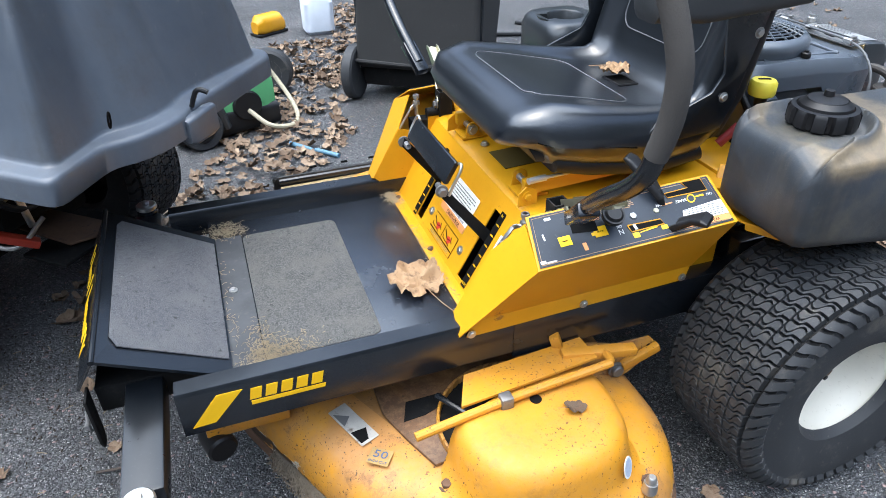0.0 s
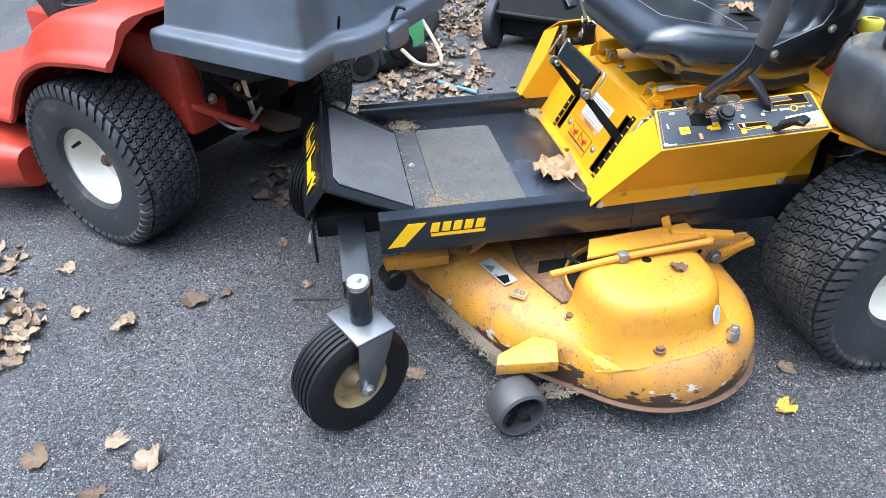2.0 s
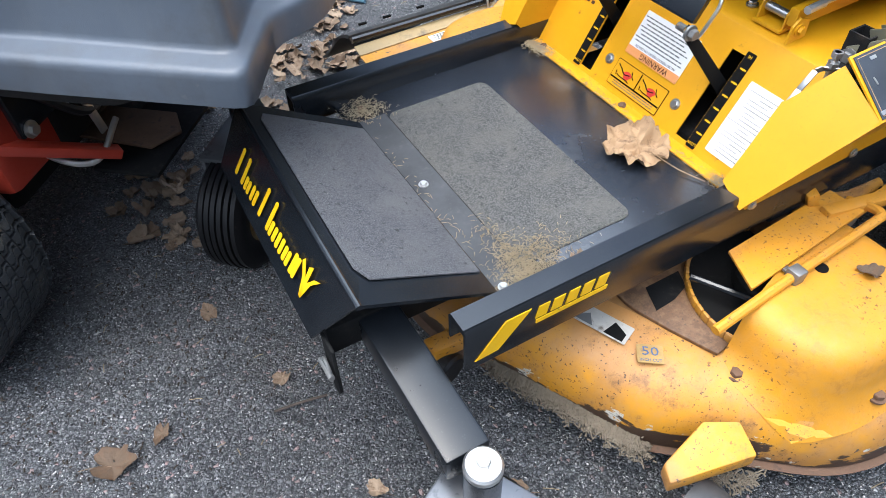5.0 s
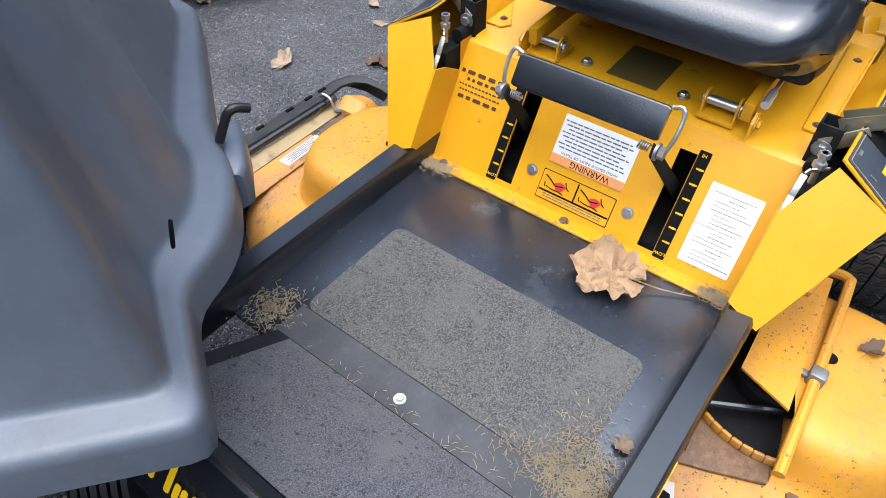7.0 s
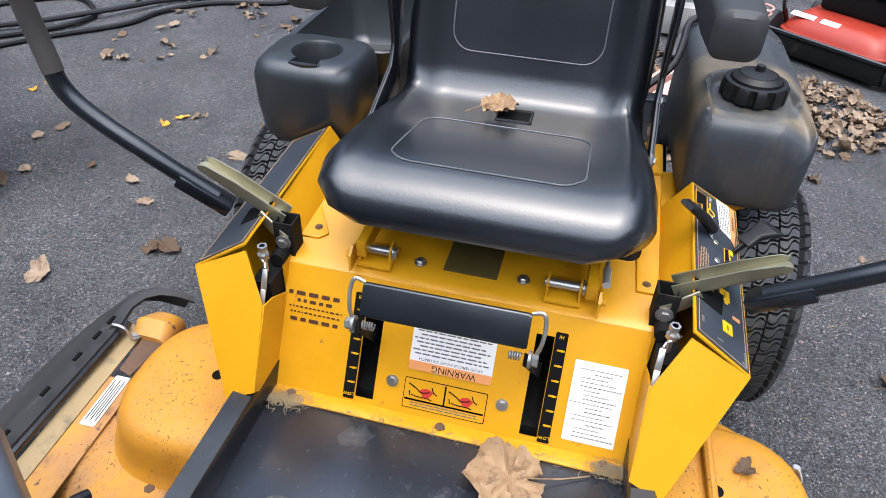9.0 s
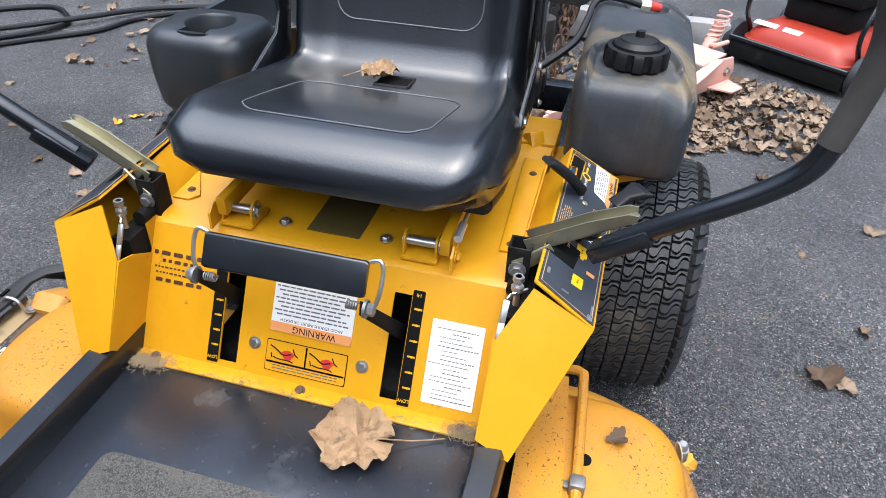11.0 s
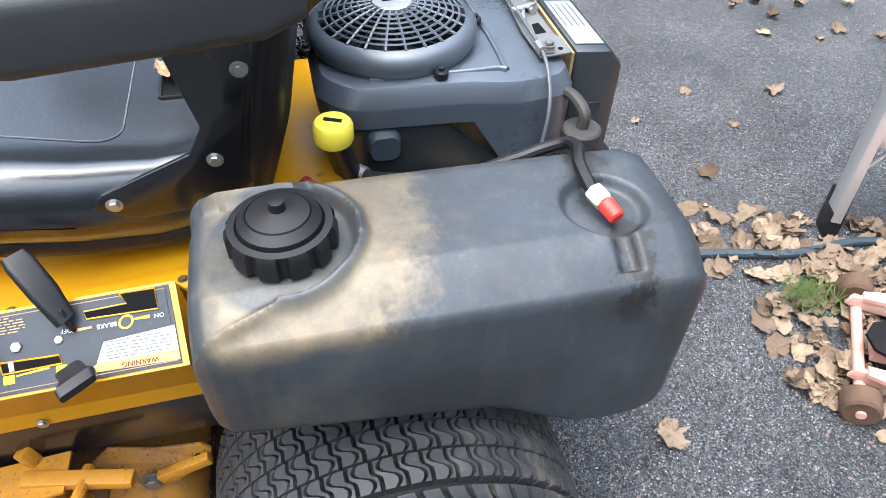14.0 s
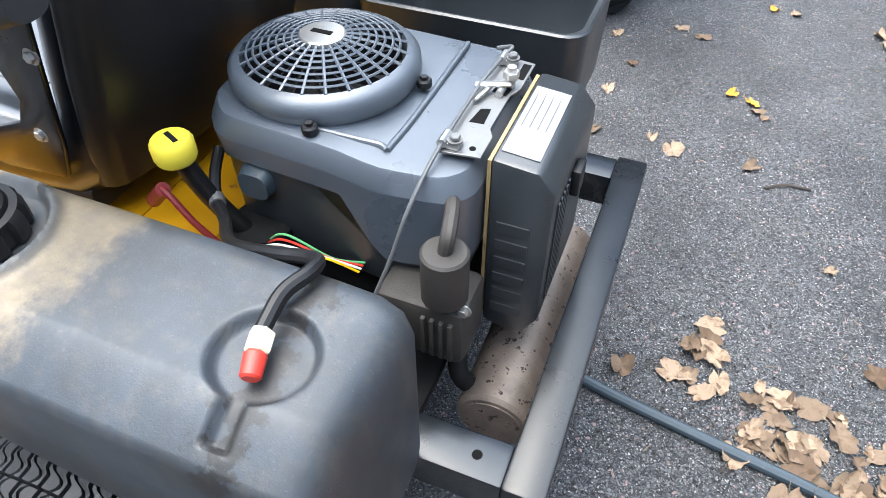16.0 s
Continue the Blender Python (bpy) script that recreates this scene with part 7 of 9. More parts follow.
# ---- the red lawn tractor with its grass catcher ----
def tractor():
    M = pose(-0.46, 0.255, 0, 0, 0, -39.6)
    T = thing("lawn_tractor", "red lawn tractor parked on asphalt, seen from behind", "lawn tractor", M)
    # local: rear +x, left side -y, hood rear edge at x 0
    drive_wheel(T, "rear_wheel", -0.773, -0.40, 0.268, 0.215, 0.124, CREAM, rows=5, count=50)
    drive_wheel(T, "rear_wheel", -0.773, 0.40, 0.268, 0.215, 0.124, CREAM, flip=True, rows=5, count=50)
    # fenders
    keys = ((-1.75, 0.325, -0.46, 0.0), (-1.20, 0.328, -0.47, 0.0), (-1.10, 0.355, -0.485, 0.035), (-1.04, 0.405, -0.495, 0.075), (-0.975, 0.475, -0.50, 0.095), (-0.89, 0.540, -0.505, 0.095), (-0.78, 0.588, -0.505, 0.092), (-0.66, 0.606, -0.505, 0.090), (-0.59, 0.612, -0.500, 0.086), (-0.518, 0.612, -0.492, 0.082))
    fine = [(p.x, p.y, q.x, q.y) for p, q in zip(smooth_path([(k[0], k[1], 0) for k in keys], 5), smooth_path([(k[2], k[3], 0) for k in keys], 5))]
    rs = []
    for x, z, y0, up in fine:
        rs.append([V(x, y0 + 0.004, z), V(x, y0 - 0.010, z + 0.004), V(x, y0 - 0.012, z + 0.016), V(x, y0 - 0.004, z + 0.028), V(x, y0 + 0.008, z + 0.034), V(x, y0 + 0.022, z + 0.038 + up * 0.10), V(x, y0 + 0.05, z + 0.036 + up * 0.72), V(x, y0 + 0.07, z + 0.036 + up * 0.9), V(x, y0 + 0.10, z + 0.036 + up * 0.99), V(x, y0 + 0.16, z + 0.036 + up), V(x, 0, z + 0.036 + up), V(x, 0, z + 0.026 + up), V(x, y0 + 0.14, z + 0.026 + up), V(x, y0 + 0.07, z + 0.02 + up * 0.7), V(x, y0 + 0.014, z + 0.015)])
    part("fender", rings(rs), RED_PAINT, T, "glossy red steel fender", angle=40)
    mir = rings([[V(p.x, -p.y, p.z) for p in r] for r in rs])
    part("fender", mir, RED_PAINT, T, "glossy red steel fender", angle=40)
    part("cup_ring", moved(lathe([(0.040, 0.0), (0.046, 0.004), (0.046, 0.012), (0.040, 0.014), (0.037, 0.004)], 28, "z"), pose(-0.79, -0.345, 0.712)), BLACK_PLASTIC, T, "black cup holder ring")
    part("cup_well", cyl((-0.79, -0.345, 0.712), (-0.79, -0.345, 0.7215), 0.037, n=24), BLACK_INK, T)
    part("body_side", box(-1.2, -0.52, -0.285, 0.285, 0.34, 0.64, 0.02), RED_PAINT, T)
    part("transaxle", join(box(-0.9, -0.62, -0.22, 0.22, 0.22, 0.36, 0.03), box(-0.66, -0.50, -0.14, 0.14, 0.34, 0.50, 0.02), cyl((-0.773, -0.34, 0.268), (-0.773, 0.34, 0.268), 0.03, n=16)), DARK_METAL, T, "dark dirty transaxle")
    part("rear_plate", box(-0.5, -0.485, -0.24, 0.24, 0.44, 0.62, 0.004), BLACK_PAINT, T, "black rear plate")
    part("support_tube", tube([(-0.48, -0.20, 0.60), (-0.30, -0.21, 0.56), (-0.22, -0.21, 0.60)], 0.014, 10), BLACK_PAINT, T)
    part("support_tube", tube([(-0.48, 0.20, 0.60), (-0.30, 0.21, 0.56), (-0.22, 0.21, 0.60)], 0.014, 10), BLACK_PAINT, T)
    part("drawbar", prism([V(-0.62, -0.05, 0.30), V(-0.40, -0.06, 0.29), V(-0.36, 0.0, 0.29), V(-0.40, 0.06, 0.29), V(-0.62, 0.05, 0.30)], (0, 0, 0.008), 0.002), RUST, T, "rusty steel drawbar plate")
    part("shift_rod", tube([(-0.60, -0.17, 0.42), (-0.50, -0.19, 0.36), (-0.44, -0.16, 0.34), (-0.43, -0.08, 0.38)], 0.006, 8), STEEL, T)
    part("hose", tube([(-0.62, 0.05, 0.50), (-0.50, -0.02, 0.40), (-0.46, -0.12, 0.42), (-0.49, -0.20, 0.52)], 0.009, 8), BLACK_PLASTIC, T)
    part("lock_lever", bar((-0.47, -0.10, 0.47), (-0.45, -0.10, 0.36), 0.02, 0.006), STEEL, T)
    for y in (-0.22, -0.12, 0.1):
        part("bolt", bolt((-0.484, y, 0.45), (1, 0, 0), 0.011, 0.012), STEEL, T)
    part("red_strut", bar((-0.55, -0.28, 0.45), (-0.42, -0.12, 0.33), 0.03, 0.02), RED_PAINT, T)
    part("hitch_plate", box(-0.50, -0.36, -0.12, 0.12, 0.27, 0.28, 0.002), DARK_METAL, T)
    part("seat_spring", tube([(-0.62 + 0.03 * math.cos(a), -0.16 + 0.03 * math.sin(a), 0.70 + a * 0.0035) for a in np.linspace(0, 12 * math.pi, 120)], 0.005, 6, smooth=False), STEEL, T, "coiled seat spring")
    part("seat", loft_box([(V(-0.98, 0, 0.84), (0, 1, 0), (0, 0, 1), 0.36, 0.06, 0.03), (V(-0.95, 0, 0.84), (0, 1, 0), (0, 0, 1), 0.44, 0.10, 0.045), (V(-0.66, 0, 0.85), (0, 1, 0), (0, 0, 1), 0.44, 0.10, 0.045), (V(-0.62, 0, 0.86), (0, 1, 0), (0, 0, 1), 0.36, 0.07, 0.03)]), VINYL, T, "dark tractor seat")
    part("deck_cover", loft_box([(V(-1.72, -0.36, 0.17), (0, 1, 0), (0, 0, 1), 0.3, 0.10, 0.04), (V(-1.66, -0.38, 0.18), (0, 1, 0), (0, 0, 1), 0.42, 0.15, 0.05), (V(-1.22, -0.38, 0.19), (0, 1, 0), (0, 0, 1), 0.42, 0.17, 0.06), (V(-1.10, -0.36, 0.19), (0, 1, 0), (0, 0, 1), 0.34, 0.14, 0.05)]), RED_PAINT, T, "red mowing deck")
    part("foot_board", box(-1.75, -1.08, -0.44, -0.2, 0.30, 0.315, 0.004), DARK_METAL, T)
    part("lever_tube", tube([(-0.9, -0.3, 0.70), (-0.93, -0.33, 0.85), (-1.02, -0.33, 0.95)], 0.010, 10), DARK_METAL, T)
    part("canvas_flap", loft_box([(V(-0.96, -0.27, 0.66), (0, 1, 0), (1, 0, 0.6), 0.14, 0.05, 0.02), (V(-1.02, -0.27, 0.78), (0, 1, 0), (1, 0, 0.5), 0.16, 0.07, 0.03), (V(-1.06, -0.25, 0.95), (0, 1, 0), (1, 0, 0.5), 0.16, 0.06, 0.03)]), BLACK_CLOTH, T)


def catcher_outline(g, dx=0.0):
    """The catcher's rim in plan, shrunk by g."""
    pts = [(0.020, -0.366), (0.006, -0.28), (-0.004, -0.212), (0.028, -0.165), (0.042, -0.11), (0.040, -0.03), (0.018, 0.03), (0.004, 0.20), (-0.008, 0.36), (-0.05, 0.41),
           (-0.30, 0.415), (-0.51, 0.41), (-0.51, 0.0), (-0.51, -0.368), (-0.25, -0.370)]
    out = []
    n = len(pts)
    for i in range(n):
        a, b, d = V(*pts[i - 1], 0), V(*pts[i], 0), V(*pts[(i + 1) % n], 0)
        l0, l1 = min(0.45, 0.026 / (a - b).length), min(0.45, 0.026 / (d - b).length)
        for t in (0.0, 0.33, 0.67, 1.0):
            p0, p1 = b + (a - b) * l0, b + (d - b) * l1
            out.append(p0 * (1 - t) ** 2 + b * 2 * t * (1 - t) + p1 * t * t)
    c = V(-0.26 + dx, 0.0, 0)
    res = []
    for p in out:
        q = p - c
        l = q.length
        res.append(c + q * ((l - g) / l) if l > g else c)
    return res


def catcher():
    M = pose(-0.46, 0.255, 0, 0, 0, -39.6)
    G = thing("grass_catcher", "scuffed dark grey plastic grass catcher hood on the red tractor", "grass catcher", M)
    rs = []
    for z, g in ((0.636, 0.008), (0.640, 0.0), (0.676, 0.001), (0.682, 0.002), (0.6875, 0.0055), (0.690, 0.011), (0.691, 0.015), (0.695, 0.036), (0.696, 0.039), (0.699, 0.0425), (0.706, 0.045), (0.75, 0.055), (0.86, 0.082), (1.0, 0.138), (1.10, 0.180), (1.155, 0.208), (1.18, 0.24), (1.186, 0.30)):
        rs.append([p + V(0, 0, z) for p in catcher_outline(g)])
    inner = [[p + V(0, 0, z) for p in catcher_outline(g)] for z, g in ((0.696, 0.045), (0.644, 0.020), (0.636, 0.012))]
    part("hood", rings(inner + rs, cap=False), HOOD, G, "moulded dark grey hood with a rolled rim", angle=55)
    part("hood_top", prism([p + V(0, 0, 1.185) for p in catcher_outline(0.298)], (0, 0, 0.003)), HOOD, G)
    slit = [V(-0.006 + 0.003 * math.sin(a), -0.185 + 0.003 * math.cos(a), 0.728 + 0.016 * math.sin(a)) for a in np.linspace(0, 2 * math.pi, 17)]
    part("hook_slit", tube(slit, 0.0020, 6, smooth=False), BLACK_INK, G, "narrow slit for a latch strap")
    part("latch_hook", tube([(0.026, 0.003, 0.690), (0.036, 0.004, 0.712), (0.043, 0.006, 0.724), (0.053, 0.009, 0.727), (0.066, 0.013, 0.722)], 0.0055, 10), BLACK_PLASTIC, G, "black rubber latch hook")
    part("latch_tab", loft_box([(V(0.036, 0.052, 0.652), (1, 0, 0), (0, 0, 1), 0.022, 0.060, 0.008), (V(0.038, 0.030, 0.652), (1, 0, 0), (0, 0, 1), 0.028, 0.066, 0.010), (V(0.040, -0.030, 0.650), (1, 0, 0), (0, 0, 1), 0.028, 0.062, 0.010), (V(0.038, -0.042, 0.650), (1, 0, 0), (0, 0, 1), 0.018, 0.050, 0.008)]), HOOD, G, "grey moulded tab under the latch hook")
    bag = []
    for z, x0, x1, w in ((0.575, -0.46, -0.20, 0.60), (0.62, -0.47, -0.14, 0.64), (0.67, -0.47, -0.08, 0.66)):
        bag.append([V((x0 + x1) / 2 + a, b, z) for a, b in rrect(x1 - x0, w, 0.05, 4)])
    part("bag_frame", rings(bag), BLACK_CLOTH, G)


tractor()
catcher()


# ---- fallen leaves ----
def leaf_mesh(name, seed, size, curl, mat):
    """A dry lobed leaf, folded along its veins and curled at the rim."""
    rnd = random.Random(seed)
    n = 30
    lobes = [(90 + rnd.uniform(-6, 6), 1.0), (40 + rnd.uniform(-8, 8), 0.88), (140 + rnd.uniform(-8, 8), 0.88), (-12 + rnd.uniform(-8, 8), 0.7), (192 + rnd.uniform(-8, 8), 0.7)]
    torn = rnd.uniform(0, 360) if rnd.random() < 0.5 else None
    pts = []
    for k in range(n):
        a = -90 + 360 * k / n
        best = 0.0
        for l, s in lobes:
            d = abs((a - l + 180) % 360 - 180)
            best = max(best, s * (0.78 + 0.22 * max(0.0, 1 - d / 26)))
        if k in (0, 1, n - 1):
            best = 0.32 if k == 0 else 0.5
        if torn is not None and abs((a - torn + 180) % 360 - 180) < 30:
            best *= 0.72
        r = size * best * (0.9 + 0.2 * rnd.random())
        pts.append((r * math.cos(radians(a)), r * math.sin(radians(a)) * 1.05))
    ph, fold = rnd.random() * 6, rnd.uniform(0.1, 0.5) * curl
    roll = rnd.uniform(-0.5, 0.5)

    def lift(x, y):
        q = math.hypot(x, y) / size
        a = math.atan2(y, x)
        h = 0.42 * curl * q * q * (0.7 + 0.8 * math.sin(2 * a + ph)) + 0.16 * curl * q * math.sin(5 * a + ph * 2)
        h += fold * abs(x * math.cos(roll) + y * math.sin(roll)) / size
        return size * h
    bm = bmesh.new()
    c = bm.verts.new((0, 0, 0))
    rows = []
    for f, jit in ((0.36, 0.035), (0.7, 0.06), (1.0, 0.09)):
        rows.append([bm.verts.new((x * f * (1 - 0.12 * curl * f * f), y * f * (1 - 0.12 * curl * f * f), lift(x * f, y * f) + size * jit * rnd.uniform(-1, 1))) for x, y in pts])
    for i in range(n):
        j = (i + 1) % n
        bm.faces.new((c, rows[0][i], rows[0][j]))
        for a, b in zip(rows, rows[1:]):
            bm.faces.new((a[i], b[i], b[j], a[j]))
    low = min(v.co.z for v in bm.verts)
    for v in bm.verts:
        v.co.z -= low - 0.002
    st = tube([(0, -size * 0.25, 0.006), (size * 0.05, -size * 0.7, 0.006), (size * 0.12, -size * 1.15, 0.004)], 0.0010, 4, step=2)
    bm = join(bm, st)
    return to_mesh(name, bm, mat, angle=50)


LEAVES = [leaf_mesh("fallen_leaf", 10 + k, 0.048, c, LEAF_BROWN) for k, c in enumerate((0.3, 0.5, 0.8, 0.4, 0.95, 0.6, 0.35, 1.05, 0.55, 0.7))]
YLEAVES = [leaf_mesh("yellow_fallen_leaf", 40 + k, 0.036, c, LEAF_YELLOW) for k, c in enumerate((0.35, 0.7))]
LRND = random.Random(5)


def lay_leaf(x, y, s=1.0, yellow=False, z=0.0, rot=None, tilt=12):
    me = LRND.choice(YLEAVES if yellow else LEAVES)
    ob = new("fallen_leaf", me)
    ob.matrix_world = pose(x, y, z, LRND.uniform(-tilt, tilt), LRND.uniform(-tilt, tilt), LRND.uniform(0, 360) if rot is None else rot) @ Matrix.Diagonal((s * LRND.uniform(0.65, 1.0), s, s, 1))
    tagged(ob, "small yellow fallen leaf on asphalt" if yellow else "curled dry brown leaf on asphalt", "leaf", "fallen leaves on the driveway")
    return ob


def leaf_pile(name, spots, count, seed, label):
    """One heap of many leaves: spots are x, y, radius, height."""
    rnd = random.Random(seed)
    vs, fs = [], []
    src = [[(v.co.copy()) for v in me.vertices] for me in LEAVES]
    sf = [[tuple(p.vertices) for p in me.polygons] for me in LEAVES]
    tot = sum(s[2] ** 2 for s in spots)
    for x, y, r, h in spots:
        for _ in range(int(count * r * r / tot)):
            q = math.sqrt(rnd.random())
            a = rnd.uniform(0, 2 * math.pi)
            px, py = x + r * q * math.cos(a), y + r * q * math.sin(a)
            k = rnd.randrange(len(src))
            s = rnd.uniform(0.34, 0.92)
            tilt = 9 + 9 * (h > 0.02)
            wx = rnd.uniform(0.6, 1.0)
            m = pose(px, py, rnd.random() * h * max(0.0, 1 - q), rnd.uniform(-tilt, tilt), rnd.uniform(-tilt, tilt), rnd.uniform(0, 360)) @ Matrix.Diagonal((wx, 1, 1, 1))
            b = len(vs)
            vv = [m @ (p * s) for p in src[k]]
            low = min(p.z for p in vv)
            up = max(0.0, 0.001 - low)
            vs.extend((p.x, p.y, p.z + up) for p in vv)
            fs.extend(tuple(b + i for i in f) for f in sf[k])
    me = bpy.data.meshes.new(name)
    me.from_pydata(vs, [], fs)
    me.materials.append(LEAF_BROWN)
    me.polygons.foreach_set("use_smooth", [True] * len(me.polygons))
    ob = new(name, me)
    return tagged(ob, label, "leaf litter", kind="stuff")


leaf_pile("leaf_litter", [(1.83, -0.25, 0.27, 0.05), (2.0, -0.10, 0.22, 0.04), (2.05, -0.55, 0.33, 0.07), (2.25, -0.95, 0.4, 0.06)], 1150, 3, "drift of dry brown leaves beside the floor jack")
leaf_pile("leaf_litter", [(1.40, 0.30, 0.07, 0.01), (1.37, 0.36, 0.04, 0.01), (1.50, 0.20, 0.10, 0.012), (1.63, 0.17, 0.13, 0.02), (1.72, 0.08, 0.16, 0.025), (1.85, 0.05, 0.14, 0.02), (2.4, -0.3, 0.4, 0.03)], 300, 33, "thin scatter of dry leaves along the pipe")
leaf_pile("leaf_litter", [(-0.28, 1.32, 0.26, 0.04), (-0.1, 1.65, 0.3, 0.03), (-0.45, 1.05, 0.2, 0.03), (0.0, 2.2, 0.35, 0.03), (0.15, 2.7, 0.4, 0.03), (-0.15, 1.0, 0.16, 0.02), (0.9, 3.4, 0.6, 0.03)], 1000, 4, "drift of dry brown leaves behind the mower")
leaf_pile("leaf_litter", [(-1.63, 0.03, 0.13, 0.02), (-1.76, -0.15, 0.2, 0.02), (-0.75, 0.65, 0.2, 0.02)], 100, 6, "scattered dry brown leaves by the red tractor")
leaf_pile("leaf_litter", [(-1.57, -0.02, 0.10, 0.012), (-1.58, -0.13, 0.09, 0.012), (-1.73, 0.31, 0.12, 0.01)], 58, 44, "dry brown leaves beside the driveway")
leaf_pile("leaf_litter", [(2.3, 2.0, 0.5, 0.02), (2.8, 1.4, 0.5, 0.02), (3.2, 2.6, 0.7, 0.02)], 120, 8, "scattered dry brown leaves among the hoses")

# leaves lying singly: x, y, size
IN_FRONT = ((-1.08, 0.0, 1.0), (-1.25, -0.08, 1.0), (-1.38, 0.0, 0.8), (-0.985, 0.02, 0.6), (-0.486, -0.402, 0.75), (-0.62, -0.95, 0.9), (-1.1, -0.55, 1.0), (-1.2, -0.62, 0.7), (-1.0, -0.7, 0.8), (-1.35, -0.5, 0.9), (-0.75, 0.02, 0.5), (-1.48, 0.23, 0.8), (-1.18, -0.48, 0.8), (-0.83, 0.25, 0.7), (-0.69, -0.28, 0.6))
NEAR_SIDE = ((0.684, -0.985, 1.1), (0.68, -1.045, 0.8), (1.25, -0.355, 1.1), (1.222, -1.027, 0.5), (1.42, -1.257, 0.9), (0.9, -1.13, 0.6), (1.48, -0.726, 0.6), (1.673, -0.961, 0.7), (0.43, -0.55, 0.6))
FAR_SIDE = ((0.469, 1.279, 1.2), (0.685, 1.013, 1.3), (0.66, 1.05, 0.9), (0.968, 1.079, 0.9), (0.874, 1.208, 0.7), (0.963, 1.324, 0.7), (1.005, 1.511, 0.5), (1.212, 1.794, 0.8), (0.82, 1.733, 0.9), (0.918, 1.70, 0.7), (0.59, 1.835, 0.9), (0.137, 1.722, 0.9), (0.164, 1.576, 0.8), (0.247, 2.349, 0.7), (1.526, 2.101, 0.6), (1.214, 1.068, 0.9), (1.132, 1.832, 0.8), (0.886, 1.941, 0.8))
BEHIND = ((1.142, 1.101, 0.7), (1.23, 1.076, 0.6), (1.441, 1.06, 0.7), (1.653, 0.712, 0.5), (1.743, 0.415, 0.9), (1.40, 0.425, 0.9), (1.416, 0.339, 1.0), (1.40, 0.38, 0.8), (1.96, 0.62, 0.6), (1.9, 0.84, 0.7), (2.21, 0.785, 1.0), (1.33, 0.264, 1.0), (1.23, 0.24, 0.9))
for x, y, s in IN_FRONT + NEAR_SIDE + FAR_SIDE + BEHIND:
    lay_leaf(x, y, s)
for x, y, s in ((0.351, -0.671, 0.9), (1.416, 1.41, 0.9), (1.351, 1.442, 0.8), (1.449, 2.115, 0.8), (1.0, 2.08, 0.8)):
    lay_leaf(x, y, s, True)
for x, y, s in ((1.432, 1.358, 0.6), (1.461, 1.333, 0.5)):
    lay_leaf(x, y, s)


# leaves lying on the mower
def crumpled_leaf(name, seed, size, mat, stem_end):
    """A large maple leaf, creased along its veins, its sides rolled up and its rim toothed."""
    rnd = random.Random(seed)
    lobes = ((90, 1.0), (38, 0.93), (142, 0.93), (-14, 0.72), (194, 0.72))
    n, rings_of = 72, (0.12, 0.25, 0.38, 0.51, 0.64, 0.76, 0.88, 1.0)
    bm = bmesh.new()
    mid = bm.verts.new((0, 0, 0.004))
    rows = [[] for _ in rings_of]
    for k in range(n):
        a = -90 + 360 * k / n
        near = min(abs((a - l + 180) % 360 - 180) for l, s in lobes)
        best = max(s * (0.76 + 0.24 * max(0.0, 1 - abs((a - l + 180) % 360 - 180) / 27)) for l, s in lobes)
        if k in (0, 1, n - 1):
            best *= 0.6
        best *= 1 - 0.07 * (k % 2) * rnd.random() - 0.04 * rnd.random()
        crease = 1 - min(1.0, near / 24)
        for row, f in zip(rows, rings_of):
            x, y = size * best * f * math.cos(radians(a)), size * best * f * math.sin(radians(a))
            p = V(x, y, 0) / size
            h = 0.46 * p.x * p.x * (1.2 if p.x > 0 else 0.7) + 0.28 * max(0.0, p.y) ** 2
            h -= 0.13 * crease * (0.3 + f)
            h += 0.16 * noise.noise(p * 2.6 + V(seed, 0, 0)) + 0.15 * noise.noise(p * 6.0 + V(0, seed, 0)) + 0.05 * noise.noise(p * 15.0 + V(0, 0, seed))
            h += 0.16 * max(0.0, f - 0.7) * math.sin(9 * radians(a) + seed)
            row.append(bm.verts.new((x * (1 - 0.16 * abs(p.x) * f), y * (1 - 0.10 * f * f), size * h)))
    for i in range(n):
        j = (i + 1) % n
        bm.faces.new((mid, rows[0][i], rows[0][j]))
        for r0, r1 in zip(rows, rows[1:]):
            bm.faces.new((r0[i], r1[i], r1[j], r0[j]))
    low = min(v.co.z for v in bm.verts)
    for v in bm.verts:
        v.co.z -= low - 0.001
    z0 = mid.co.z
    veins = [tube([(0, -size * 0.35, z0 + 0.001), (stem_end[0] * 0.5, -size * 0.95, 0.006), (stem_end[0], stem_end[1], 0.003)], 0.0011, 5, step=2)]
    bm = join(bm, *veins)
    return to_mesh(name, bm, mat, angle=60)


def big_leaf():
    me = crumpled_leaf("large_dry_leaf", 5, 0.081, LEAF_WARM, (0.02, -0.125))
    ob = new("large_dry_leaf", me)
    ob.matrix_world = pose(-0.066, -0.122, 0.3725, 0, 0, 12)
    tagged(ob, "large crumpled dry maple leaf on the foot platform", "leaf")
    me2 = crumpled_leaf("dry_leaf_on_seat", 9, 0.046, LEAF_WARM, (0.01, -0.06))
    ob2 = new("dry_leaf", me2)
    ob2.matrix_world = pose(0.437, 0.018, 0.724, 0, 6, 200)
    tagged(ob2, "curled dry leaf lying on the black seat", "leaf")
    for x, y, z, s in ((0.10, -0.49, 0.3145, 0.5), (-0.31, -0.27, 0.374, 0.36)):
        lay_leaf(x, y, s, z=z, tilt=4)


big_leaf()


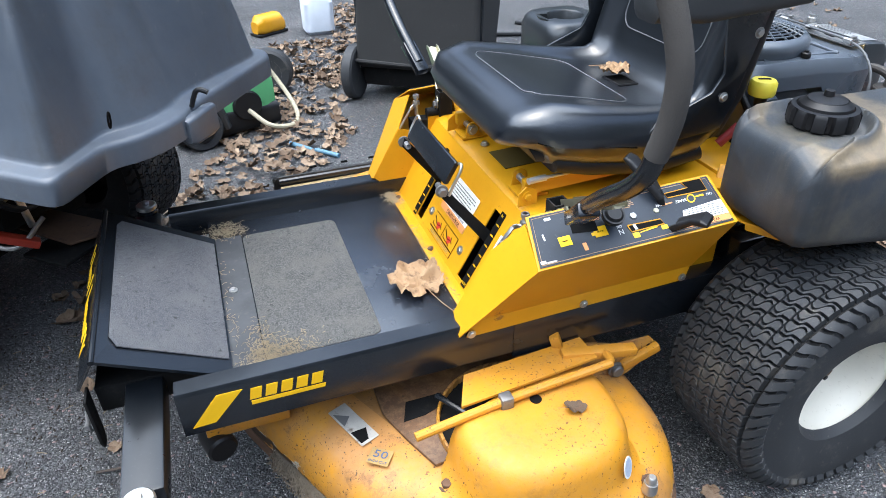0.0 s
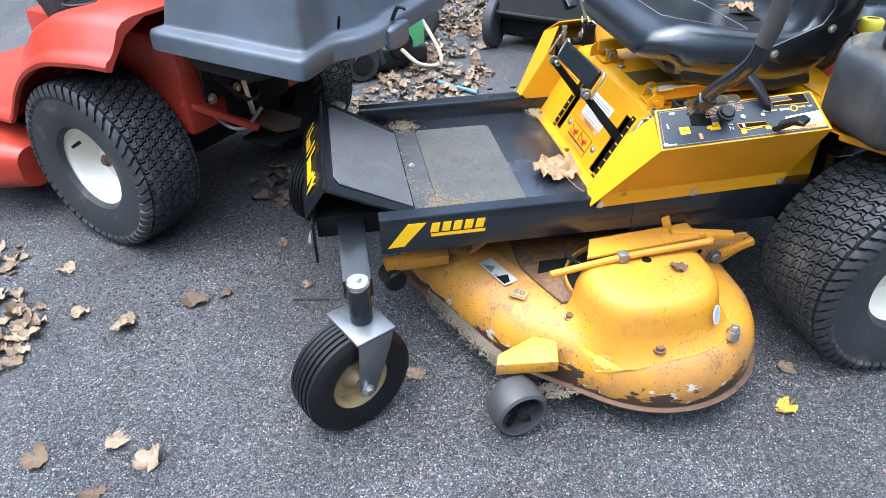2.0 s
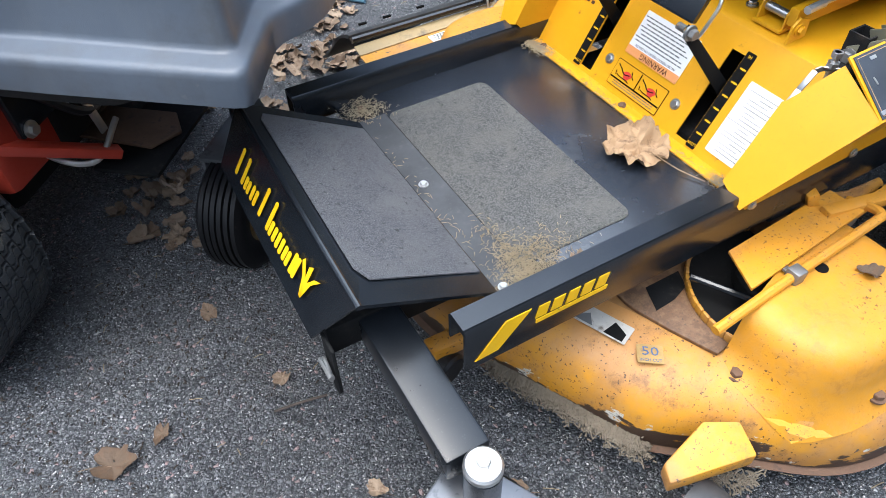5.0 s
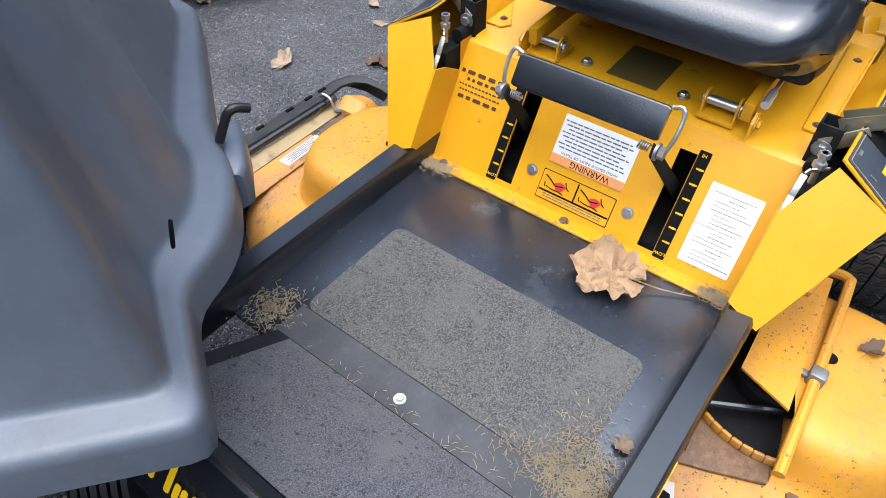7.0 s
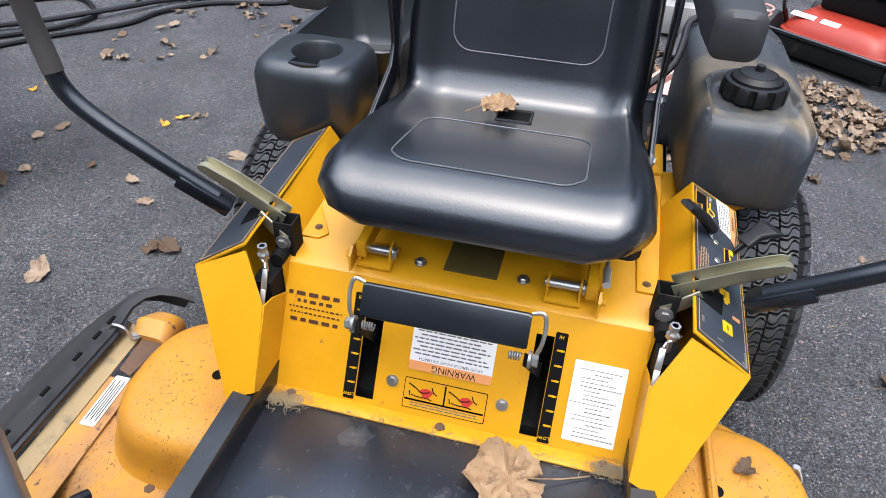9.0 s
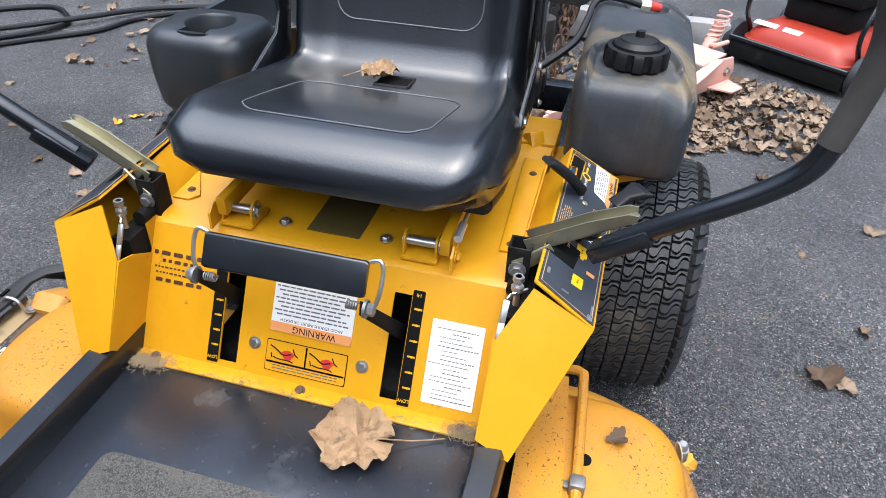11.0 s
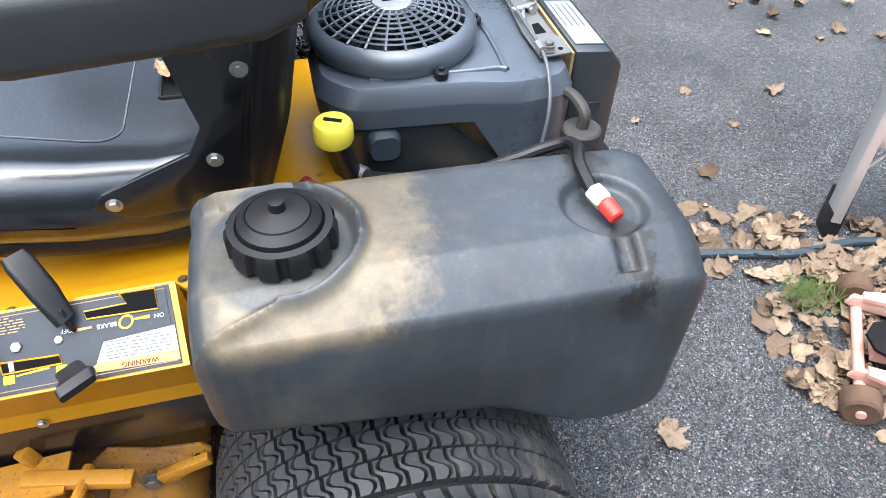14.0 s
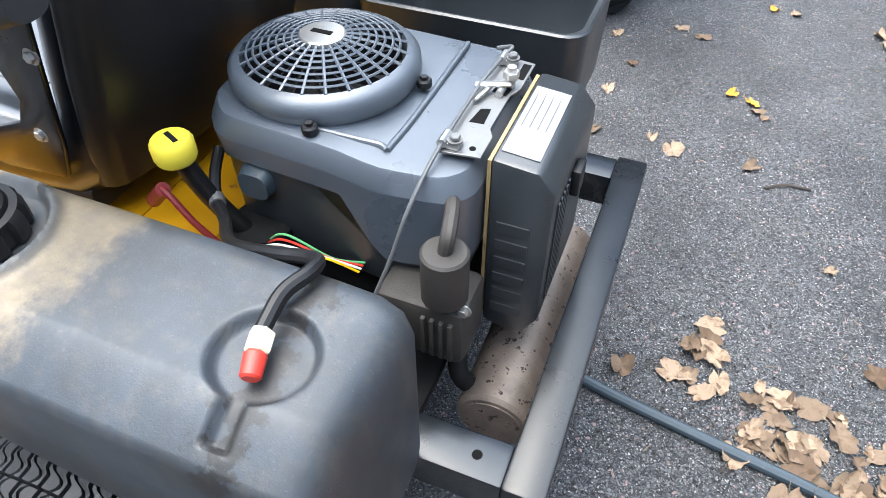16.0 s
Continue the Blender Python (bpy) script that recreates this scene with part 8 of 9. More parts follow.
def dry_grass(name, spots, count, seed, label, mat=STRAW, length=0.03, lift=0.006, thick=0.0006):
    """Loose blades as one piece of stuff: spots are x, y, z, rx, ry."""
    rnd = random.Random(seed)
    vs, fs = [], []
    for x, y, z, rx, ry in spots:
        for _ in range(count):
            px, py = x + rnd.gauss(0, rx), y + rnd.gauss(0, ry)
            a = rnd.uniform(0, 2 * math.pi)
            l = length * rnd.uniform(0.4, 1.3)
            d = V(math.cos(a), math.sin(a), 0)
            nrm = V(-d.y, d.x, 0) * thick
            z0 = z + rnd.random() * lift
            bend = rnd.uniform(0, lift)
            b = len(vs)
            for t in (0.0, 0.5, 1.0):
                p = V(px, py, z0) + d * (l * (t - 0.5)) + V(0, 0, bend * (1 - (2 * t - 1) ** 2))
                vs.extend([tuple(p + nrm), tuple(p - nrm), tuple(p + V(0, 0, thick * 1.6))])
            for k in (0, 3):
                for i in range(3):
                    j = (i + 1) % 3
                    fs.append((b + k + i, b + k + j, b + k + 3 + j, b + k + 3 + i))
    me = bpy.data.meshes.new(name)
    me.from_pydata(vs, [], fs)
    me.materials.append(mat)
    ob = new(name, me)
    return tagged(ob, label, "grass clippings", kind="stuff")


dry_grass("grass_clippings", [(-0.425, 0.245, 0.374, 0.022, 0.02), (-0.40, -0.25, 0.374, 0.022, 0.022), (-0.36, -0.225, 0.374, 0.03, 0.02), (-0.44, -0.28, 0.374, 0.02, 0.008), (-0.385, -0.262, 0.3745, 0.03, 0.012), (-0.40, -0.215, 0.374, 0.012, 0.04), (-0.012, 0.262, 0.376, 0.01, 0.02), (-0.005, -0.270, 0.377, 0.008, 0.016)], 420, 2, "dry grass clippings caught in the platform corners", length=0.0095, lift=0.004, thick=0.0004)
dry_grass("grass_clippings", [(-0.01, y, 0.3765, 0.006, 0.05) for y in (-0.2, -0.1, 0.0, 0.1, 0.2)] + [(-0.445, y, 0.377, 0.01, 0.06) for y in (-0.2, -0.08, 0.08)], 26, 12, "fine dry clippings along the platform seams", length=0.009, lift=0.002, thick=0.0004)
dry_grass("caked_clippings", [(-0.405 + 0.115 * t, -0.215 - 0.245 * t, 0.076 + 0.012 * k, 0.010, 0.014) for t in np.linspace(0, 1, 22) for k in (0, 1)] + [(-0.21, -0.575, 0.078, 0.015, 0.006), (-0.18, -0.598, 0.078, 0.015, 0.006)], 110, 13, "caked dry clippings along the deck's front lip", mat=CLIPPINGS, length=0.010, lift=0.004, thick=0.0014)
dry_grass("ground_litter", [(x, y, 0.001, 0.45, 0.45) for x, y in ((-0.8, -0.6), (-1.0, 0.3), (0.5, -0.9), (1.2, -0.7), (1.6, 0.7), (0.4, 1.5), (-0.4, -0.9), (2.0, 1.3), (1.3, 1.6), (-1.5, -0.3))], 42, 21, "bits of straw and twig on the asphalt", length=0.022, lift=0.003, thick=0.0009)
dry_grass("soil_crumbs", [(-0.95, 0.25, 0.001, 0.22, 0.16), (-0.75, 0.45, 0.001, 0.2, 0.15), (-1.15, 0.05, 0.001, 0.2, 0.15), (1.35, 0.2, 0.001, 0.2, 0.12), (-0.3, 0.95, 0.001, 0.3, 0.2)], 260, 27, "crumbs of dark soil and broken leaf on the asphalt", mat=SOIL, length=0.007, lift=0.003, thick=0.0016)
dry_grass("grass_tuft", [(1.74, -0.12, 0.012, 0.03, 0.03), (1.70, -0.09, 0.02, 0.02, 0.02)], 45, 31, "small tuft of green grass among leaves", mat=GRASS, length=0.05, lift=0.045, thick=0.0010)


# stone chips that stand out of the asphalt
def chips():
    rnd = random.Random(9)
    vs, fs = [], []
    for _ in range(11000):
        x, y = rnd.uniform(-2.0, 2.6), rnd.uniform(-1.6, 2.4)
        s = rnd.uniform(0.0012, 0.0034) * (1.6 if rnd.random() < 0.06 else 1.0)
        b = len(vs)
        a = rnd.uniform(0, 6.28)
        for k in range(4):
            r = s * rnd.uniform(0.7, 1.3)
            vs.append((x + r * math.cos(a + k * 1.57), y + r * math.sin(a + k * 1.57), -0.0005))
        for k in range(4):
            r = s * rnd.uniform(0.4, 0.7)
            vs.append((x + r * math.cos(a + k * 1.57), y + r * math.sin(a + k * 1.57), s * rnd.uniform(0.5, 0.9)))
        fs += [(b, b + 1, b + 5, b + 4), (b + 1, b + 2, b + 6, b + 5), (b + 2, b + 3, b + 7, b + 6), (b + 3, b, b + 4, b + 7), (b + 4, b + 5, b + 6, b + 7)]
    me = bpy.data.meshes.new("stone_chips")
    me.from_pydata(vs, [], fs)
    me.materials.append(surface("pale_stone", (0.42, 0.41, 0.39), 0.8, var=0.5, grain=0.2, dirt=(0.1, 0.1, 0.1), dirt_amount=0.5, dirt_scale=3))
    tagged(new("stone_chips", me), "loose pale stone chips on the asphalt", "gravel", kind="stuff")


chips()


# ---- floor jack ----
def floor_jack():
    M = pose(1.742, -0.255, 0, 0, 0, -35)
    J = thing("floor_jack", "sun-faded pink floor jack lying among dry leaves", "floor jack", M)
    # local: +x towards the handle end, wheels at x 0
    for s in (-1, 1):
        y = s * 0.105
        prof = [(-0.03, 0.030), (0.02, 0.022), (0.25, 0.022), (0.50, 0.045), (0.66, 0.050), (0.90, 0.050), (0.93, 0.10), (0.90, 0.165), (0.78, 0.175), (0.66, 0.15), (0.50, 0.105), (0.30, 0.078), (0.10, 0.066), (-0.02, 0.058)]
        prof = [(x, z + 0.02) for x, z in prof]
        part("side_plate", prism([V(x, y, z) for x, z in prof], (0, s * 0.012, 0), 0.003), PINK_PAINT, J, "faded pink steel side plate")
        part("side_lip", rings([[V(x, y + s * w, z - 0.006), V(x, y + s * w, z + 0.004), V(x, y - s * 0.004, z + 0.004), V(x, y - s * 0.004, z - 0.006)] for x, z, w in ((0.0, 0.08, 0.02), (0.1, 0.086, 0.045), (0.3, 0.098, 0.05), (0.5, 0.125, 0.05), (0.66, 0.17, 0.045), (0.78, 0.195, 0.03))]), PINK_PAINT, J)
        wheel = new("front_wheel")
        wheel.parent = J
        wheel.matrix_local = pose(0.0, s * 0.172, 0.040)
        part("roller", lathe([(0.012, -0.024), (0.034, -0.026), (0.040, -0.021), (0.040, 0.021), (0.034, 0.026), (0.012, 0.024)], 28), RUST, wheel, "rusty steel roller")
        part("hub", cyl((0, -0.03, 0), (0, 0.03, 0), 0.010, n=12), PINK_PAINT, wheel)
        part("rear_caster", join(cyl((0.84, s * 0.15, 0.03), (0.84, s * 0.18, 0.03), 0.03, n=20, bev=0.004), box(0.80, 0.88, s * 0.165 - 0.03, s * 0.165 + 0.03, 0.062, 0.070, 0.002)), RUST, J)
        part("bolt", bolt((0.86, s * 0.117, 0.13), (0, s, 0), 0.013, 0.014), STEEL, J)
        part("foot_ear", prism([V(0.74, s * 0.115, 0.08), V(0.90, s * 0.115, 0.08), V(0.88, s * 0.20, 0.072), V(0.80, s * 0.20, 0.072)], (0, 0, 0.006)), PINK_PAINT, J)
    part("front_axle", cyl((0.0, -0.175, 0.04), (0.0, 0.175, 0.04), 0.012, n=14), PINK_PAINT, J)
    part("lift_arm", loft_box([(V(0.02, 0, 0.06), (0, 1, 0), (0, 0, 1), 0.10, 0.03, 0.006), (V(0.25, 0, 0.085), (0, 1, 0), (0, 0, 1), 0.13, 0.03, 0.006), (V(0.52, 0, 0.118), (0, 1, 0), (0, 0, 1), 0.16, 0.03, 0.006), (V(0.66, 0, 0.150), (0, 1, 0), (0, 0, 1), 0.17, 0.03, 0.006)]), PINK_PAINT, J, "bleached pink lifting arm")
    part("cover_plate", prism([V(0.69, -0.10, 0.180), V(0.86, -0.10, 0.196), V(0.86, 0.10, 0.196), V(0.69, 0.10, 0.180)], (0, 0, 0.006)), PINK_PAINT, J, "bleached pink cover plate")
    sad = lathe([(0.050, 0.095), (0.056, 0.100), (0.056, 0.108), (0.048, 0.112), (0.001, 0.111)], 8, "z")
    part("saddle", moved(sad, pose(0.045, -0.03, 0)), DARK_METAL, J, "grey round lifting saddle")
    part("saddle_bolt", cyl((0.045, -0.03, 0.111), (0.045, -0.03, 0.1135), 0.010, n=10), YELLOW_DECAL, J)
    part("handle_socket", join(cyl((0.90, 0.02, 0.17), (0.98, 0.03, 0.27), 0.028, 0.024, 16), tube([(0.93, 0.02, 0.19), (0.86, -0.04, 0.22), (0.92, -0.06, 0.23)], 0.010, 8)), PINK_PAINT, J, "ribbed pink handle socket")
    part("socket_spring", tube([V(0.93, 0.025, 0.205) + V(0.5 * 0.14, 0.0, 0.86 * 0.14) * (t / 40) + V(0.028 * math.cos(t), 0.028 * math.sin(t), 0) for t in np.linspace(0, 40, 160)], 0.004, 5, smooth=False), PINK_PAINT, J)


floor_jack()


# ---- red push mower ----
def push_mower():
    M = pose(2.765, -1.15, 0, 0, 0, -38.5)
    P = thing("push_mower", "faded red walk-behind push mower with a black engine", "lawn mower", M)
    # local: -x faces the camera, width along y
    rs = []
    for z, g in ((0.05, 0.0), (0.12, 0.0), (0.125, 0.01), (0.15, 0.02), (0.185, 0.05), (0.205, 0.09), (0.215, 0.14)):
        rs.append([V(0.30 + a, b, z) for a, b in rrect(0.60 - 2 * g, 0.56 - 2 * g, 0.10, 6)])
    part("deck", rings(rs), RED_PAINT, P, "sun-faded red mower deck")
    part("front_skirt", box(-0.03, 0.02, -0.29, 0.29, 0.025, 0.115, 0.01), DARK_METAL, P, "dirty dark front skirt")
    part("front_bar", tube([(-0.025, -0.295, 0.12), (-0.03, 0, 0.122), (-0.025, 0.295, 0.12)], 0.012, 10), BLACK_PAINT, P)
    part("engine", join(box(0.16, 0.48, -0.16, 0.17, 0.215, 0.33, 0.02), box(0.13, 0.46, -0.19, 0.15, 0.33, 0.45, 0.025), cyl((0.3, 0, 0.45), (0.3, 0, 0.50), 0.12, n=24, bev=0.01)), DARK_METAL, P, "black dirty mower engine")
    part("engine_label", box(0.126, 0.1295, -0.09, 0.06, 0.39, 0.42, 0.0), WHITE_LABEL, P)
    part("deck_sticker", prism([V(0.05, 0.12, 0.186), V(0.08, 0.12, 0.198), V(0.08, 0.24, 0.198), V(0.05, 0.24, 0.186)], (0, 0, 0.002)), WHITE_LABEL, P)
    part("deck_sticker", prism([V(0.05, 0.0, 0.186), V(0.08, 0.0, 0.198), V(0.08, 0.09, 0.198), V(0.05, 0.09, 0.186)], (0, 0, 0.002)), WHITE_LABEL, P)
    for x in (0.06, 0.54):
        for s in (-1, 1):
            w = new("wheel")
            w.parent = P
            w.matrix_local = pose(x, s * 0.315, 0.09)
            part("tyre", lathe([(0.05, -0.02), (0.085, -0.022), (0.09, -0.015), (0.09, 0.015), (0.085, 0.022), (0.05, 0.02)], 28), RUBBER, w)
            part("hub", cyl((0, -0.018, 0), (0, 0.018, 0), 0.05, n=20, bev=0.004), WHITE_LABEL, w)
    for s in (-1, 1):
        part("handle_tube", tube([(0.10, s * 0.27, 0.13), (0.03, s * 0.275, 0.30), (0.25, s * 0.27, 0.62), (0.62, s * 0.26, 0.98)], 0.011, 10, smooth=True), BLACK_PAINT, P, "black handle tube")
    part("handle_bar", tube([(0.62, -0.26, 0.98), (0.62, 0.26, 0.98)], 0.011, 10, smooth=False), BLACK_PAINT, P)


push_mower()


# ---- stepladder ----
def ladder():
    L = thing("stepladder", "folded aluminium stepladder standing on the asphalt", "ladder")
    A, B = V(1.942, 0.12, 0), V(2.315, -0.038, 0)
    side = (B - A).normalized()
    back = V(0.46, 0.89, 0)
    H = 1.75

    def rail(P, q, lean, nm):
        top = P + side * q + back * lean + V(0, 0, H)
        part(nm, bar(P + V(0, 0, 0.05), top, 0.026, 0.068, 0.003, up=tuple(back)), ALUMINIUM, L, "aluminium ladder rail")
        d = (top - P).normalized()
        part("rubber_foot", bar(P, P + d * 0.075, 0.036, 0.080, 0.003, up=tuple(back)), BLACK_PLASTIC, L, "black rubber ladder foot")
        return P, top
    a0, a1 = rail(A, 0.05, 0.36, "front_rail")
    b0, b1 = rail(B, -0.05, 0.36, "front_rail")
    # folded: the rear rails lie against the front ones
    C, D = A + back * 0.075 + side * 0.03, B + back * 0.075 - side * 0.03
    rail(C, 0.05, 0.36, "rear_rail")
    rail(D, -0.05, 0.36, "rear_rail")
    for k in range(5):
        t = (0.29 + 0.29 * k) / H
        p, q = a0.lerp(a1, t), b0.lerp(b1, t)
        part("step", bar(p, q, 0.075, 0.05, 0.003), ALUMINIUM, L, "ribbed aluminium step")
        if k == 0:
            part("step_brace", bar(p.lerp(q, 0.24), a0.lerp(a1, t - 0.075), 0.014, 0.006), ALUMINIUM, L)
            part("step_brace", bar(p.lerp(q, 0.76), b0.lerp(b1, t - 0.075), 0.014, 0.006), ALUMINIUM, L)
    part("top_cap", bar(a1 - side * 0.03, b1 + side * 0.03, 0.16, 0.05, 0.01), ALUMINIUM, L)
    for t0, t1, mt in ((0.20, 0.32, YELLOW_DECAL), (0.325, 0.40, WHITE_LABEL)):
        p, q = a0.lerp(a1, t0), a0.lerp(a1, t1)
        part("rail_sticker", bar(p - back * 0.036, q - back * 0.036, 0.020, 0.002, 0.0, up=tuple(back)), mt, L)


ladder()


# ---- chain, tube, hoses, pipe ----
def chain():
    bms = []
    for strand in range(2):
        for k in range(26):
            z = 0.02 + 0.036 * k
            sway = 0.018 * math.sin(k * 0.9 + strand * 2.1)
            o = V(2.27 + 0.0052 * k * 1.3 + sway, -0.125 - 0.004 * k + 0.022 * strand, z)
            pts = []
            for t in np.linspace(0, 2 * math.pi, 15):
                x, y = 0.014 * math.cos(t), 0.026 * math.sin(t)
                p = V(x, 0, y) if (k + strand) % 2 else V(0, x, y)
                pts.append(o + p)
            bms.append(tube(pts, 0.0052, 6, smooth=False))
    hook = tube([(2.30, -0.14, 0.30), (2.34, -0.16, 0.27), (2.37, -0.17, 0.29), (2.38, -0.175, 0.33)], 0.010, 8)
    solo("chain", join(*bms, hook), RUST, "rusty steel chain hanging to the ground", "chain")


chain()


def steel_tube():
    p0, p1 = V(2.47, -0.455, 0.055), V(3.35, -0.70, 0.06)
    s, u, d = frame_of(p1 - p0)
    outer = [p0 + s * a + u * b for a, b in ((-.04, -.04), (.04, -.04), (.04, .04), (-.04, .04))]
    inner = [p0 + s * a + u * b for a, b in ((-.034, -.034), (.034, -.034), (.034, .034), (-.034, .034))]
    L = p1 - p0
    bm = rings([[p + L for p in inner], inner, outer, [p + L for p in outer]], closed=True)
    solo("square_tube", bm, surface("grey_mill_steel", (0.13, 0.125, 0.12), 0.5, metal=0.6, var=0.3, grain=0.2, dirt=(0.16, 0.1, 0.06), dirt_amount=0.25), "length of square grey steel tube on the ground", "steel tube", smooth=False)


steel_tube()


def ground_hoses():
    pts = [(0.98, 0.22, 0.012), (1.18, 0.165, 0.012), (1.4, 0.125, 0.012), (1.62, 0.09, 0.012), (1.8, 0.05, 0.012), (2.02, 0.05, 0.012), (2.3, -0.06, 0.012), (2.6, -0.2, 0.012), (3.0, -0.30, 0.012)]
    solo("pipe_on_ground", tube(pts, 0.012, 10, step=5), HOSE_BLUE, "blue-grey plastic pipe lying on asphalt", "pipe")
    solo("black_hose", join(tube([(1.35, 2.75, 0.014), (1.72, 2.6, 0.014), (1.95, 2.43, 0.014), (2.2, 2.2, 0.014), (2.42, 2.13, 0.014), (2.62, 1.95, 0.014), (2.75, 1.6, 0.014), (3.0, 1.4, 0.014)], 0.014, 8, step=6),
                            tube([(1.6, 2.95, 0.014), (1.95, 2.57, 0.014), (2.14, 2.42, 0.02), (2.3, 2.45, 0.014), (2.45, 2.7, 0.014), (2.2, 3.0, 0.014), (1.9, 2.95, 0.014), (2.0, 2.65, 0.03), (2.3, 2.35, 0.035), (2.6, 2.15, 0.02), (2.85, 1.75, 0.014), (3.1, 1.65, 0.014)], 0.014, 8, step=6)), BLACK_PLASTIC, "loops of black hose on the driveway", "hose")
    for p, q in (((-0.12, 1.54, 0.010), (-0.04, 1.43, 0.010)), ((-0.03, 1.43, 0.010), (0.05, 1.34, 0.010))):
        solo("blue_pipe", tube([p, q], 0.010, 10, smooth=False), surface("blue_pipe_plastic", (0.1, 0.2, 0.28), 0.5, var=0.2, grain=0.1), "short blue plastic pipe among leaves", "pipe")
    solo("twig", tube([(-0.79, -0.045, 0.006), (-0.74, -0.055, 0.010), (-0.69, -0.062, 0.005)], 0.003, 6, step=4), BARK, "thin dry twig on asphalt", "twig")
    solo("twig", tube([(1.48, 0.98, 0.005), (1.53, 1.01, 0.008), (1.60, 1.02, 0.005)], 0.0035, 6, step=4), BARK, "thin dry twig on asphalt", "twig")
    old = thing("leaning_tyre", "old tyre standing behind the ladder", "tyre", pose(2.78, 0.10, 0.272, 0, 0, 60))
    body, blocks = turf_tyre(0.27, 0.20, 0.12, 5, 28)
    part("carcass", body, RUBBER, old)
    tagged(part("tread", blocks, RUBBER, old), "worn tread blocks", kind="stuff")
    solo("grey_plank", box(2.95, 3.05, -0.9, 0.8, 0.02, 0.16, 0.004), surface("weathered_grey_wood", (0.3, 0.29, 0.28), 0.8, var=0.3, grain=0.5, dirt=(0.12, 0.11, 0.1), dirt_amount=0.3), "weathered grey plank on edge", "plank")


ground_hoses()


# ---- pressure washer ----
def pressure_washer():
    M = pose(-0.40, 1.80, 0, 0, 0, 18) @ Matrix.Diagonal((1.06, 1.06, 1.06, 1))
    W = thing("pressure_washer", "green and black pressure washer lying on leaves", "pressure washer", M)
    body = []
    for x, z0, z1, w in ((-0.17, 0.05, 0.13, 0.16), (-0.13, 0.04, 0.17, 0.2), (-0.02, 0.04, 0.22, 0.22), (0.10, 0.04, 0.27, 0.22), (0.19, 0.05, 0.27, 0.21), (0.235, 0.07, 0.23, 0.18)):
        body.append([V(x, a, (z0 + z1) / 2 + b) for a, b in rrect(w, z1 - z0, 0.04, 4)])
    part("body", rings(body), GREEN_PLASTIC, W, "green moulded plastic body")
    part("base", loft_box([(V(-0.20, 0, 0.065), (0, 1, 0), (0, 0, 1), 0.2, 0.09, 0.03), (V(-0.05, 0, 0.075), (0, 1, 0), (0, 0, 1), 0.235, 0.12, 0.03), (V(0.24, 0, 0.065), (0, 1, 0), (0, 0, 1), 0.22, 0.10, 0.03)]), BLACK_PLASTIC, W, "black base")
    part("arch", tube([(-0.18, -0.115, 0.05), (-0.13, -0.118, 0.17), (-0.04, -0.118, 0.175), (0.0, -0.118, 0.06)], 0.02, 10), GREY_PLASTIC, W, "grey wheel arch")
    for s in (-1, 1):
        w = new("wheel")
        w.parent = W
        w.matrix_local = pose(-0.11, s * 0.13, 0.085)
        part("tyre", lathe([(0.03, -0.02), (0.078, -0.024), (0.085, -0.016), (0.085, 0.016), (0.078, 0.024), (0.03, 0.02)], 32), RUBBER, w)
        part("hub", lathe([(0.05, -0.024), (0.045, -0.030), (0.02, -0.03), (0.001, -0.034)], 24), BLACK_PLASTIC, w)
    part("motor_port", cyl((0.10, -0.125, 0.13), (0.10, -0.10, 0.13), 0.062, n=24, bev=0.006), BLACK_PLASTIC, W, "black round motor cover")
    part("hose", tube([(0.10, -0.12, 0.11), (0.16, -0.19, 0.05), (0.28, -0.16, 0.02), (0.36, 0.0, 0.03), (0.33, 0.14, 0.16), (0.22, 0.12, 0.30), (0.14, 0.06, 0.27)], 0.010, 8), surface("beige_hose", (0.42, 0.38, 0.27), 0.6, var=0.2, grain=0.1), W, "beige rubber hose")


pressure_washer()


def spare_wheel():
    W = thing("small_wheel", "small black wheel with a shiny steel rim", "wheel", pose(-0.10, 2.22, 0.115, 0, 0, -20))
    part("tyre", lathe([(0.06, -0.030), (0.10, -0.034), (0.113, -0.024), (0.115, 0.0), (0.113, 0.024), (0.10, 0.034), (0.06, 0.030)], 36), RUBBER, W)
    part("rim", lathe([(0.064, -0.031), (0.058, -0.024), (0.040, -0.020), (0.018, -0.032), (0.002, -0.033)], 32, cap=False), STEEL, W, "shiny steel rim")


spare_wheel()


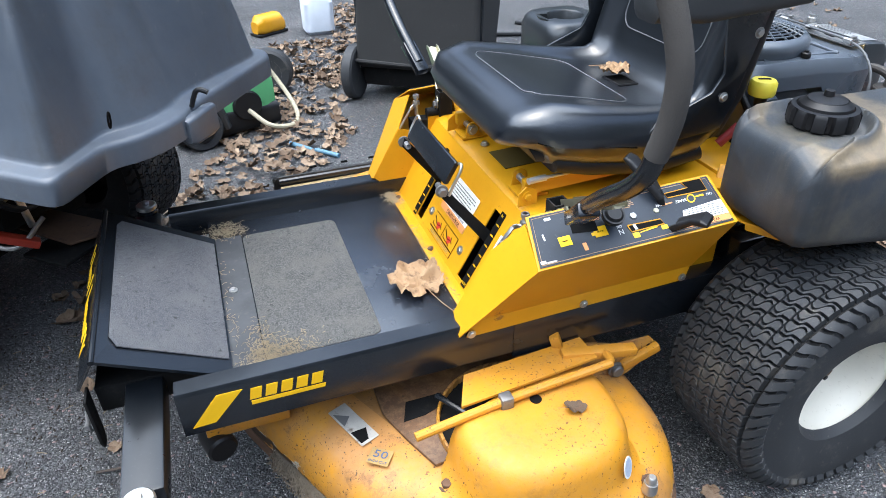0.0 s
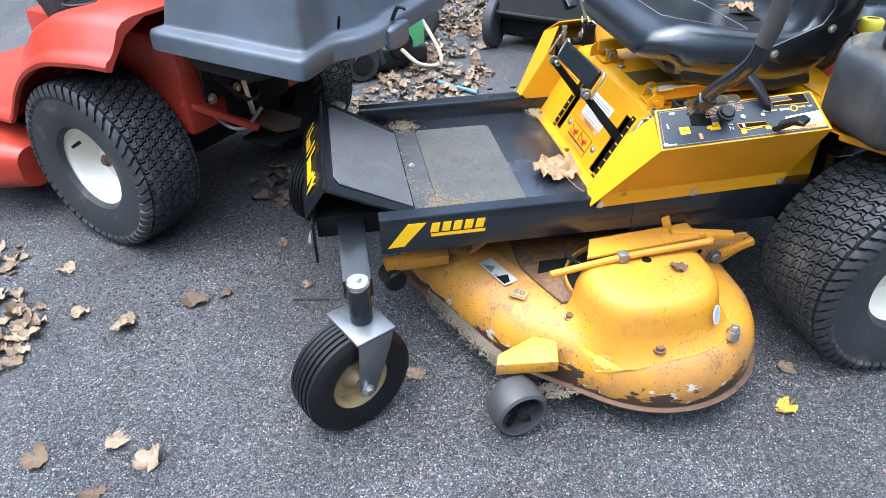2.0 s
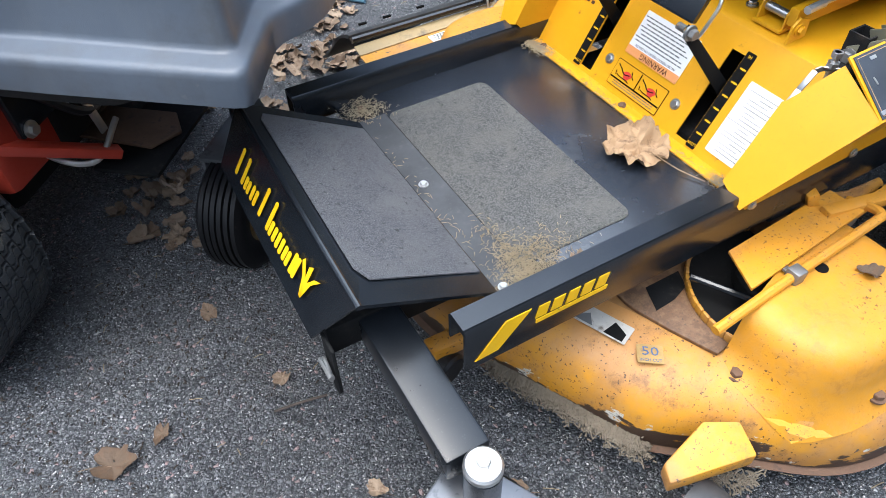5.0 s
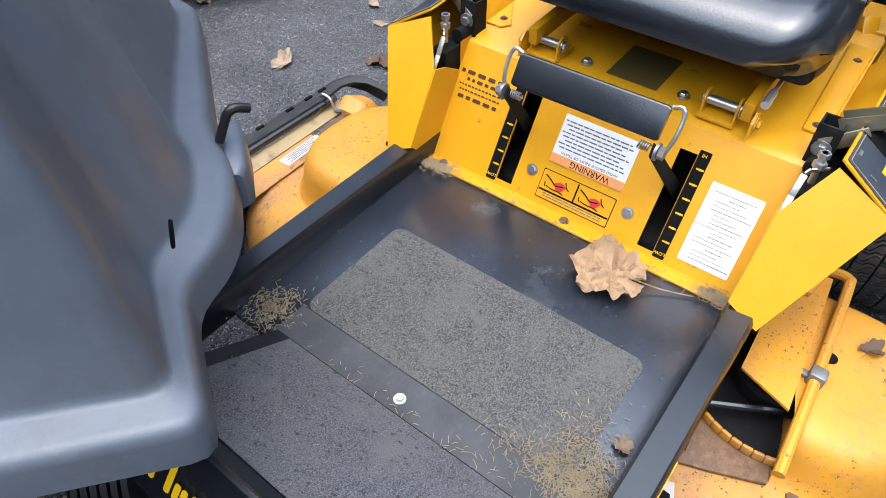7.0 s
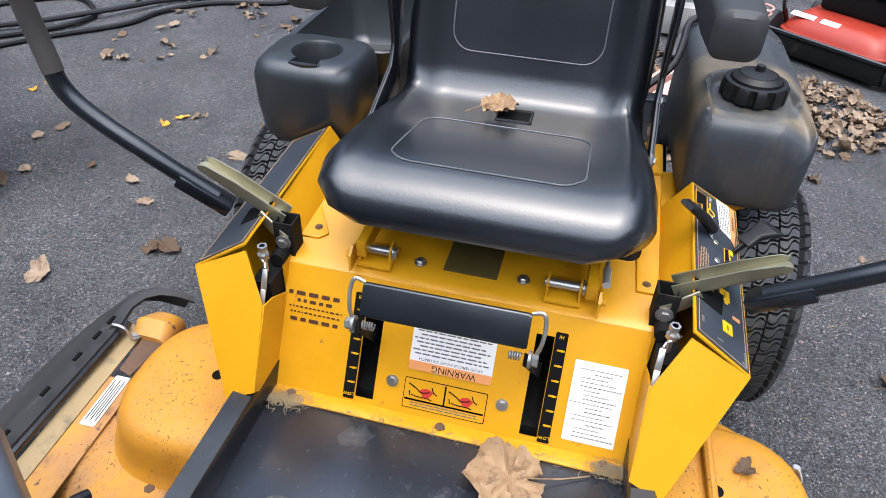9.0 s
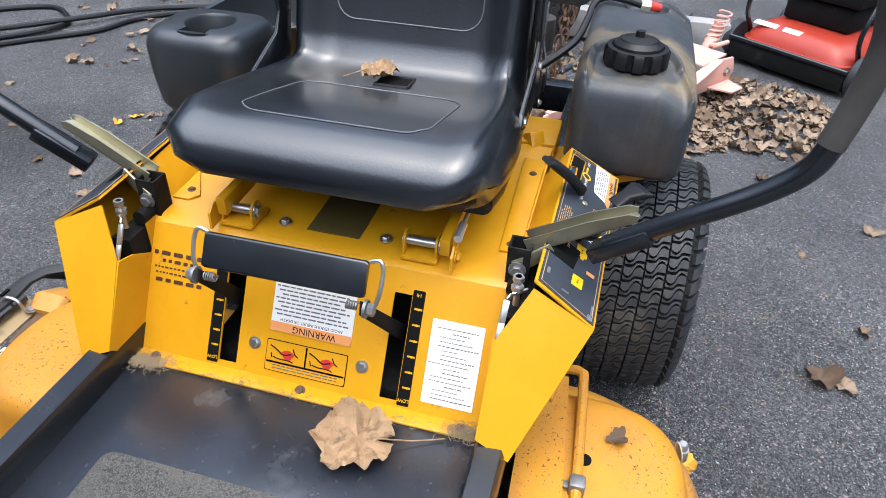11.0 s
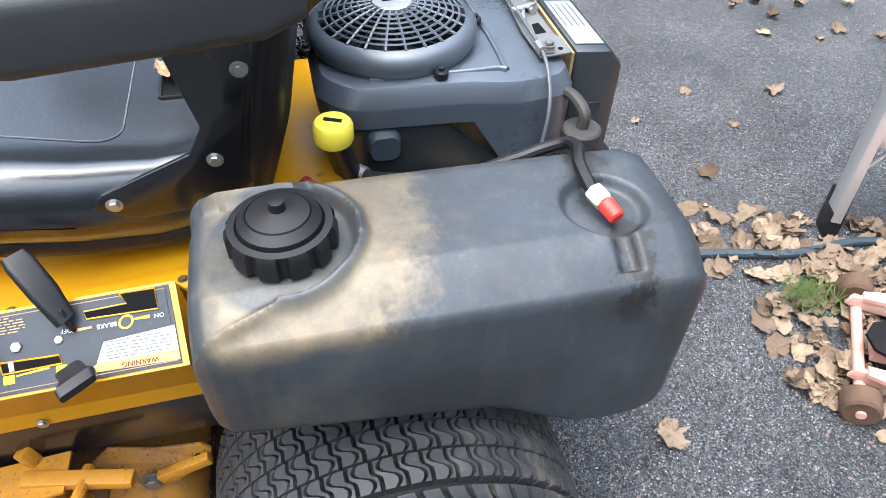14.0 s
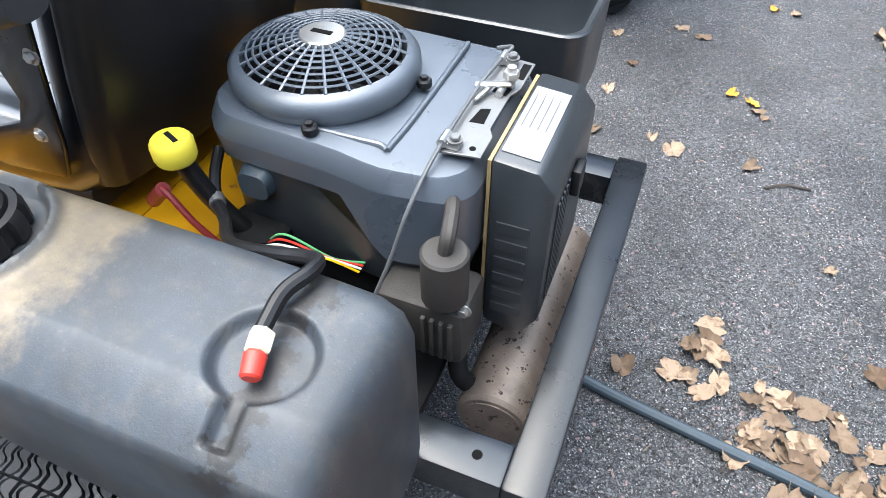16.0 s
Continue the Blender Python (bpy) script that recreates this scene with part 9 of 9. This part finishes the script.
# ---- lawn sweeper hopper ----
def sweeper():
    A, B = V(0.28, 1.97, 0), V(0.79, 1.62, 0)
    u = (B - A).normalized()
    ang = math.degrees(math.atan2(u.y, u.x))
    M = pose((A.x + B.x) / 2, (A.y + B.y) / 2, 0, 0, 0, ang)
    S = thing("lawn_sweeper", "black cloth lawn sweeper hopper on two wheels", "lawn sweeper", M)
    w = 0.60
    rs = []
    for z, y0, y1, g in ((0.16, 0.03, 0.42, 0.0), (0.20, -0.005, 0.47, 0.01), (0.24, 0.0, 0.5, 0.0), (0.45, 0.03, 0.6, 0.0), (0.70, 0.06, 0.72, -0.01), (0.95, 0.09, 0.80, -0.02)):
        rs.append([V(a, (y0 + y1) / 2 + b, z) for a, b in rrect(w + g, y1 - y0, 0.03, 4)])
    part("hopper", rings(rs), BLACK_CLOTH, S, "black woven hopper bag with a hemmed edge")
    part("hem", tube([(-0.30, -0.004, 0.20), (0, -0.012, 0.195), (0.30, -0.004, 0.20)], 0.010, 8), BLACK_CLOTH, S)
    part("brush_box", box(-0.29, 0.29, 0.05, 0.35, 0.06, 0.16, 0.02), DARK_METAL, S)
    for s in (-1, 1):
        wl = new("wheel")
        wl.parent = S
        wl.matrix_local = pose(s * 0.325 if s < 0 else 0.22, 0.04 if s < 0 else 0.25, 0.13, 0, 0, 90)
        part("tyre", lathe([(0.05, -0.024), (0.12, -0.028), (0.13, -0.02), (0.13, 0.02), (0.12, 0.028), (0.05, 0.024)], 36), RUBBER, wl)
        part("hub", cyl((0, -0.022, 0), (0, 0.022, 0), 0.06, n=24, bev=0.005), DARK_METAL, wl)
    for s in (-1, 1):
        part("strut", tube([(s * 0.30, 0.05, 0.15), (s * 0.305, 0.09, 0.95)], 0.010, 8, smooth=False), BLACK_PAINT, S)


sweeper()


def far_things():
    J = thing("plastic_jug", "milky white plastic jug on the ground", "jug", pose(0.34, 3.28, 0) @ Matrix.Diagonal((1.2, 1.2, 1.15, 1)))
    part("body", loft_box([(V(0, 0, 0), (1, 0, 0), (0, 1, 0), 0.13, 0.13, 0.03), (V(0, 0, 0.02), (1, 0, 0), (0, 1, 0), 0.16, 0.16, 0.04), (V(0, 0, 0.17), (1, 0, 0), (0, 1, 0), 0.16, 0.16, 0.04), (V(0, 0, 0.24), (1, 0, 0), (0, 1, 0), 0.08, 0.08, 0.03), (V(0, 0, 0.27), (1, 0, 0), (0, 1, 0), 0.045, 0.045, 0.02)]), JUG, J)
    part("cap", cyl((0, 0, 0.27), (0, 0, 0.29), 0.024, n=20, bev=0.003), RED_PLASTIC, J, "red screw cap")
    Y = thing("yellow_housing", "yellow moulded machine housing on the ground", "machine part", pose(0.03, 3.36, 0, 0, 0, 30) @ Matrix.Diagonal((0.6, 0.6, 0.6, 1)))
    part("shell", loft_box([(V(-0.18, 0, 0.09), (0, 1, 0), (0, 0, 1), 0.12, 0.12, 0.04), (V(-0.12, 0, 0.11), (0, 1, 0), (0, 0, 1), 0.2, 0.20, 0.07), (V(0.12, 0, 0.11), (0, 1, 0), (0, 0, 1), 0.2, 0.20, 0.07), (V(0.18, 0, 0.08), (0, 1, 0), (0, 0, 1), 0.12, 0.12, 0.04)]), YELLOW, Y)
    part("base", box(-0.19, 0.19, -0.09, 0.09, 0.0, 0.03, 0.01), BLACK_PLASTIC, Y)


far_things()


# ---- unseen woods, added round the driveway to darken low sky and reflections ----
def woods():
    rnd = random.Random(40)
    n = 96
    rs = []
    for r0, z in ((34.0, -0.2), (33.0, 4.0), (32.5, 9.0), (34.0, 15.0), (36.0, 18.0)):
        rs.append([V((r0 + rnd.uniform(-1.2, 1.2)) * math.cos(2 * math.pi * k / n), (r0 + rnd.uniform(-1.2, 1.2)) * math.sin(2 * math.pi * k / n), z + (rnd.uniform(-2.5, 3.5) if z > 12 else 0)) for k in range(n)])
    outer = [[p * 1.12 for p in r] for r in reversed(rs)]
    for r in outer:
        for p in r:
            p.z /= 1.12
    solo("backdrop", rings(rs + outer, cap=False, closed=True), surface("sky_blocking_woods", (0.05, 0.055, 0.042), 0.9, var=0.5, grain=0.0, dirt=(0.085, 0.07, 0.045), dirt_amount=0.4, dirt_scale=1.2), "unseen ring of dark woods, added to block the low sky", "woods", kind="structure", smooth=False)


woods()
